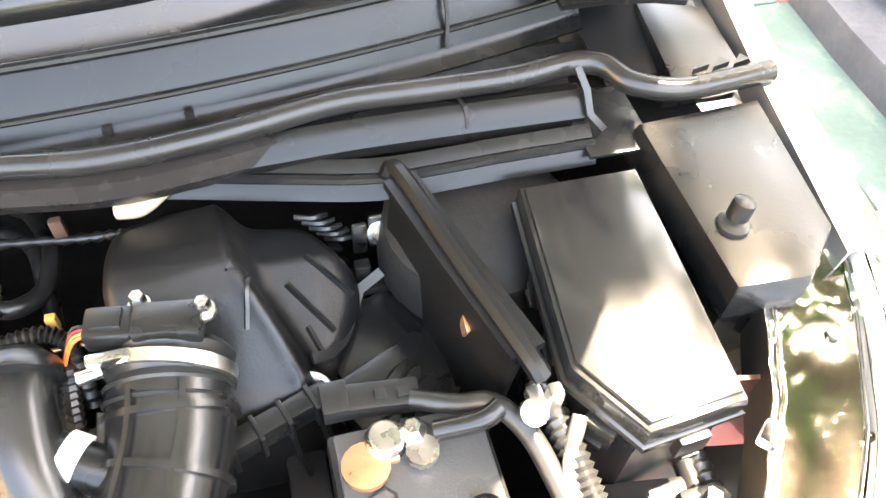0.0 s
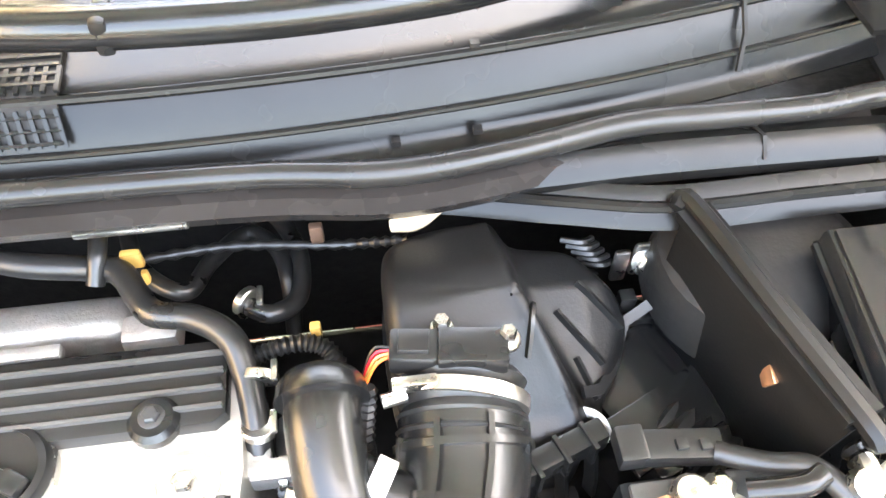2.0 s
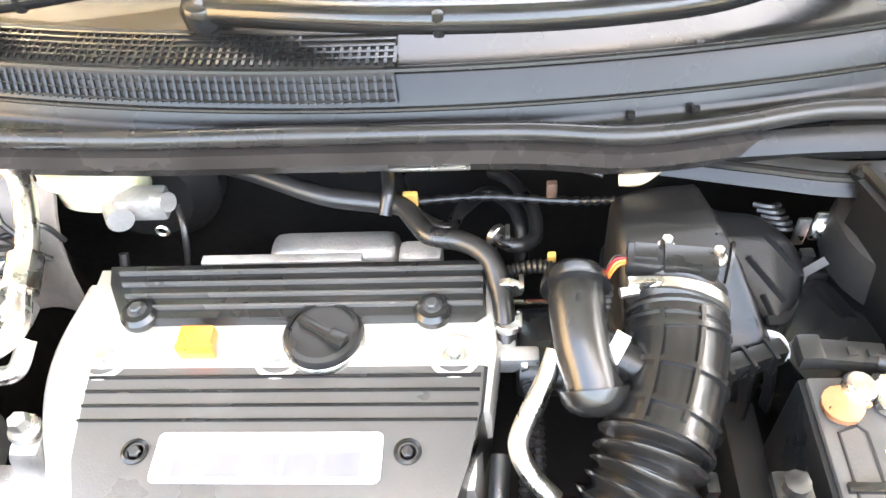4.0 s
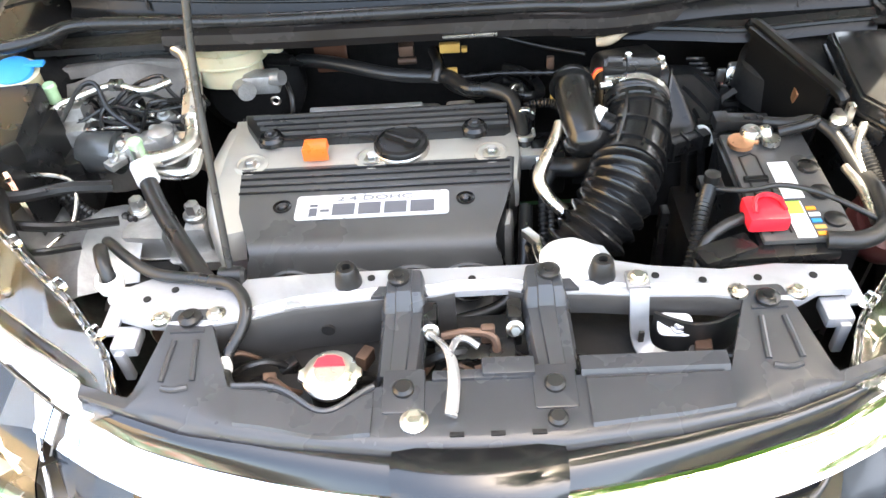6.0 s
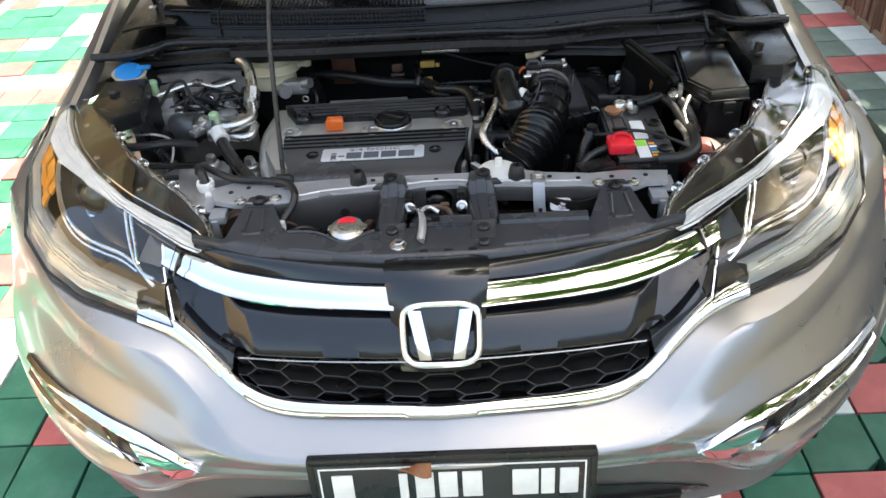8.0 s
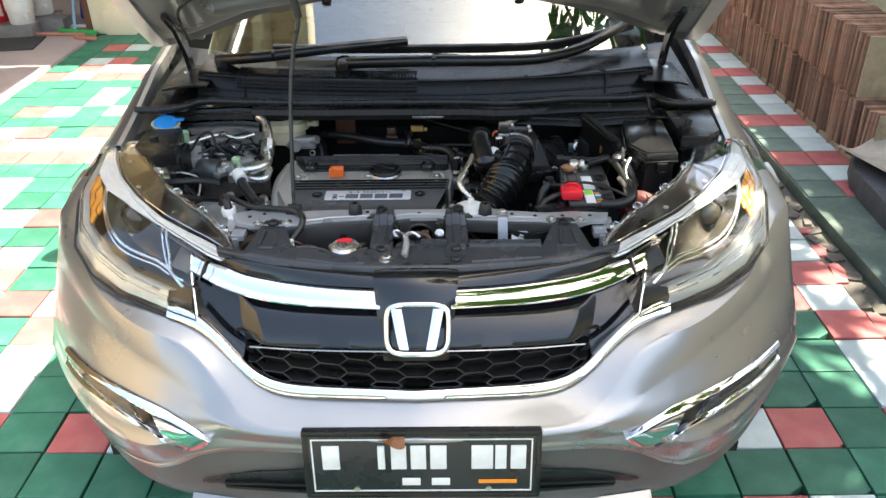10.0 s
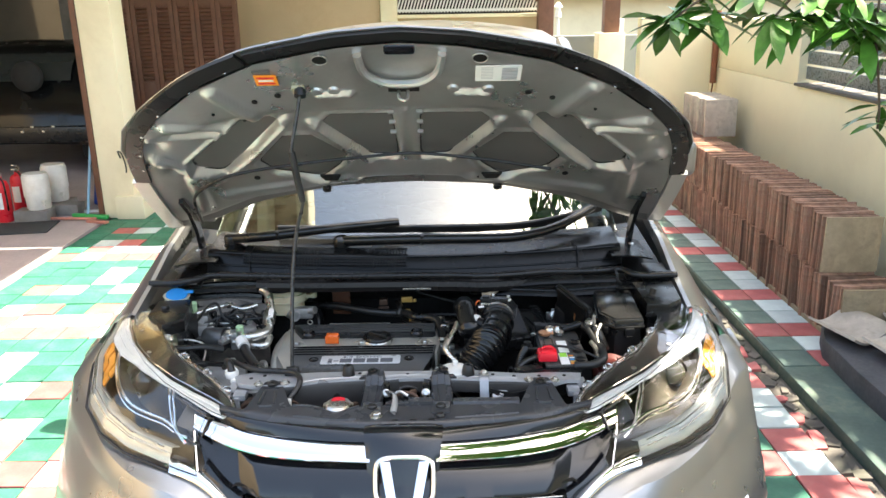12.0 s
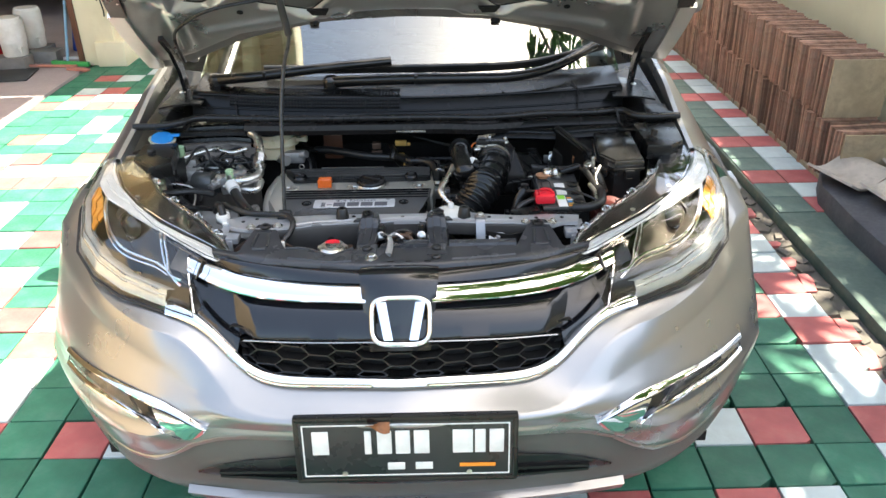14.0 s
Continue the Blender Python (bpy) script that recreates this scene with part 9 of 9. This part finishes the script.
def tile_kind(i, j):
    return PATTERN[i % 8][j % 8]


pavement = thing("pavement", "driveway of green, red and pale cement tiles with dark joints", "paving", (0, 0, 0), kind="structure")
far_rows = {"G": bmesh.new(), "R": bmesh.new(), "W": bmesh.new()}
for i in range(-22, 5):
    for j in range(-22, 52):
        x, y = X0 + (i + 0.5) * PITCH_X, Y0 + (j + 0.5) * PITCH_Y
        right = 0 <= i < 4 and -4 <= j < 34
        left = -21 <= i <= -9 and -2 <= j < 10
        if i == 4:
            continue
        if x < -2.75 and y > 3.2:
            continue
        k = tile_kind(i, j)
        z, tx, ty, tz = rng.uniform(-0.004, 0.002), rng.gauss(0, 0.35), rng.gauss(0, 0.35), rng.gauss(0, 0.5)
        chip = rng.choice((0.0, 0.0, 0.0, 0.02, 0.045)) if i >= 0 else rng.choice((0.0, 0.0, 0.0, 0.0, 0.02))
        m = pose(x, y, z, tx, ty, tz)
        if right or left:
            ob = new("tile", TILES[(k, chip)])
            ob.parent, ob.matrix_basis = pavement, m
        else:
            b = far_rows[k]
            old = len(b.verts)
            b.from_mesh(TILES[(k, 0.0)])
            b.verts.ensure_lookup_table()
            bmesh.ops.transform(b, matrix=m, verts=b.verts[old:])
for k, b in far_rows.items():
    ob = part("far_tiles", b, TILE_MATS[k], pavement, smooth=False)
    ob["kind"] = "stuff"

# walkway edge tiles and broken pieces by the gutter
walk_tiles = thing("walkway_tiles", "red, pale and green tiles on the raised walkway", "paving", (1.94, 3, 0.035), kind="structure")
for j in range(-6, 34):
    if Y0 + (j + 0.3) * PITCH_Y < 2.0:
        continue
    for i, row in enumerate(("GGGRGGRG", "WRWRWWRW")):
        k = row[j % 8]
        ob = new("tile", WORN if k == "G" else TILES[(k, 0.0)])
        ob.parent = walk_tiles
        ob.matrix_basis = Matrix.Translation((-1.94, -3, -0.035)) @ pose(1.785 + i * PITCH_X, Y0 + (j + 0.3) * PITCH_Y, 0.041, 0.2 * math.sin(j * 5), 0.2 * math.sin(j * 7), 0.4 * math.sin(j))
for j in range(-8, 40):
    ln = 0.05 + 0.11 * abs(math.sin(j * 2.7))
    bm = prism([(-0.028, -ln / 2), (0.02 + 0.008 * math.sin(j * 5), -ln / 2 + 0.01), (0.028, ln * 0.2), (0.012, ln / 2), (-0.028, ln / 2 - 0.006)], 0.036, bevel=0.003)
    piece = part("broken_tile", moved(bm, pose(1.598, Y0 + (j + 0.5) * PITCH_Y, -0.038 - 0.006 * abs(math.sin(j * 3)), 3 * math.sin(j * 4), 3 * math.sin(j * 9), 8 * math.sin(j * 6))), TILE_RED if j % 4 else CEMENT, pavement)

edging = single("edging_strip", span((2.045, 2.15, 0.036), (2.062, 6.05, 0.062), bevel=0.004), CLAY_FACE, "narrow brown cement edging below the tile stack", "edging", kind="structure")
cracked = thing("gutter_crust", "cracked mossy cement crust in the gutter", "cement", (1.63, 1, -0.02), kind="structure")
for k in range(70):
    y = -1.2 + k * 0.075
    w = 0.028 + 0.012 * math.sin(k * 2.3)
    bm = prism([(-w, -0.034), (w * 0.7, -0.030 + 0.008 * math.sin(k)), (w, 0.012), (w * 0.4, 0.034), (-w * 0.8, 0.026)], 0.012, bevel=0.003)
    part("crust_piece", moved(bm, pose(1.632 + 0.022 * math.sin(k * 4.1), y, -0.021, 3 * math.sin(k * 5), 3 * math.sin(k * 3), 30 * math.sin(k * 7))), CEMENT, cracked)
